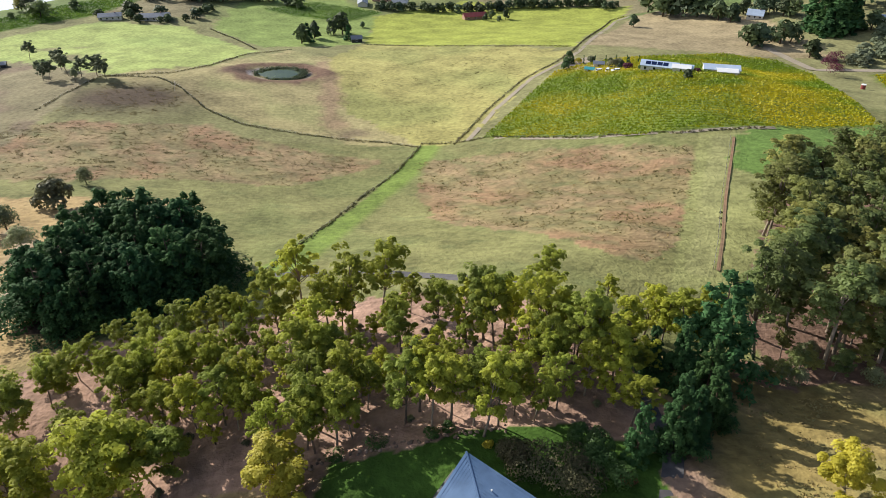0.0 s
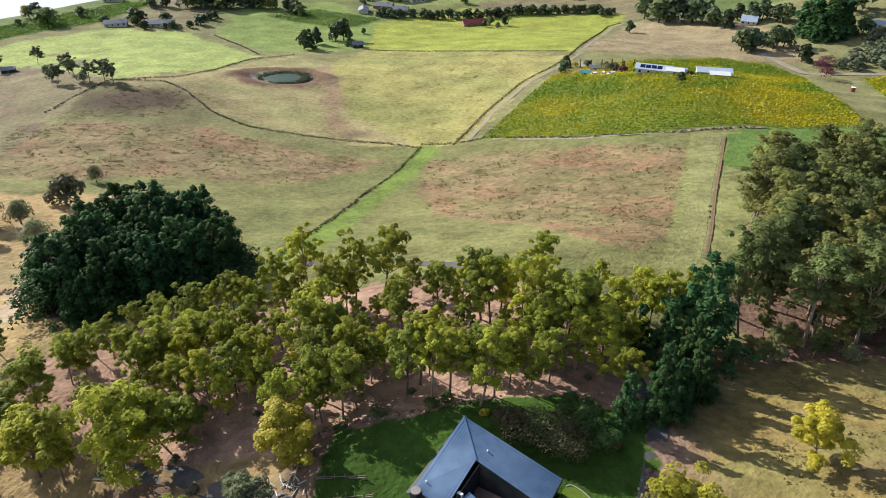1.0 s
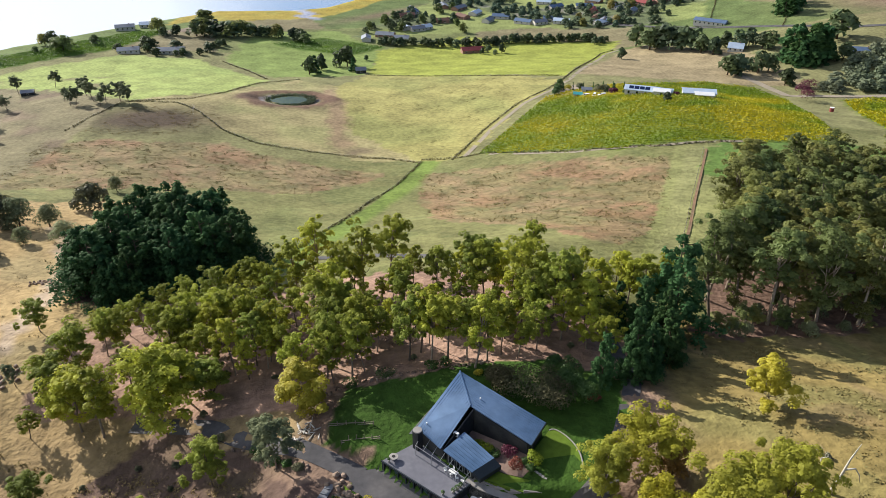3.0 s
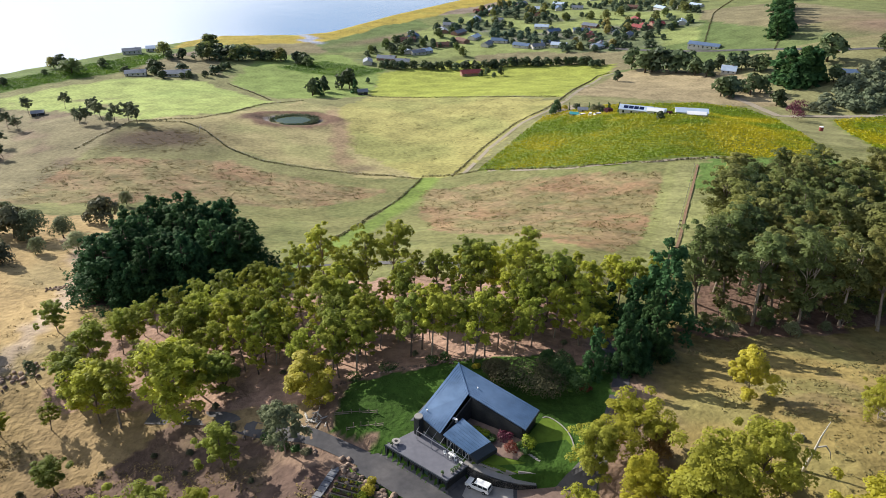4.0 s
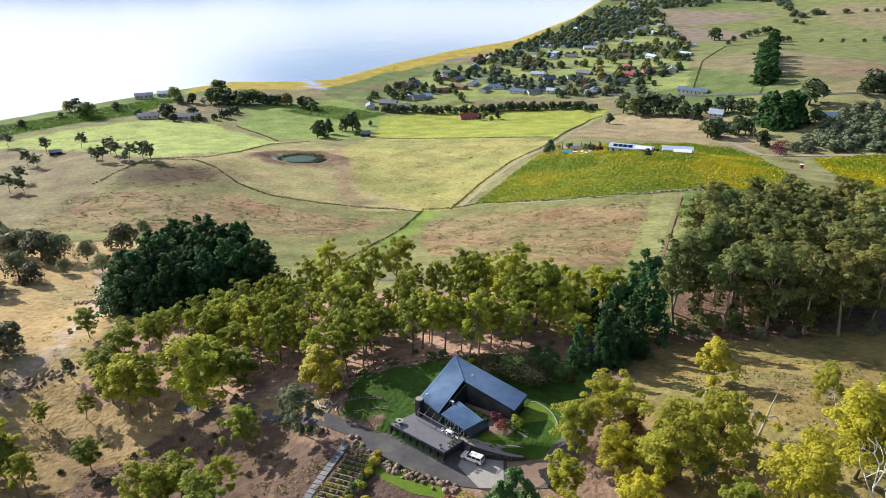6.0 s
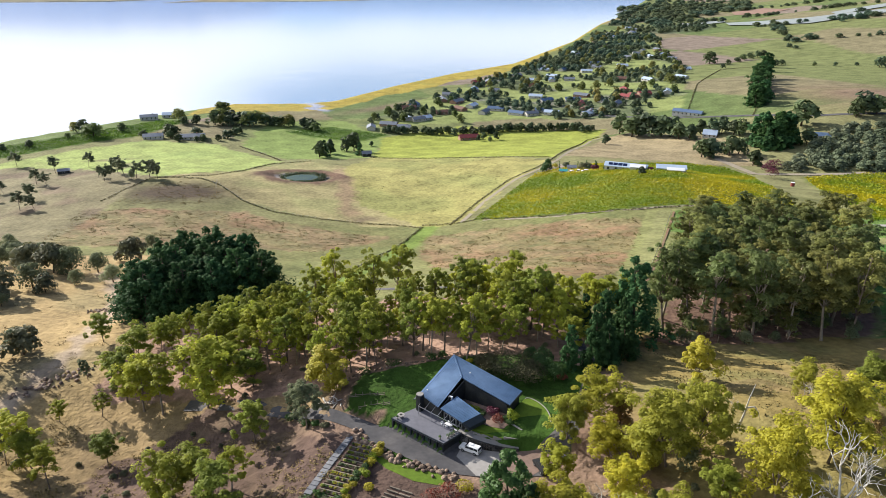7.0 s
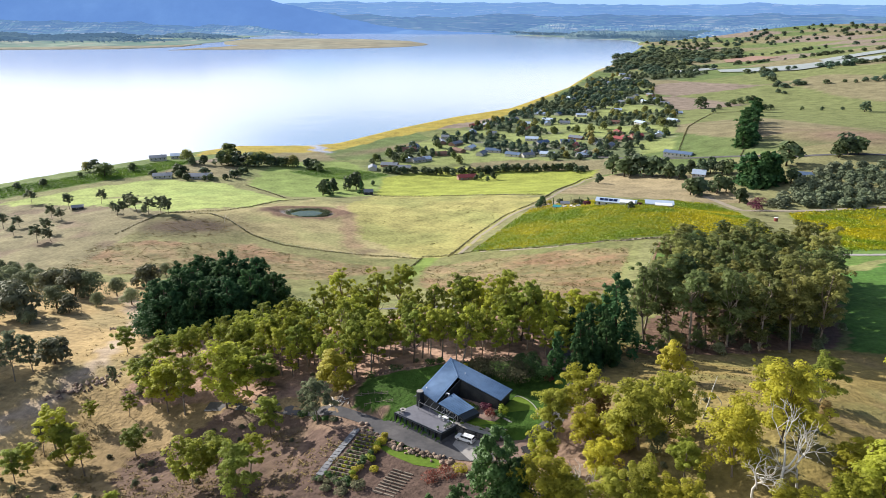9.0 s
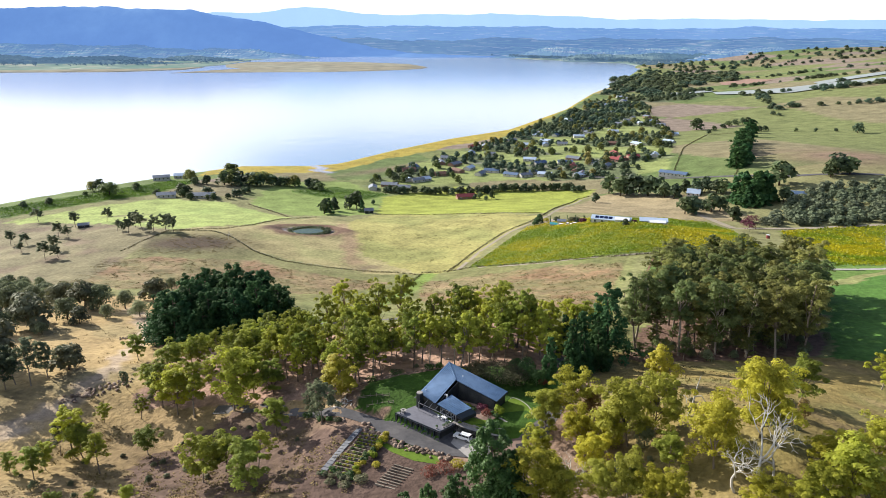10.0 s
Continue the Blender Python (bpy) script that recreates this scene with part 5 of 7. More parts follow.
# pergola along the house side of the deck
per = thing("pergola", "slender steel pergola frame along the deck", "pergola")
rail = Shape().beam((-4.6, 68.4, 7.1), (4.2, 60.6, 7.0), 0.09, 0.12)
part("beam", rail.mesh("beam", STEEL), per)
for i in range(7):
    k = i / 6
    a = lerp((-4.6, 68.4, 7.1), (4.2, 60.6, 7.0), k)
    b = lerp((-3.4, 71.0, 7.5), (5.4, 62.6, 7.0), k)
    part("rafter", Shape().beam(a, b, 0.07, 0.1).mesh("rafter", STEEL), per)
    if i % 2 == 0:
        part("post", Shape().box(-.05, -.05, 0, .05, .05, a[2] - FLOOR_Z, pose(a[0], a[1], FLOOR_Z)).mesh("post", STEEL), per)


def disc(r, z0, z1, n=18, x=0, y=0):
    return Shape().prism([(x + r * math.cos(a), y + r * math.sin(a)) for a in np.linspace(0, 2 * math.pi, n + 1)[:-1]], z0, z1)


table = thing("round_table", "round pale stone table with dark centre on the deck", "table", at=pose(-8.6, 67.3, FLOOR_Z))
part("tabletop", disc(0.85, 0.66, 0.76).mesh("tabletop", CONCRETE), table)
part("fire_bowl", disc(0.33, 0.76, 0.80).mesh("fire_bowl", BLACK), table)
part("pedestal", disc(0.4, 0.0, 0.66).mesh("pedestal", CONCRETE), table)


def deck_chair(x, y, turn):
    c = thing("deck_chair", "white metal outdoor chair on the deck", "chair", "chairs on the deck", at=pose(x, y, FLOOR_Z, 0, 0, turn))
    part("seat", Shape().box(-.25, -.25, .42, .25, .25, .47).mesh("seat", WHITE), c)
    part("backrest", Shape().box(-.25, .22, .47, .25, .27, .92).mesh("backrest", WHITE), c)
    for sx in (-.22, .22):
        for sy in (-.22, .22):
            part("leg", Shape().box(sx - .02, sy - .02, 0, sx + .02, sy + .02, .42).mesh("leg", WHITE), c)


for x, y, turn in ((0.9, 64.3, 20), (1.9, 63.3, 200), (2.9, 62.4, 80), (2.2, 64.5, 300), (3.9, 61.7, 130)):
    deck_chair(x, y, turn)
bench = thing("outdoor_table", "white rectangular outdoor table on the deck", "table", at=pose(2.3, 63.6, FLOOR_Z, 0, 0, -42))
part("tabletop", Shape().box(-.9, -.4, .7, .9, .4, .75).mesh("tabletop", WHITE), bench)
for sx in (-.8, .8):
    for sy in (-.32, .32):
        part("leg", Shape().box(sx - .03, sy - .03, 0, sx + .03, sy + .03, .7).mesh("leg", WHITE), bench)
for i, (x, y, r) in enumerate(((0.4, 58.9, 0.35), (2.2, 59.4, 0.45), (2.9, 60.0, 0.5), (3.5, 60.6, 0.45), (-9.4, 66.6, 0.3))):
    pot = thing("potted_plant", "small shrub in a pale pot on the deck", "potted plant", "pots on the deck", at=pose(x, y, FLOOR_Z))
    part("pot", disc(r * 0.6, 0, 0.45, 10).mesh("pot", CONCRETE), pot)
    part("leaves", quads_mesh("leaves", clump_leaves((0, 0, 0.75), (r, r, 0.4), 60, 0.12), LEAF_DEEP, 3), pot)
unit = thing("air_conditioner", "white box of an air conditioner above the cross wing", "air conditioner", at=pose(2.9, 70.3, 7.75, 0, 0, -40))
part("case", Shape().box(-.5, -.25, 0, .5, .25, .75).mesh("case", WHITE), unit)
part("fan_grille", Shape().box(-.3, -.27, .1, .3, -.252, .65).mesh("fan_grille", BLACK), unit)
for x, y, z in ((7.6, 77.6, 10.0), (-2.6, 72.2, 8.72)):
    v = thing("roof_vent", "small white vent pipe on the metal roof", "roof vent", at=pose(x, y, z - 0.35))
    part("pipe", disc(0.09, 0, 0.7, 8).mesh("pipe", WHITE), v)
    part("cowl", disc(0.15, 0.7, 0.8, 8).mesh("cowl", WHITE), v)

# ---- ramp, walls and raised lawn ----
path_c = [(4.6, 62.6, 4.74), (7.0, 61.0, 4.45), (9.5, 59.9, 4.1), (12.0, 59.2, 3.7), (14.5, 58.9, 3.25), (17.8, 59.1, 2.6)]
top, n = [], len(path_c)
for i, (x, y, z) in enumerate(path_c):
    a, b = path_c[max(0, i - 1)], path_c[min(n - 1, i + 1)]
    d = Vector((b[0] - a[0], b[1] - a[1], 0)).normalized()
    nv = Vector((-d.y, d.x, 0))
    top.append((Vector((x, y, z)) + nv * 0.95, Vector((x, y, z)) - nv * 0.95, nv))
s, low = Shape(), Shape()
for (a0, b0, _), (a1, b1, _) in zip(top, top[1:]):
    s.add([a0, b0, b1, a1, (a0.x, a0.y, 1.6), (b0.x, b0.y, 1.6), (b1.x, b1.y, 1.6), (a1.x, a1.y, 1.6)], [(0, 1, 2, 3), (0, 4, 5, 1), (1, 5, 6, 2), (2, 6, 7, 3), (3, 7, 4, 0)])
tagged(new("ramp", s.mesh("ramp", CONCRETE)), "curved pale concrete ramp from drive to deck", "ramp")
rw = Shape()
for (a0, b0, n0), (a1, b1, n1) in zip(top, top[1:]):
    o0, o1, h0, h1 = a0 + n0 * 0.05, a1 + n1 * 0.05, max(a0.z + 0.35, 4.75 - 0.05), max(a1.z + 0.35, 4.0)
    rw.prism([(o0.x, o0.y), (o1.x, o1.y), (o1.x + n1.x * .25, o1.y + n1.y * .25), (o0.x + n0.x * .25, o0.y + n0.y * .25)], 1.6, [h0, h1, h1, h0])
tagged(new("retaining_wall", rw.mesh("retaining_wall", CONCRETE)), "low concrete retaining wall between ramp and lawn", "wall", kind="structure")
fw = Shape()
for (a0, b0, n0), (a1, b1, n1) in zip(top, top[1:]):
    fw.prism([(b0.x, b0.y), (b1.x, b1.y), (b1.x - n1.x * -.2, b1.y - n1.y * -.2), (b0.x + n0.x * .2, b0.y + n0.y * .2)], 1.6, [b0.z + .15, b1.z + .15, b1.z + .15, b0.z + .15])
tagged(new("retaining_wall", fw.mesh("retaining_wall", CLAD)), "dark wall below the ramp beside the garages", "wall", kind="structure")

arc = [(16.8, 68.6), (19.9, 73.4), (21.3, 75.3), (23.6, 73.6), (25.4, 70.6), (26.0, 67.2), (25.4, 64.0), (23.6, 61.6), (21.2, 60.2), (18.4, 60.3), (18.0, 62.0), (17.2, 64.5), (16.6, 66.6)]
lift = [4.95, 5.0, 5.0, 4.95, 4.85, 4.7, 4.4, 3.9, 3.4, 3.3, 4.0, 4.6, 4.9]
for _ in range(2):
    cut, cut_z = [], []
    for i in range(len(arc)):
        j = (i + 1) % len(arc)
        cut += [lerp(arc[i], arc[j], 0.25), lerp(arc[i], arc[j], 0.75)]
        cut_z += [lift[i] * 0.75 + lift[j] * 0.25, lift[i] * 0.25 + lift[j] * 0.75]
    arc, lift = cut, cut_z
lawn = Shape().prism(arc, 1.8, lift)
lw = thing("raised_lawn", "bright mown lawn with a curved edge beside the house", "lawn", kind="structure")
part("turf", lawn.mesh("turf", TURF), lw)
edge = Shape()
for i in range(5, 37):
    edge.beam((*arc[i], lift[i] + 0.02), (*arc[i + 1], lift[i + 1] + 0.02), 0.22, 0.14)
part("edging", edge.mesh("edging", CONCRETE), lw)
inner = [(5.9, 62.0), (8.9, 64.9), (11.5, 63.6), (15.0, 62.6), (17.8, 62.2), (18.0, 60.4), (15.0, 60.0), (12.2, 60.4), (9.8, 61.2), (7.4, 62.3)]
il = Shape().prism(inner, 1.8, [4.9, 4.95, 4.9, 4.7, 4.2, 3.6, 4.2, 4.55, 4.75, 4.85])
lw2 = thing("inner_lawn", "mown lawn wedge above the ramp", "lawn", kind="structure")
part("turf", il.mesh("turf", TURF), lw2)
court = Shape().prism([(5.6, 75.0), (4.6, 70.3), (9.2, 65.4), (11.5, 63.7), (17.2, 62.6), (16.4, 68.4)], 3.5, [4.86, 4.86, 4.86, 4.86, 4.3, 4.88])
tagged(new("courtyard", court.mesh("courtyard", BRICKY)), "gravel courtyard between the two wings", "courtyard", kind="structure")
for i in range(11):
    k = i / 10
    x, y = 17.1 + 3.0 * k + 0.6 * math.sin(k * 3), 64.3 - 4.2 * k
    st = thing("stepping_stone", "pale stepping stone set in the lawn", "stepping stone", "stepping stones", at=pose(x, y, 4.72 - 1.35 * k ** 1.4, 0, 0, -35 + 20 * k))
    part("slab", Shape().box(-.5, -.17, 0, .5, .17, .12).mesh("slab", CONCRETE), st)


def bush(x, y, r, h, mat, label, n=150, size=0.17, z=None):
    b = thing("garden_bush", label, "bush", at=pose(x, y, (float(height(x, y)) if z is None else z)))
    leaves = [clump_leaves((0, 0, h * 0.5), (r, r, h * 0.5), n, size)]
    for _ in range(4):
        a, q = rng.random() * 6.28, r * 0.6
        leaves.append(clump_leaves((q * math.cos(a), q * math.sin(a), h * (0.4 + 0.35 * rng.random())), (r * .55, r * .55, h * .35), n // 3, size))
    part("stem", Shape().tube([(0, 0, -0.2), (0, 0, h * 0.5)], [0.08, 0.03], 5).mesh("stem", BARK_DARK), b)
    part("leaves", quads_mesh("leaves", np.concatenate(leaves), mat, 3), b)


for x, y, r, h, m, lab in ((8.6, 69.6, 1.3, 1.3, LEAF_LIME, "low yellow-green shrub in the courtyard"), (9.9, 68.4, 1.2, 1.2, LEAF_DEEP, "low green courtyard shrub"), (7.3, 70.8, 1.1, 1.1, LEAF_LIME, "low yellow-green shrub in the courtyard"),
                           (12.6, 68.3, 1.5, 1.8, LEAF_PLUM, "plum-red shrub in the gravel courtyard"), (13.6, 65.0, 1.3, 2.2, LEAF_RED, "rusty orange-red courtyard shrub"), (17.0, 66.3, 1.5, 2.4, LEAF_LIME, "bright lime-yellow garden shrub"),
                           (16.2, 65.0, 1.0, 0.9, LEAF_DEEP, "dark green low shrub by the stones"), (15.2, 66.6, 0.9, 0.8, LEAF_DEEP, "dark green low shrub by the stones")):
    bush(x, y, r, h, m, lab, z=4.7)

# ---- drive and yard ----
yard = [(-16, 66.8), (-10.3, 68.0), (1.2, 58.9), (3.6, 61.2), (9.5, 58.9), (14.5, 57.9), (18.0, 58.0), (21.5, 58.6), (24.5, 60.5), (28.0, 64.5), (31.0, 63.0), (27.5, 54.5), (22, 50.0), (10, 49.5), (2, 51), (-6, 55.5), (-16, 62.5)]


def paved(name, ring, mat, label, lift=0.12, cell=1.5, kind="structure", category="drive"):
    """A sheet laid on the ground over a ring of (x, y)."""
    bm = bmesh.new()
    f = bm.faces.new([bm.verts.new((x, y, 0)) for x, y in ring])
    bmesh.ops.triangulate(bm, faces=[f])
    for _ in range(3):
        long_edges = [e for e in bm.edges if e.calc_length() > cell]
        bmesh.ops.subdivide_edges(bm, edges=long_edges, cuts=1)
        bmesh.ops.triangulate(bm, faces=bm.faces[:])
    for v in bm.verts:
        v.co.z = float(height(v.co.x, v.co.y)) + lift
    me = bpy.data.meshes.new(name)
    bm.normal_update()
    bm.to_mesh(me)
    bm.free()
    me.materials.append(mat)
    return tagged(new(name, me), label, category, kind=kind)


paved("drive", yard, ASPHALT, "dark asphalt yard in front of the garages")
paved("apron", [(5.6, 61.0), (13.5, 58.1), (13.0, 50.0), (8.0, 50.0), (4.0, 56.5)], CONCRETE, "pale concrete parking apron", lift=0.17)
paved("path", [(14.2, 57.8), (22, 58.6), (26.5, 56.0), (20, 50.2), (13.6, 50.1)], BRICKY, "reddish gravel turning area", lift=0.17)
tagged(new("road", draped([(-66, 88), *DRIVE[:4], (-14, 65.5)], 4.2, 0.09, 1.2).mesh("road", ASPHALT)), "narrow asphalt drive across the slope", "drive", kind="structure")
tagged(new("road", draped([(29.5, 62), (33.2, 70), (37, 80), (40.4, 90), (40.2, 98), (39.4, 110), (36, 130), (20, 150), (-20, 168), (-48, 172)], 3.6, 0.09, 1.2).mesh("road", ASPHALT)), "narrow asphalt drive climbing through the trees", "drive", kind="structure")


def car(x, y, turn, paint, label, tall=1.8, z=None):
    c = thing("car", label, "car", at=pose(x, y, 2.18 if z is None else z, 0, 0, turn))
    prof = [(-2.45, .45), (-2.45, .95), (-2.3, 1.08), (-1.25, 1.16), (1.95, 1.12), (2.4, 1.0), (2.45, .45)]
    body, v = Shape(), []
    for sx in (-0.9, 0.9):
        v += [(px, sx, pz) for px, pz in prof]
    m = len(prof)
    body.add(v, [tuple(range(m)), tuple(range(m, 2 * m))[::-1]] + [(i, i + m, (i + 1) % m + m, (i + 1) % m) for i in range(m)])
    part("body", body.mesh("body", paint), c)
    cab = Shape().add([(-1.3, -.86, 1.14), (-1.3, .86, 1.14), (2.35, .86, 1.1), (2.35, -.86, 1.1), (-.5, -.72, tall - .02), (-.5, .72, tall - .02), (2.2, .74, tall), (2.2, -.74, tall)],
                      [(4, 5, 6, 7), (0, 4, 7, 3), (1, 2, 6, 5), (0, 1, 5, 4), (3, 7, 6, 2)])
    part("cabin", cab.mesh("cabin", paint), c)
    for sy in (-1, 1):
        g = Shape()
        for x0, x1 in ((-1.0, 0.05), (0.15, 1.1), (1.2, 2.1)):
            xs = x0 + (0.3 if x0 < -0.5 else 0.0)
            g.add([(x0, sy * .862, 1.2), (x1, sy * .862, 1.2), (x1, sy * .765, tall - .12), (xs, sy * .765, tall - .12)], [(0, 1, 2, 3)])
        part("side_window", g.mesh("side_window", GLASS), c)
    part("windscreen", Shape().add([(-1.28, -.78, 1.2), (-1.28, .78, 1.2), (-.62, .68, tall - .1), (-.62, -.68, tall - .1)], [(0, 1, 2, 3)]).mesh("windscreen", GLASS), c)
    part("rear_window", Shape().add([(2.345, -.75, 1.25), (2.345, .75, 1.25), (2.25, .68, tall - .12), (2.25, -.68, tall - .12)], [(0, 3, 2, 1)]).mesh("rear_window", GLASS), c)
    for sx in (-1.5, 1.5):
        for sy in (-.86, .86):
            wv = Shape().tube([(sx, sy - .11, .37), (sx, sy + .11, .37)], [.37, .37], 14)
            wheel = part("wheel", wv.mesh("wheel", BLACK), c)
            part("rim", Shape().tube([(sx, sy - .12, .37), (sx, sy + .12, .37)], [.2, .2], 10).mesh("rim", STEEL), wheel)
    for sy in (-.62, .62):
        part("headlight", Shape().box(-2.47, sy - .2, .75, -2.40, sy + .2, .92).mesh("headlight", GLASS), c)
        part("tail_light", Shape().box(2.40, sy - .12, .75, 2.47, sy + .12, 1.0).mesh("tail_light", LEAF_RED), c)


car(7.1, 58.2, -31, WHITE, "white utility vehicle with canopy parked by the garages")
car(22.0, 52.2, -70, BLACK, "dark car parked on the gravel turning area", tall=1.65)


# ---- rocks, walls and garden below the drive ----
def stone_mesh(seed):
    r = np.random.default_rng(seed)
    bm = bmesh.new()
    bmesh.ops.create_icosphere(bm, subdivisions=2, radius=1.0)
    ax = r.normal(size=(6, 3))
    for v in bm.verts:
        d = np.array(v.co)
        v.co = Vector(d * (1 - 0.16 * np.clip((ax @ d), 0, 1.5).sum() / 2)) * (1 + 0.06 * r.normal())
        v.co.z *= 0.7
    me = bpy.data.meshes.new("stone")
    bm.to_mesh(me)
    bm.free()
    me.materials.append(ROCK)
    return me


STONES = [stone_mesh(i) for i in range(6)]


def stone_row(name, line, gap, size, label, rows=2, spread=0.9):
    t = thing(name, label, "rock wall", kind="structure")
    for x, y, a in along(line, gap):
        for k in range(rows):
            px, py = x + rng.normal() * spread, y + rng.normal() * spread
            s = size * (0.5 + 0.8 * rng.random())
            o = part("stone", STONES[int(rng.integers(6))], t)
            o.matrix_basis = pose(px, py, float(height(px, py)) + s * 0.25, rng.normal() * 20, rng.normal() * 20, rng.random() * 360) @ Matrix.Diagonal((s, s * (0.7 + 0.4 * rng.random()), s, 1))


stone_row("rock_wall", [(-19.5, 64.5), (-15.5, 60.0), (-12.5, 57.0)], 0.7, 0.75, "bank of rough boulders below the drive", 2)
stone_row("rock_wall", [(-12.5, 57.0), (-7, 54.2), (-3, 52.2), (1.5, 50.4), (4, 49.0)], 0.75, 0.8, "bank of pale boulders along the lower lawn", 2, 0.7)
stone_row("rock_wall", [(-26, 90.5), (-16, 92.5), (-6, 93.2), (3, 95.5), (12, 97.5)], 1.0, 0.42, "low edging of pale rocks round the lawn", 2, 0.6)
stone_row("rock_pile", [(34.5, 72), (36, 77)], 0.6, 0.6, "heap of dark boulders beside the drive", 3, 0.9)
stone_row("rock_wall", [(-46, 80.5), (-38, 75.5), (-30, 71.5), (-24, 68)], 0.9, 0.45, "rough stones along the drive's lower edge", 1, 0.6)
stone_row("rock_pile", [(-113, 93), (-104, 101), (-99, 106)], 0.8, 0.7, "long heap of broken rock at the track", 3, 1.6)
stone_row("rock_pile", [(-124, 158), (-118, 160)], 0.7, 0.5, "heap of stones and brush in dry grass", 4, 1.4)
paved("lawn", [(-17.5, 63.8), (-11.5, 57.2), (-5, 53.0), (2, 50.0), (1, 47.0), (-5, 48.5), (-11, 52.5), (-16, 58)], TURF, "strip of green lawn below the yard", lift=0.06, category="lawn")

plot = thing("vegetable_garden", "terraced vegetable garden with timber-edged beds", "garden")
P0 = np.array([-19.0, 63.5])
U, V = np.array([-0.34, -0.94]), np.array([0.94, -0.34])
for i in range(13):
    a = P0 + U * (2.2 + i * 1.45) + V * 0.9
    b = a + V * (5.4 - 0.05 * i)
    za, zb = float(height(*a)) + 0.25, float(height(*b)) + 0.25
    part("bed_edging", Shape().beam((*a, za), (*b, zb), 0.28, 0.34).mesh("bed_edging", TIMBER), plot)
    a2, b2 = a + U * 0.5, b + U * 0.5
    part("soil", Shape().beam((*a2, za - .1), (*b2, zb - .1), 0.8, 0.3).mesh("soil", SOIL), plot)
    for _ in range(9):
        q = a2 + (b2 - a2) * rng.random()
        r = 0.2 + 0.35 * rng.random()
        part("vegetable", quads_mesh("vegetable", clump_leaves((q[0], q[1], za + 0.15), (r, r, 0.3), 26, 0.14), (LEAF_LIME, LEAF_DEEP, LEAF_GOLD, LEAF_SCRUB)[int(rng.integers(4))], 3), plot)
SLATE = material("slate_paving", (0.13, 0.14, 0.165), 0.7, vary=0.3, scale=2, shift=(0.19, 0.19, 0.20), bump=0.02)
steps_ = thing("path_steps", "blue-grey stone path beside the vegetable garden", "path", kind="structure")
for i in range(16):
    c = P0 + U * (0.6 + i * 1.35) - V * 0.9
    part("slab", Shape().box(-.8, -.6, -0.3, .8, .6, .1, pose(c[0], c[1], float(height(*c)) + .12, rng.normal() * 2, rng.normal() * 2, -20 + rng.normal() * 3)).mesh("slab", SLATE), steps_)
rack = thing("timber_steps", "ladder of weathered timber sleepers on the bank", "steps", kind="structure")
for i in range(9):
    c = np.array([-7.5, 45.5]) + np.array([-0.45, -0.9]) * i * 1.1
    for sx in (-1.4, 1.4):
        part("sleeper", Shape().box(sx - 1.25, -.14, -.2, sx + 1.25, .14, .25, pose(c[0], c[1], float(height(*c)) + .1, 0, 0, -25)).mesh("sleeper", TIMBER), rack)
for x, y, r, h, m in ((-13.2, 57.0, 1.2, 1.6, LEAF_GOLD), (-15.0, 50, 1.0, 1.4, LEAF_LIME), (-14.2, 46, 1.1, 1.3, LEAF_GOLD), (-17.2, 40, 1.8, 1.6, LEAF_SCRUB), (-21, 38.5, 1.6, 1.3, LEAF_SCRUB), (-24.5, 40, 1.3, 1.2, LEAF_SCRUB),
                      (-31.5, 71.0, 1.2, 1.5, LEAF_DEEP), (-29.0, 69.5, 1.0, 1.3, LEAF_DEEP), (-26.5, 68.0, 1.1, 1.2, LEAF_SCRUB), (-36, 75.0, 1.4, 1.8, LEAF_DEEP), (-45, 80, 1.2, 1.3, LEAF_SCRUB),
                      (-19.5, 92.5, 2.0, 1.4, LEAF_DEEP), (-12.0, 94.5, 2.2, 1.6, LEAF_DEEP), (-2, 95, 1.6, 1.8, LEAF_DEEP), (1, 97, 1.4, 1.5, LEAF_DEEP), (8, 92, 1.0, 1.0, LEAF_GOLD), (2.5, 44.0, 2.6, 1.8, LEAF_RED), (5.5, 46.2, 2.0, 1.5, LEAF_GOLD), (-1.5, 42.5, 2.2, 1.6, LEAF_RED), (31, 84, 1.4, 1.5, LEAF_RED)):
    bush(x, y, r, h, m, "garden shrub beside the drive and lawns", 130, 0.2)
for k in range(15):
    q = P0 + U * (1.5 + k * 1.35) + V * (7.0 + 0.4 * rng.normal())
    bush(q[0], q[1], 0.8 + 0.3 * rng.random(), 1.0 + 0.7 * rng.random(), (LEAF_GOLD, LEAF_LIME, LEAF_DEEP)[int(rng.integers(3))], "leafy shrub of the hedge along the vegetable beds", 90, 0.17)
for k in range(12):
    q = P0 + U * (21.0 + 0.8 * rng.normal()) + V * (k * 0.75 - 1.0)
    bush(q[0], q[1], 0.7 + 0.4 * rng.random(), 0.8 + 0.5 * rng.random(), (LEAF_SCRUB, LEAF_DEEP)[k % 2], "pale green shrub below the vegetable beds", 80, 0.17)
LEAF_DUSK = material("dusky_leaves", (0.12, 0.105, 0.055), 0.7, vary=0.35, scale=1.2, shift=(0.085, 0.085, 0.045), through_light=0.3, spec=0.1)
for x, y, r, h in ((14.5, 86, 4.4, 6.0), (18.8, 84.5, 4.9, 6.8), (23, 82.5, 4.2, 5.8), (12.2, 89, 3.0, 4.2)):
    bush(x, y, r, h, LEAF_DUSK, "large dark olive bush against the house", 420, 0.24)
for x, y, r, h in ((26, 86, 3.0, 5.5), (29, 83, 2.6, 5.0), (27, 90, 2.6, 5.5), (24, 93, 2.2, 4.0)):
    bush(x, y, r, h, LEAF_DEEP, "dense dark green garden tree by the lawn", 380, 0.24)


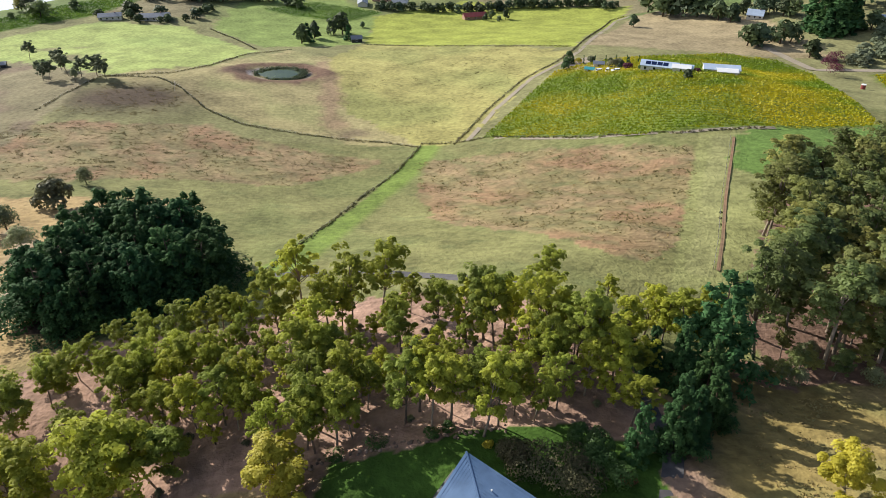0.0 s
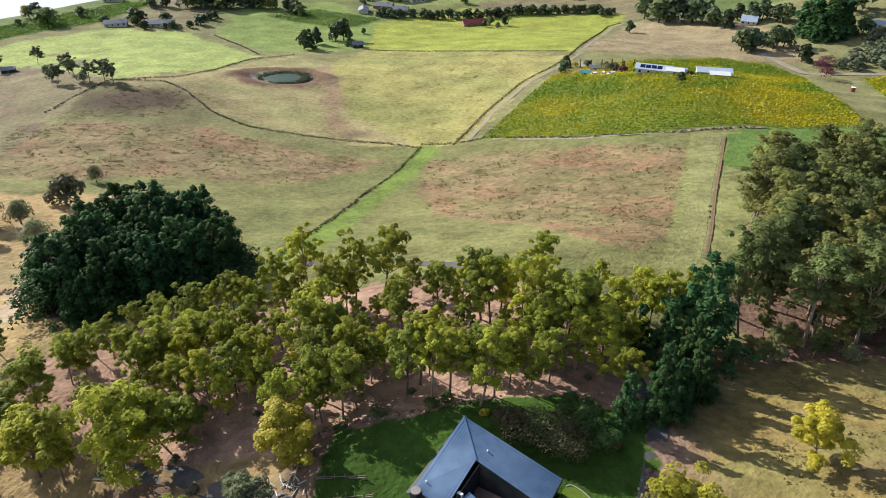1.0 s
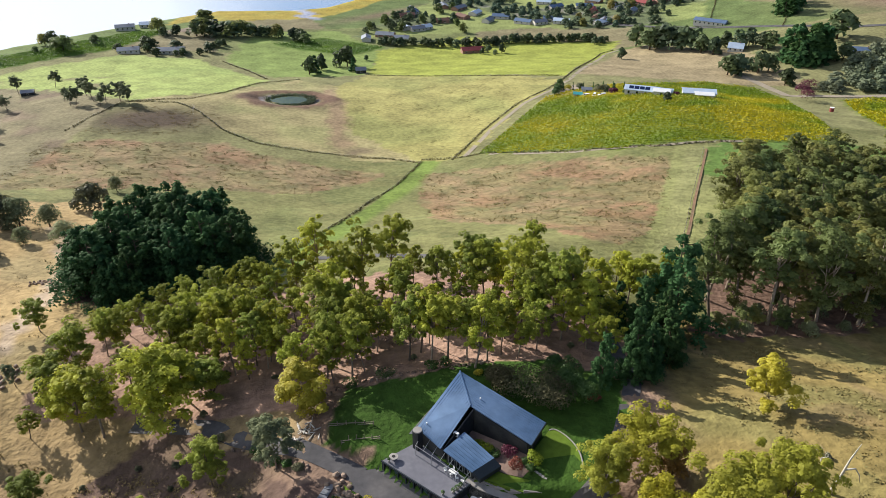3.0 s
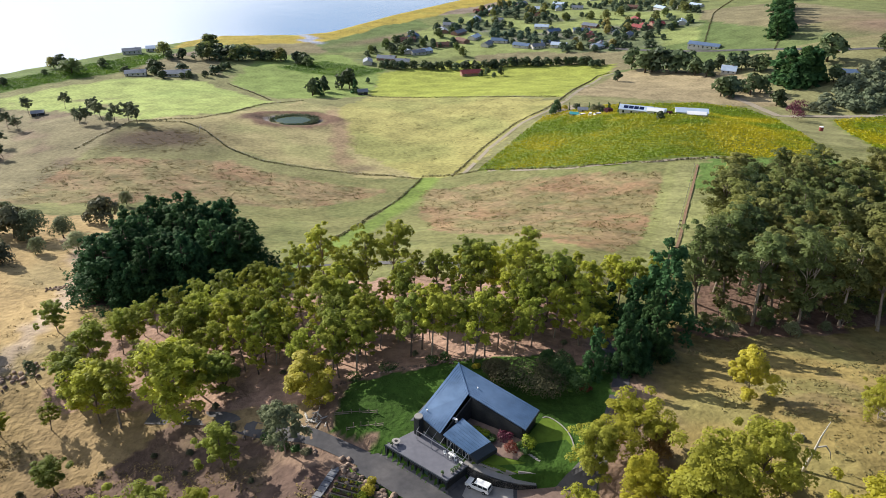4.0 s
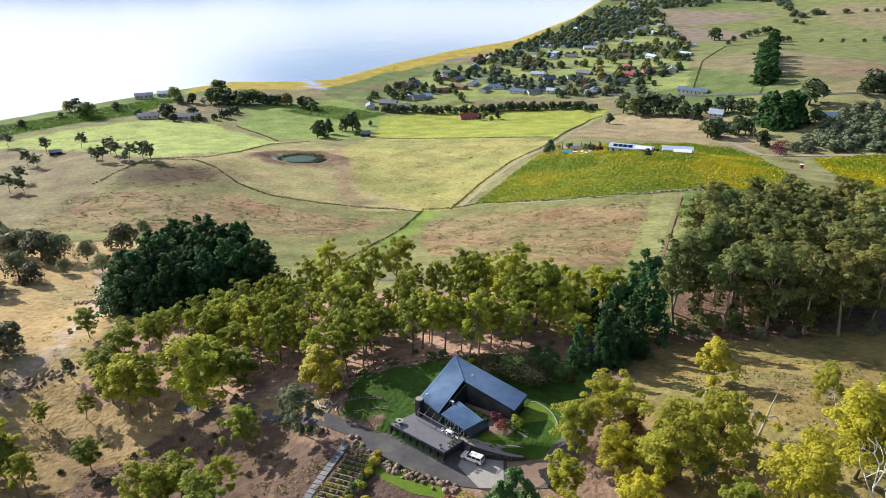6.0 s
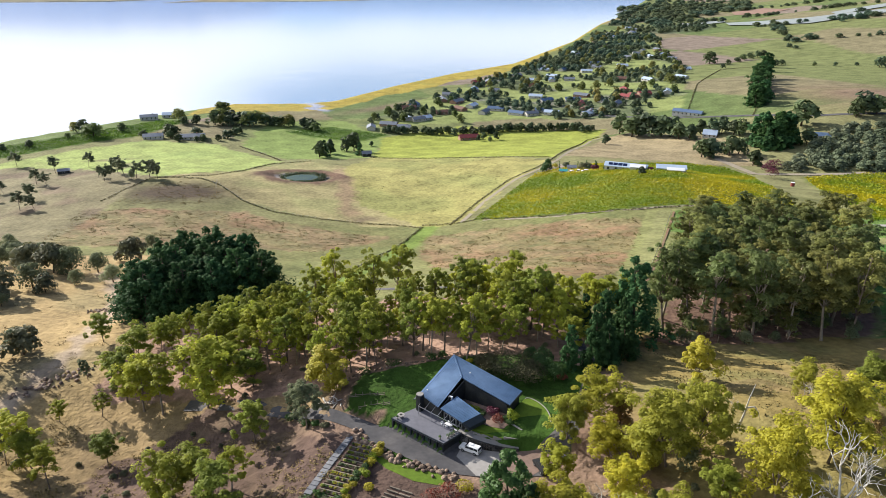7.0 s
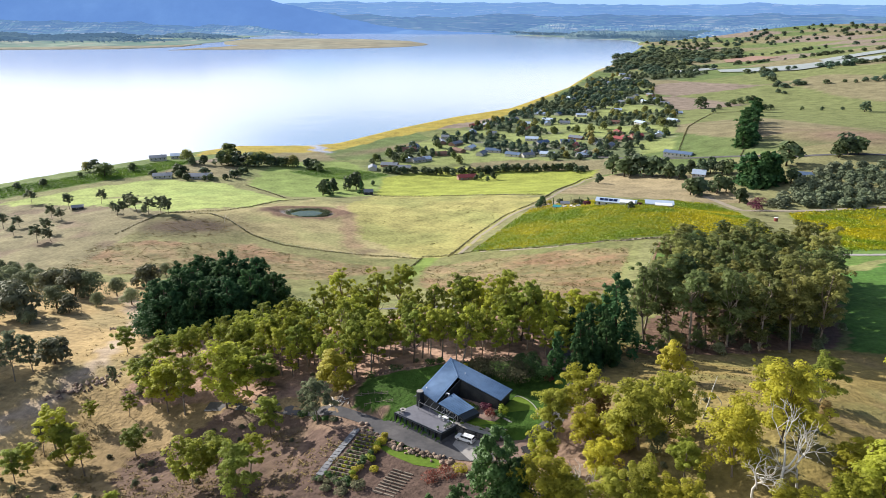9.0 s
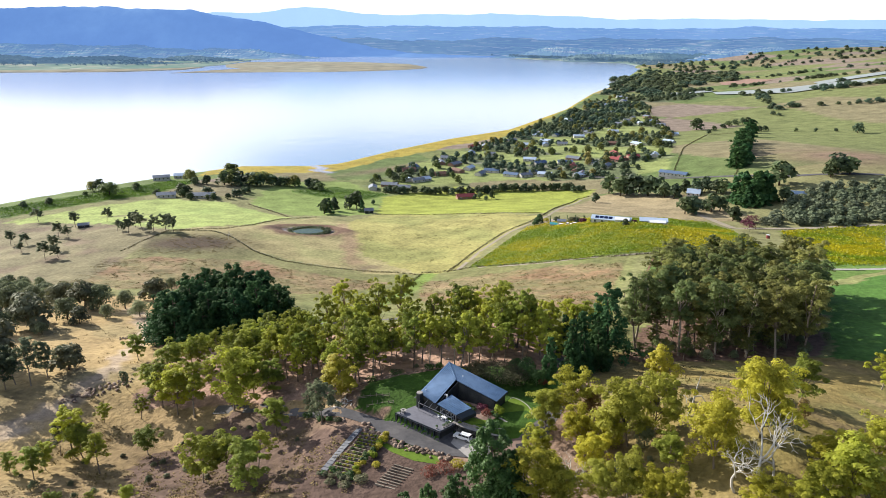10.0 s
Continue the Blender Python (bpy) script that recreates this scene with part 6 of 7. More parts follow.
def log(a, b, r, group, label="fallen bleached log in the grass"):
    t = thing("log", label, "log", group)
    part("stem", Shape().tube([a, lerp(a, b, 0.5), b], [r, r * 0.9, r * 0.6], 6).mesh("stem", BARK_DEAD if r < 0.25 else BARK_DARK), t)


for i in range(26):
    x, y, a, n = -27.5 + rng.normal() * 1.4, 77.5 + rng.normal() * 1.2, rng.random() * 3.1, 1.0 + rng.random()
    z = float(height(x, y)) + 0.15 + 0.5 * rng.random()
    log((x, y, z), (x + n * math.cos(a), y + n * math.sin(a), z + 0.2 * rng.normal()), 0.1 + 0.06 * rng.random(), "firewood heap by the drive", "cut firewood log in a heap beside the drive")
gate = thing("garden_fence", "weathered timber rail fence on the lawn terrace", "fence")
for (xa, ya), (xb, yb) in (((-22, 77.5), (-13, 76.5)), ((-19, 73.2), (-11.5, 72.6))):
    for zz in (0.35, 0.8):
        part("rail", Shape().beam((xa, ya, float(height(xa, ya)) + zz), (xb, yb, float(height(xb, yb)) + zz), 0.1, 0.14).mesh("rail", TIMBER), gate)
    for k in np.linspace(0, 1, 6):
        x, y = lerp((xa, ya), (xb, yb), k)
        part("post", Shape().box(x - .07, y - .07, float(height(x, y)) - .3, x + .07, y + .07, float(height(x, y)) + 1.0).mesh("post", TIMBER), gate)

# ---- fences, lanes and hedges of the pastures ----
RANK = material("rank_grass", (0.105, 0.105, 0.045), 0.9, vary=0.3, scale=1.0, shift=(0.135, 0.115, 0.05), spec=0.1)
GRAVEL = material("lane_gravel", (0.27, 0.23, 0.175), 0.95, vary=0.2, scale=0.8)
post_mesh = Shape().tube([(0, 0, -0.4), (0, 0, 1.25)], [0.09, 0.08], 6).mesh("post", TIMBER)


def fence(line, label, weeds=0.9, gap=4.0, tall=0.9):
    f = thing("wire_fence", label, "fence")
    pts = along(line, gap)
    for x, y, a in pts:
        part("post", post_mesh, f).matrix_basis = pose(x, y, float(height(x, y)), rng.normal() * 3, rng.normal() * 3, 0)
    wire = Shape()
    for (x0, y0, _), (x1, y1, _) in zip(pts, pts[1:]):
        for z in (0.45, 1.05):
            wire.beam((x0, y0, float(height(x0, y0)) + z), (x1, y1, float(height(x1, y1)) + z), 0.03, 0.03)
    part("wire", wire.mesh("wire", STEEL), f)
    tufts = [clump_leaves((x + rng.normal() * 0.3, y + rng.normal() * 0.3, float(height(x, y)) + 0.2), (0.75, 0.75, tall * (0.25 + 0.45 * rng.random())), 8, 0.36) for x, y, a in along(line, 1.1) if rng.random() < weeds]
    part("rank_grass", quads_mesh("rank_grass", np.concatenate(tufts), RANK, 3), f)["kind"] = "stuff"


for line in (FENCE_WEST, FENCE_DIAGONAL, FENCE_EAST, HEDGE_UPPER, HEDGE_POND, HEDGE_HILL):
    fence(line, "post and wire fence overgrown with dark rank grass")
fence(FENCE_NORTH, "post and wire fence beside a bare earth strip", 0.02, 5.0, tall=0.2)
tagged(new("track", draped([(x + 1.4, y) for x, y in FENCE_NORTH], 1.0, 0.3, 2.0).mesh("track", material("bare_earth", (0.26, 0.155, 0.09), 0.95, vary=0.35, scale=0.4, shift=(0.19, 0.13, 0.075)))), "bare reddish earth track along the fence", "track", kind="structure")
fence([(x - 4.0, y + 2.0) for x, y in LANE], "post and wire fence along the lane")
fence(HILL_FENCE, "hedged fence on the eastern hill", 1.0, 12, 2.0)
fence(HILL_FENCE_B, "hedged fence on the eastern hill", 1.0, 12, 2.0)
tagged(new("road", draped([(12, 331), *LANE[1:]], 2.8, 0.12, 4.0).mesh("road", GRAVEL)), "pale gravel farm lane between pastures", "lane", kind="structure")
tagged(new("road", draped(RIVER_ROAD, 6, 0.3, 6.0).mesh("road", ASPHALT)), "country road past the village", "road", kind="structure")
tagged(new("road", draped(TRACK_EAST, 6, 0.25, 5.0).mesh("road", GRAVEL)), "pale gravel track round the vineyard", "track", kind="structure")
tagged(new("road", draped([(300, 272), (233.5, 258), (205, 262), (170, 262)], 5, 0.2, 4.0).mesh("road", CONCRETE)), "pale road behind the eastern wood", "road", kind="structure")
tagged(new("track", draped([(140, 291), (100, 289), (64, 301), (24, 329)], 2.6, 0.08, 3.0).mesh("track", GRAVEL)), "worn vehicle track along the vineyard edge", "track", kind="structure")

# tussocks and rough patches in the pastures
TUSSOCK = material("dry_tussock", (0.285, 0.205, 0.09), 0.95, vary=0.35, scale=1.0, shift=(0.21, 0.165, 0.07), spec=0.1)
tuft, r2 = [], np.random.default_rng(51)
SLOPE_GRASS = [(-62, 26), (-14, 28), (-22, 60), (-34, 71), (-64, 62)]
for ring, count in ((DRY_MAIN, 1100), (DRY_WEST, 1000), ([(-205, 360), (-150, 360), (-130, 400), (-190, 415)], 700), (CLEAR_RIGHT, 500), ([(-110, 36), (-24, 36), (-30, 66), (-100, 84)], 1500), (SLOPE_GRASS, 800), ([(-160, 120), (-100, 80), (-105, 180), (-150, 215)], 300)):
    xs, ys = [p[0] for p in ring], [p[1] for p in ring]
    while count > 0:
        x, y = r2.uniform(min(xs), max(xs)), r2.uniform(min(ys), max(ys))
        count -= 1
        if inside(x, y, ring) and ripple(x, y, 11, 6) > r2.uniform(-0.8, 0.5):
            s = r2.uniform(0.3, 0.75)
            tuft.append(clump_leaves((x, y, float(height(x, y)) + 0.05), (s * 2.6, s * 1.6, s * 0.3), 8, s * 0.45))
tagged(new("tussock_grass", quads_mesh("tussock_grass", np.concatenate(tuft), TUSSOCK, 3)), "dry tussocks scattered over the rough pasture", "grass", kind="stuff")

tuft = []
for ring, count in ((DRY_MAIN, 2600), (DRY_WEST, 2200), (CLEAR_RIGHT, 700), ([(-60, 400), (-12, 332), (10, 332), (52, 424), (60, 500), (-60, 550)], 900)):
    xs, ys = [p[0] for p in ring], [p[1] for p in ring]
    for _ in range(count):
        x, y = r2.uniform(min(xs), max(xs)), r2.uniform(min(ys), max(ys))
        if inside(x, y, ring) and ripple(x, y, 9, 13) > r2.uniform(-0.6, 0.7):
            k = r2.uniform(0.35, 0.9)
            tuft.append(clump_leaves((x, y, float(height(x, y)) + 0.05), (k * 2.4, k * 1.3, k * 0.32), 6, k * 0.45))
ROUGH = material("rough_pasture_grass", (0.165, 0.15, 0.062), 0.95, vary=0.3, scale=1.0, shift=(0.205, 0.175, 0.075), spec=0.1)
tagged(new("rough_grass", quads_mesh("rough_grass", np.concatenate(tuft), ROUGH, 3)), "dark rough grass clumps in the pastures", "grass", kind="stuff")

# ---- vineyards ----
def vineyard(ring, way, gap, mat, label, leaves=3.2, size=0.62):
    v = thing("vineyard", label, "vineyard")
    d = np.array(way) / np.hypot(*way)
    nrm = np.array([-d[1], d[0]])
    pts = np.array(ring)
    lo, hi = (pts @ nrm).min(), (pts @ nrm).max()
    a0, a1 = (pts @ d).min(), (pts @ d).max()
    for q in np.arange(lo + gap * 0.5, hi, gap):
        k = np.arange(a0, a1, 1.0 / leaves)
        p = nrm * q + d * k[:, None] + rng.normal(size=(len(k), 2)) * np.array([0.12, 0.12])
        p = p[inside(p[:, 0], p[:, 1], ring)]
        if len(p) < 12:
            continue
        z = height(p[:, 0], p[:, 1]) + 0.5 + 0.9 * rng.random(len(p))
        n = len(p)
        c = np.column_stack([p, z])
        nv = np.column_stack([rng.normal(size=(n, 2)) * 0.45 - nrm * 0.35, 0.5 + 0.6 * rng.random(n)])
        nv /= np.linalg.norm(nv, axis=1)[:, None]
        t = np.cross(nv, rng.normal(size=(n, 3)))
        t /= np.linalg.norm(t, axis=1)[:, None]
        b = np.cross(nv, t)
        s = size * (0.6 + 0.7 * rng.random(n))[:, None]
        part("vine_hedge", quads_mesh("vine_hedge", np.stack([c - t * s, c - b * s * 0.8, c + t * s, c + b * s * 0.8], 1), mat), v)


vineyard(VINES_MAIN, (0.955, -0.30), 3.0, LEAF_VINE, "hillside vineyard turning yellow in close rows", 4.0, 0.52)
vineyard(VINES_EAST, (0.95, 0.25), 3.2, LEAF_VINE, "vineyard with yellow-green leaves behind the wood", 2.4, 0.7)
vineyard(VINES_WEST, (0.62, 0.78), 3.4, LEAF_VINE_GREEN, "narrow green vineyard along the river bank", 4.5, 0.6)
vineyard(VINES_MID, (0.95, -0.2), 3.4, LEAF_VINE_GREEN, "small dark green vineyard block", 4.0, 0.55)

# ---- houses, barns and sheds ----
BRICK = material("brick_wall", (0.28, 0.17, 0.13), 0.9, vary=0.2, scale=1)
CREAM = material("cream_wall", (0.55, 0.52, 0.46), 0.8, vary=0.1, scale=1)
TIN_GREY = material("grey_tin_roof", (0.20, 0.22, 0.26), 0.5, metal=0.2, vary=0.15, scale=0.5)
TIN_WHITE = material("white_tin_roof", (0.46, 0.55, 0.68), 0.45, metal=0.1, vary=0.08, scale=0.5)
TIN_RED = material("red_tin_roof", (0.26, 0.06, 0.06), 0.6, vary=0.2, scale=0.5)
TIN_BLUE = material("blue_tin_roof", (0.13, 0.19, 0.30), 0.5, metal=0.2, vary=0.15, scale=0.5)
TIN_BROWN = material("brown_tile_roof", (0.16, 0.085, 0.065), 0.8, vary=0.2, scale=0.8)
SOLAR = material("solar_glass", (0.012, 0.02, 0.06), 0.15, vary=0.1, scale=1, spec=0.6)


def gabled(name, label, category, w, d, h, rise, wall_mat, roof_mat, windows=3, chimney=True, solar=False, group=""):
    """A building of width w, depth d and eaves height h, its ridge along x."""
    b = thing(name, label, category, group)
    part("wall", Shape().box(-w / 2, -d / 2, -1.5, w / 2, d / 2, h).add([(-w / 2, -d / 2, h), (-w / 2, d / 2, h), (-w / 2, 0, h + rise - 0.1), (w / 2, -d / 2, h), (w / 2, d / 2, h), (w / 2, 0, h + rise - 0.1)], [(0, 2, 1), (3, 4, 5)]).mesh("wall", wall_mat), b)
    e = 0.5
    for sy in (-1, 1):
        dz = -rise * e / (d / 2)
        p = [(-w / 2 - e, sy * (d / 2 + e), h + dz), (w / 2 + e, sy * (d / 2 + e), h + dz), (w / 2 + e, 0, h + rise), (-w / 2 - e, 0, h + rise)]
        s = Shape().add(p + [(x, y, z + 0.18) for x, y, z in p], [(0, 1, 2, 3), (7, 6, 5, 4), (0, 4, 5, 1), (1, 5, 6, 2), (2, 6, 7, 3), (3, 7, 4, 0)])
        r = part("roof", s.mesh("roof", roof_mat), b)
        if solar and sy < 0:
            for i in range(4):
                k0, k1 = -w * 0.38 + i * w * 0.16, -w * 0.38 + i * w * 0.16 + w * 0.14
                q = [(k0, -d * 0.42, h + rise * 0.16 + 0.25), (k1, -d * 0.42, h + rise * 0.16 + 0.25), (k1, -d * 0.12, h + rise * 0.76 + 0.25), (k0, -d * 0.12, h + rise * 0.76 + 0.25)]
                part("solar_panel", Shape().add(q, [(0, 1, 2, 3)]).mesh("solar_panel", SOLAR), r)
    for i in range(windows):
        x = -w / 2 + w * (i + 0.5) / windows
        for sy in (-1, 1):
            wn_ = part("window", Shape().box(x - .75, sy * d / 2 - .06, h * 0.35, x + .75, sy * d / 2 + .06, h * 0.85).mesh("window", WHITE), b)
            part("pane", Shape().box(x - .65, sy * d / 2 - .08, h * 0.38, x + .65, sy * d / 2 + .08, h * 0.82).mesh("pane", GLASS), wn_)
    if chimney:
        part("chimney", Shape().box(w * 0.2, -.4, h, w * 0.2 + .8, .4, h + rise + 0.9).mesh("chimney", BRICK), b)
    return b


def put_at(ob, x, y, turn, sink=0.1):
    ob.matrix_basis = pose(x, y, float(height(x, y)) - sink, 0, 0, turn)


models = []
for i, (roof, wallm, word) in enumerate(((TIN_GREY, CREAM, "grey tin"), (TIN_WHITE, CREAM, "pale tin"), (TIN_BLUE, CREAM, "blue tin"), (TIN_RED, BRICK, "red tin"), (TIN_BROWN, BRICK, "brown tile"), (TIN_GREY, BRICK, "grey tin"))):
    models.append(gabled("village_house", "distant village house with %s gable roof" % word, "house", 15 + 2 * (i % 3), 9 + i % 2, 3.0, 2.2, wallm, roof, 3, group="houses of the village"))
r3 = np.random.default_rng(77)
spots = [(x, y, 0) for x, y in TOWN_HOUSES[:-3]] + [(p[0], p[1], 0) for p in scatter(TOWN, 42, 1, 61, 0.38)]
for x, y, _ in spots:
    m = models[(0, 1, 1, 2, 2, 0, 4, 5, 3, 0)[int(r3.integers(10))]]
    o = copy_thing(m, pose(x, y, float(height(x, y)) - 0.1, 0, 0, r3.uniform(-40, 40) + 90 * int(r3.integers(2))))
for m in models:
    for o in (*m.children_recursive, m):
        bpy.data.objects.remove(o)
put_at(gabled("shed", "long white shed with solar panels beside the vineyard", "shed", 19, 9, 3.6, 1.6, CREAM, TIN_WHITE, 4, False, True), 116.5, 389, -20)
put_at(gabled("shed", "long white tin shed beside the vineyard", "shed", 18, 9, 3.4, 1.4, CREAM, TIN_WHITE, 4, False), 148, 384, -12)
put_at(gabled("shed", "small white tin shed beside the vineyard", "shed", 6, 5, 3.0, 1.0, CREAM, TIN_WHITE, 1, False), 128.5, 380.5, -20)
put_at(gabled("shed", "small green tin shed among the farm trees", "shed", 6, 4, 2.6, 1.0, CREAM, TIN_GREY, 1, False), 92, 428, -10)
put_at(gabled("farmhouse", "long farmhouse with pale roof behind dark trees", "house", 24, 10, 3.4, 2.2, CREAM, TIN_GREY, 5), -241, 627, 8)
put_at(gabled("farmhouse", "low farmhouse with grey roof beside dark trees", "house", 18, 9, 3.2, 2.0, CREAM, TIN_GREY, 4), -276, 622, 15)
put_at(gabled("hut", "dark weathered timber hut by a tree clump", "hut", 8, 6, 3.4, 1.8, CLAD, TIN_GREY, 1, False), -67, 572, 10)
put_at(gabled("barn", "long barn with dull red tin roof", "barn", 20, 9, 3.2, 2.4, BRICK, TIN_RED, 3, False), 28, 668, 14)
put_at(gabled("river_house", "pale house on the river bank", "house", 18, 9, 4.0, 2.0, CREAM, TIN_GREY, 4), -318, 724, 20)
put_at(gabled("river_house", "pale house on the river bank", "house", 20, 9, 4.0, 2.0, CREAM, TIN_WHITE, 4), -300, 744, 15)
put_at(gabled("cottage", "white cottage with pyramid-like roof among trees", "house", 12, 10, 3.2, 3.4, CREAM, TIN_WHITE, 3), 248, 596, -25)
put_at(gabled("cottage", "blue-roofed house among scrub trees", "house", 18, 9, 3.2, 2.0, CREAM, TIN_BLUE, 4), 323, 540, -15)
put_at(gabled("hall", "long white hall with blue roof beside the road", "hall", 30, 10, 4.0, 2.0, CREAM, TIN_BLUE, 7, False), 259, 698, -35)
put_at(gabled("hut", "low dark shed on the grassy slope", "hut", 8, 6, 2.6, 1.2, CLAD, TIN_GREY, 1, False), -288, 470, 20)
tank = thing("water_tank", "small red tank beside the vineyard track", "tank", at=pose(236, 400, float(height(236, 400))))
part("drum", disc(1.3, -.3, 2.6, 16).mesh("drum", TIN_RED), tank)
part("lid", disc(1.35, 2.6, 2.75, 16).mesh("lid", WHITE), tank)
for x, y in ((80, 447), (86, 444), (92, 441), (98, 438), (104, 436), (110, 433), (116, 431)):
    plant(far_tall[:1], [(x, y, 5.0)], "cypress row by the vineyard", wide=(0.5, 0.6))

paved("yard", [(74, 436), (84, 420), (97, 408), (103, 415), (98, 436), (93, 462), (84, 462)], GRAVEL, "gravel farmyard between shrubs and sheds", 0.15, 6)
paved("yard", [(152, 384), (168, 392), (170, 400), (156, 396)], CONCRETE, "pale concrete yard beside the shed", 0.15, 6)
put_at(gabled("shed", "small teal tin shed in the farmyard", "shed", 5, 3, 2.3, 0.8, CREAM, material("teal_tin", (0.05, 0.30, 0.32), 0.5, vary=0.1, scale=1), 1, False), 84.3, 415, -20)
put_at(gabled("shed", "white lean-to beside the long shed", "shed", 9, 6, 3.0, 1.0, CREAM, WHITE, 1, False), 125.5, 380, -20)
put_at(gabled("shed", "white lean-to beside the long shed", "shed", 10, 6, 2.6, 0.8, CREAM, WHITE, 1, False), 149, 377.5, -12)
for x, y, turn in ((88.2, 410.3, 20), (92.5, 405.8, 70), (96.2, 401.5, 10)):
    car(x, y, turn, WHITE, "white car parked in the farmyard", z=float(height(x, y)) + 0.1)
for x, y, r, h, m in ((72.7, 430, 2.6, 5, LEAF_DEEP), (74.5, 438, 2.4, 5, LEAF_DEEP), (76.5, 446, 2.4, 5.5, LEAF_DEEP), (80, 461, 2.2, 5, LEAF_DEEP), (83, 445, 2.6, 3.4, LEAF_GOLD), (91, 447, 2.4, 4, LEAF_SCRUB),
                      (96.8, 416, 3, 5, LEAF_SCRUB), (101.5, 420, 3.2, 5, LEAF_SCRUB), (103.4, 404, 2.6, 4, LEAF_PLUM), (109, 396, 2, 2.5, LEAF_DEEP), (127, 384, 2, 3.5, LEAF_RUST), (133, 377, 1.6, 2.5, LEAF_PLUM),
                      (239.6, 440, 5.5, 8, LEAF_PLUM), (255, 470, 6, 8, LEAF_PLUM), (245, 460, 5, 7, LEAF_PLUM)):
    bush(x, y, r, h, m, "garden shrub round the vineyard sheds", 150, 0.45)
ob = dead_tree("bare_tree", 7, "small leafless tree on the pasture fence")
ob.matrix_basis = pose(-150.7, 399.5, float(height(-150.7, 399.5)), 0, 0, 60)
# tunnels and ploughed land on the far slope
NETTING = material("crop_netting", (0.27, 0.30, 0.30), 0.8, vary=0.15, scale=0.08)
for ring in (TUNNELS_A, TUNNELS_B, TUNNELS_C):
    paved("crop_cover", ring, NETTING, "pale netting spread over orchard rows", 2.0, 40, "structure", "netting")
paved("ploughed_field", RED_HILL, material("ploughed_earth", (0.26, 0.16, 0.12), 0.95, vary=0.2, scale=0.05), "bare reddish ploughed field", 1.0, 40, "structure", "field")

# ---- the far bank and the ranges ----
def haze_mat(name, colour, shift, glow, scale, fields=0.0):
    """Distant land whose bluish glow stands in for kilometres of bright air; fields: the share of it that is cleared.
    """
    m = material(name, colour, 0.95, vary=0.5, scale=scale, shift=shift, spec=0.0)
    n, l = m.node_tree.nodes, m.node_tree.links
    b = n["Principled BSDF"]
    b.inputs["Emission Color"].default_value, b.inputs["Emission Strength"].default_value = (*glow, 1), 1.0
    if fields:
        geo, mp, cell, ramp, mix = n.new("ShaderNodeNewGeometry"), n.new("ShaderNodeMapping"), n.new("ShaderNodeTexVoronoi"), n.new("ShaderNodeValToRGB"), n.new("ShaderNodeMixRGB")
        wob, add = n.new("ShaderNodeTexNoise"), n.new("ShaderNodeVectorMath")
        mp.inputs["Scale"].default_value = (0.0032, 0.002, 0.055)
        wob.inputs["Scale"].default_value, wob.inputs["Detail"].default_value = 1.2, 3.0
        sep = n.new("ShaderNodeSeparateColor")
        l.new(geo.outputs["Position"], mp.inputs["Vector"])
        l.new(mp.outputs["Vector"], wob.inputs["Vector"])
        l.new(mp.outputs["Vector"], add.inputs[0])
        l.new(wob.outputs["Color"], add.inputs[1])
        l.new(add.outputs["Vector"], cell.inputs["Vector"])
        l.new(cell.outputs["Color"], sep.inputs["Color"])
        r = ramp.color_ramp
        r.interpolation = "CONSTANT"
        r.elements[0].color, r.elements[1].position, r.elements[1].color = (0, 0, 0, 0), 1 - fields, (0.09, 0.15, 0.08, 0.6)
        for k, c in ((0.6, (0.24, 0.22, 0.14, 0.6)), (0.88, (0.34, 0.30, 0.22, 0.7))):
            r.elements.new(1 - fields * (1 - k)).color = c
        l.new(sep.outputs["Red"], ramp.inputs["Fac"])
        l.new(ramp.outputs["Alpha"], mix.inputs["Fac"])
        l.new(b.inputs["Base Color"].links[0].from_socket, mix.inputs["Color1"])
        l.new(ramp.outputs["Color"], mix.inputs["Color2"])
        l.new(mix.outputs["Color"], b.inputs["Base Color"])
    return m


# the third colour of each is its haze, put in as emission
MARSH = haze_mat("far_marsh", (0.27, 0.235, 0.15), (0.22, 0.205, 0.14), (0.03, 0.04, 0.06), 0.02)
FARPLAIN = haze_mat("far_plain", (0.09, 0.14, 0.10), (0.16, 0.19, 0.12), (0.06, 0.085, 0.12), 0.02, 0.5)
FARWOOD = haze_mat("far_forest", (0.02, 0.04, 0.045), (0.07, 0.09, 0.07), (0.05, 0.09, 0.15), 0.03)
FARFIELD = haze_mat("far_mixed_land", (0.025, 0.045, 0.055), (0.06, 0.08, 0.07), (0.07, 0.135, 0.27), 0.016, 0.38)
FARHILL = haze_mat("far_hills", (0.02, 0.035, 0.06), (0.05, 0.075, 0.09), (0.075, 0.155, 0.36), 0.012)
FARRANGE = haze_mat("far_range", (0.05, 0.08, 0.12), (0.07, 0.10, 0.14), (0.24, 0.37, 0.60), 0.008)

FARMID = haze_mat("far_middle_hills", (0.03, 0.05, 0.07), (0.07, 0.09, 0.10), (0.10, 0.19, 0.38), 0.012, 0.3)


def flat(name, ring, z, mat, label):
    return tagged(new(name, Shape().prism(ring, z - 2, z).mesh(name, mat)), label, "far bank", kind="structure")


def wave(x, size, seed):
    return float(ripple(x, seed * 37.0, size, seed))


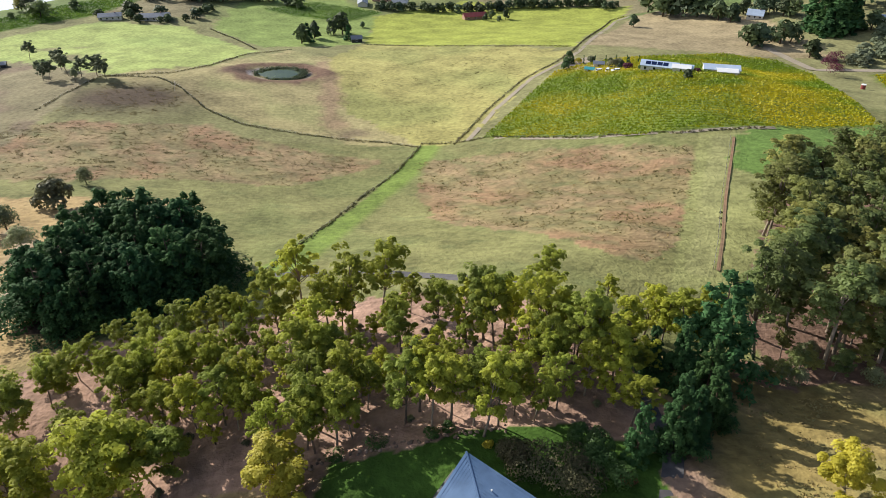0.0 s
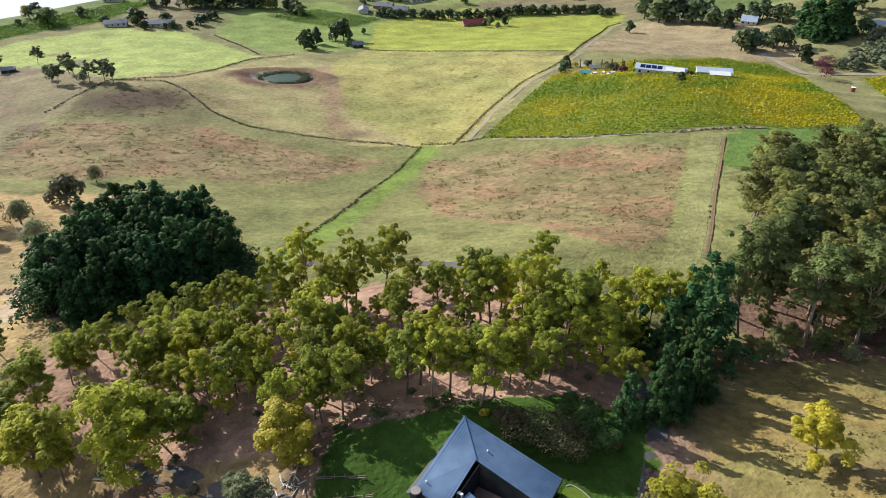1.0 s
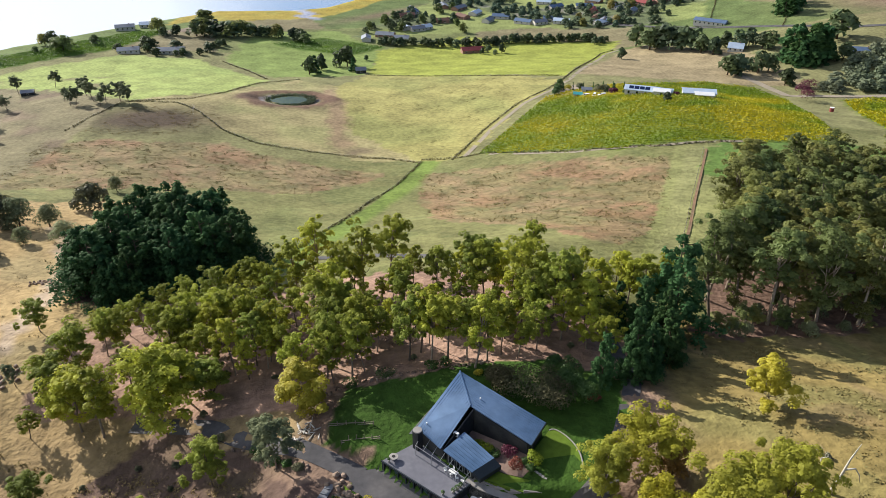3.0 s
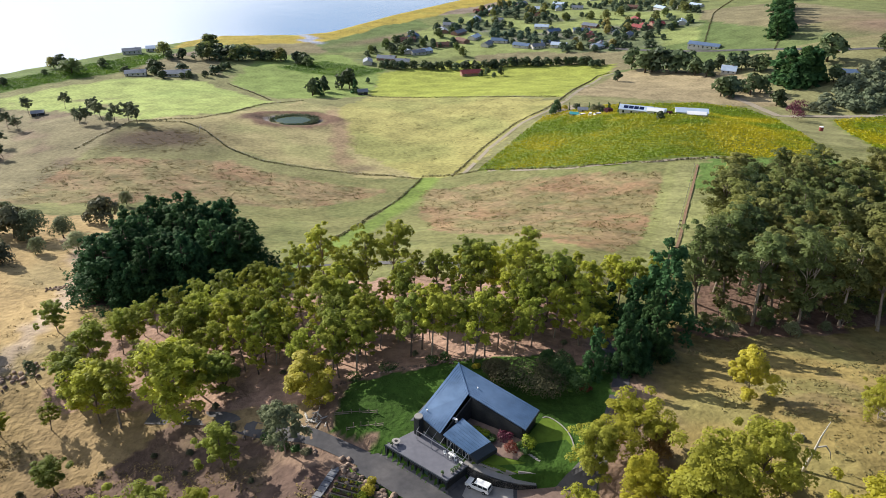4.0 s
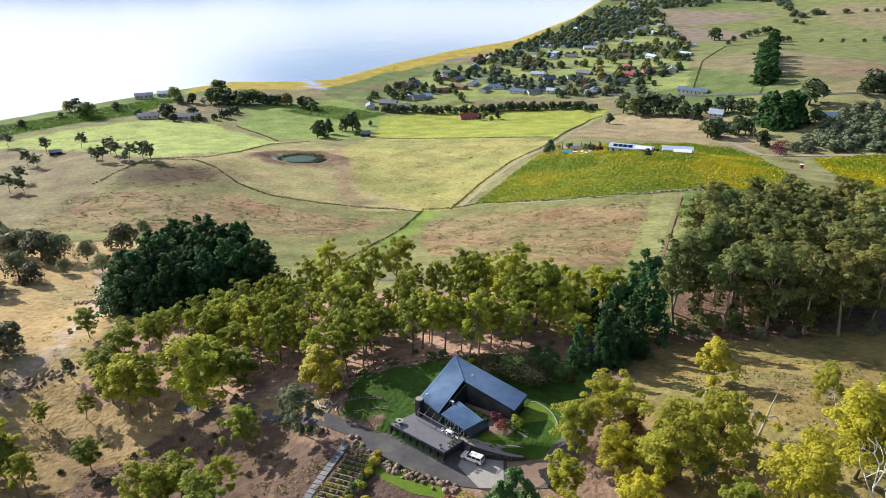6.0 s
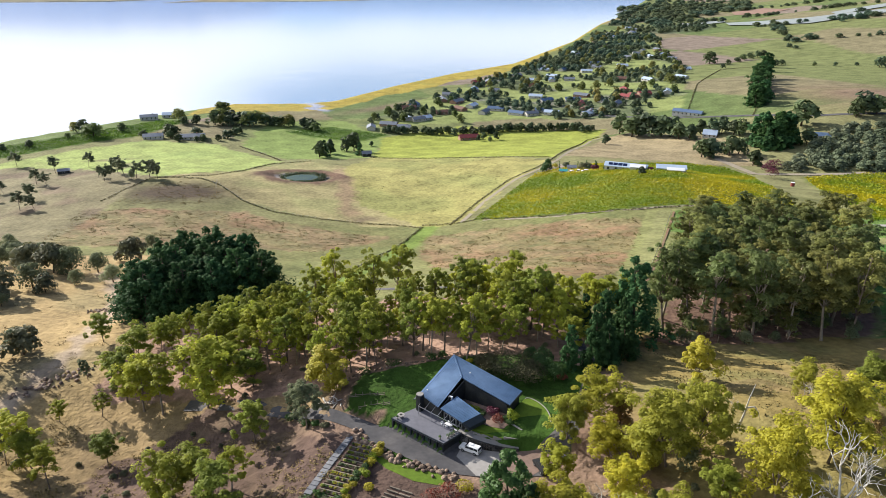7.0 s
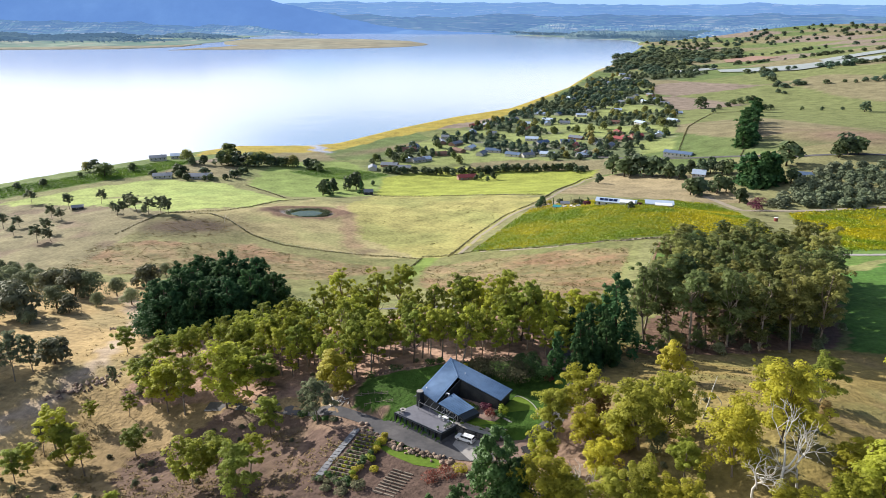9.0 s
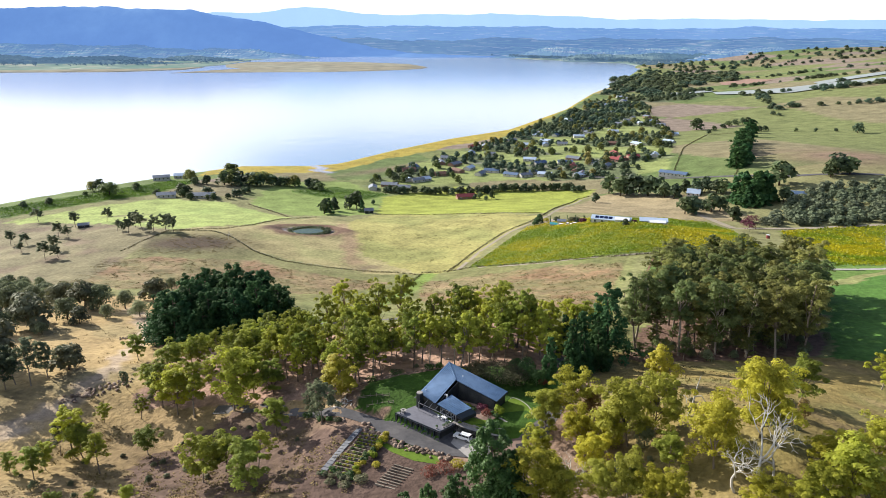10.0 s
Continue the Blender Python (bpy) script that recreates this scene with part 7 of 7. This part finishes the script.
def ridge(name, y0, y1, x0, x1, crest, mat, label, base=WATER + 0.5, steps=420, rough=5.0):
    """A range of hills between x0 and x1 whose crest height follows crest(x), with an uneven tree line, running out at both ends."""
    v, f = [], []
    ys = np.linspace(0, 1, 9)
    for i in range(steps + 1):
        k = i / steps
        x = x0 + (x1 - x0) * k
        c = base + (crest(x) - base) * float(smooth(min(k, 1 - k), 0.0, 0.12))
        for q in ys:
            z = base + (c - base) * math.sin(q * math.pi / 2) ** 1.2
            lump = (c - base) * 0.012 * rough * float(ripple(x, q * 900 + y0, 90, 3)) + rough * (rng.random() - 0.5 + 0.6 * float(ripple(x, q * 400, 23, 5)))
            v.append((x + 20 * wave(q * 300 + x, 60, 2), y0 + (y1 - y0) * q + 45 * wave(x, 170, 5) * (1 - q), z + (lump * math.sin(min(1, q * 1.4) * math.pi / 2) if q > 0 else 0)))
    n = len(ys)
    for i in range(steps):
        f += [(i * n + k, (i + 1) * n + k, (i + 1) * n + k + 1, i * n + k + 1) for k in range(n - 1)]
    tagged(new(name, mesh_of(name, v, f, mat, rough < 4)), label, "backdrop", kind="structure")


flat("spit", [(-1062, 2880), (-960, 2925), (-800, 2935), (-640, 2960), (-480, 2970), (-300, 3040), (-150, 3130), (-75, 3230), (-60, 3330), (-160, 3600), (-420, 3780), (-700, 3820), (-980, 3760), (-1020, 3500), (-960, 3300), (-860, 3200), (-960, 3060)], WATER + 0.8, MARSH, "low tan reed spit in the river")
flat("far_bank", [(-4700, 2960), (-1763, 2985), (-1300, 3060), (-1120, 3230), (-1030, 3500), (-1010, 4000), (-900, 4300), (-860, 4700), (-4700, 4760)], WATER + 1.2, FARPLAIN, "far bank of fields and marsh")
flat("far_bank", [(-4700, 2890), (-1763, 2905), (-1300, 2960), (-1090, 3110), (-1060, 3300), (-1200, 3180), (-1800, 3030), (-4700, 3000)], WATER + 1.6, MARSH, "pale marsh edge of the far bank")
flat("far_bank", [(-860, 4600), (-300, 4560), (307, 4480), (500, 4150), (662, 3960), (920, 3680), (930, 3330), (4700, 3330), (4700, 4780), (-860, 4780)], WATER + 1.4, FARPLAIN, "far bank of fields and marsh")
FOREST = "dark wooded rise on the far bank"
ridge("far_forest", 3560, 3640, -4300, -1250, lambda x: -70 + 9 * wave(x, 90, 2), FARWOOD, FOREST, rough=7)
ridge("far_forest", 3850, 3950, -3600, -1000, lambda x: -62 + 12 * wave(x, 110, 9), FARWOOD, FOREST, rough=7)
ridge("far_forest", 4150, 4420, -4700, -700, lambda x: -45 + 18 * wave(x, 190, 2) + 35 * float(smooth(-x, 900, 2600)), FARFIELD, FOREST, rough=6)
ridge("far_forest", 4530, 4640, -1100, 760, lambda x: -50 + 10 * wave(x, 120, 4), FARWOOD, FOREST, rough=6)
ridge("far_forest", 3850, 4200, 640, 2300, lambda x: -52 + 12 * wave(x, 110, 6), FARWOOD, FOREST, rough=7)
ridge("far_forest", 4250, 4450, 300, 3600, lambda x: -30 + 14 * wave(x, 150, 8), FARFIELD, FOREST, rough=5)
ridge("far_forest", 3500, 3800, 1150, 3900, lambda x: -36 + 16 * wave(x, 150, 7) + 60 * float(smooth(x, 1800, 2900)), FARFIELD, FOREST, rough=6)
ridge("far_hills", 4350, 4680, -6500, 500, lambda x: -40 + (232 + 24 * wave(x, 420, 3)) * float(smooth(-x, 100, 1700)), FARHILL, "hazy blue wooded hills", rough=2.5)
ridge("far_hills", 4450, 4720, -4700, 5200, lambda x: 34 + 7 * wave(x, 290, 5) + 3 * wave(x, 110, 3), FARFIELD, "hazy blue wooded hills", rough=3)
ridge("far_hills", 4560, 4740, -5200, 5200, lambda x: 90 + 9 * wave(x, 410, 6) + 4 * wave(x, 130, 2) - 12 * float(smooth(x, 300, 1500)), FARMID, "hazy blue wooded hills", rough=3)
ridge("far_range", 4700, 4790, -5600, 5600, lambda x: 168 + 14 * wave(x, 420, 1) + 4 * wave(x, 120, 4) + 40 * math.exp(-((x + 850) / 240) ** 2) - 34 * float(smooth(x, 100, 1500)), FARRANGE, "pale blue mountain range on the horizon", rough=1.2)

# leaves with distance haze put in as a faint bluish glow
FAR_LEAF = haze_mat("hazed_bank_leaves", (0.025, 0.04, 0.035), (0.05, 0.065, 0.05), (0.03, 0.06, 0.11), 0.05)


def far_wood(name, ring, gap, tall, seed, keep, z):
    """Trees along the far bank, too far off to count."""
    out, c = [], np.concatenate([clump_leaves((0, 0, 0.5), (0.55, 0.55, 0.45), 16, 0.2, fine=1.0), clump_leaves((0.2, 0.1, 0.75), (0.35, 0.35, 0.25), 9, 0.18, fine=1.0)])
    for x, y, h in scatter(ring, gap, tall, seed, keep):
        if float(ripple(x, y, 120, seed)) > -0.15:
            out.append(c * np.array([h * 1.3, h * 1.3, h]) + np.array([x, y, z]))
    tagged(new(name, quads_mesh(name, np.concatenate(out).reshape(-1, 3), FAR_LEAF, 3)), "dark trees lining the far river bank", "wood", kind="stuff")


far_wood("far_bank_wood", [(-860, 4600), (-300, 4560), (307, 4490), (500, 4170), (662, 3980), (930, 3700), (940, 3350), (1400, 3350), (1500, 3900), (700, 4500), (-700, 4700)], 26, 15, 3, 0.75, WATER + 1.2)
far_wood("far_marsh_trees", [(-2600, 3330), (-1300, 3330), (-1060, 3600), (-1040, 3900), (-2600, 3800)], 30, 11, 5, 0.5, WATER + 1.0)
# the first trees of each kind served as models for the rest
for ob in SOURCES:
    for o in (*ob.children_recursive, ob):
        bpy.data.objects.remove(o)
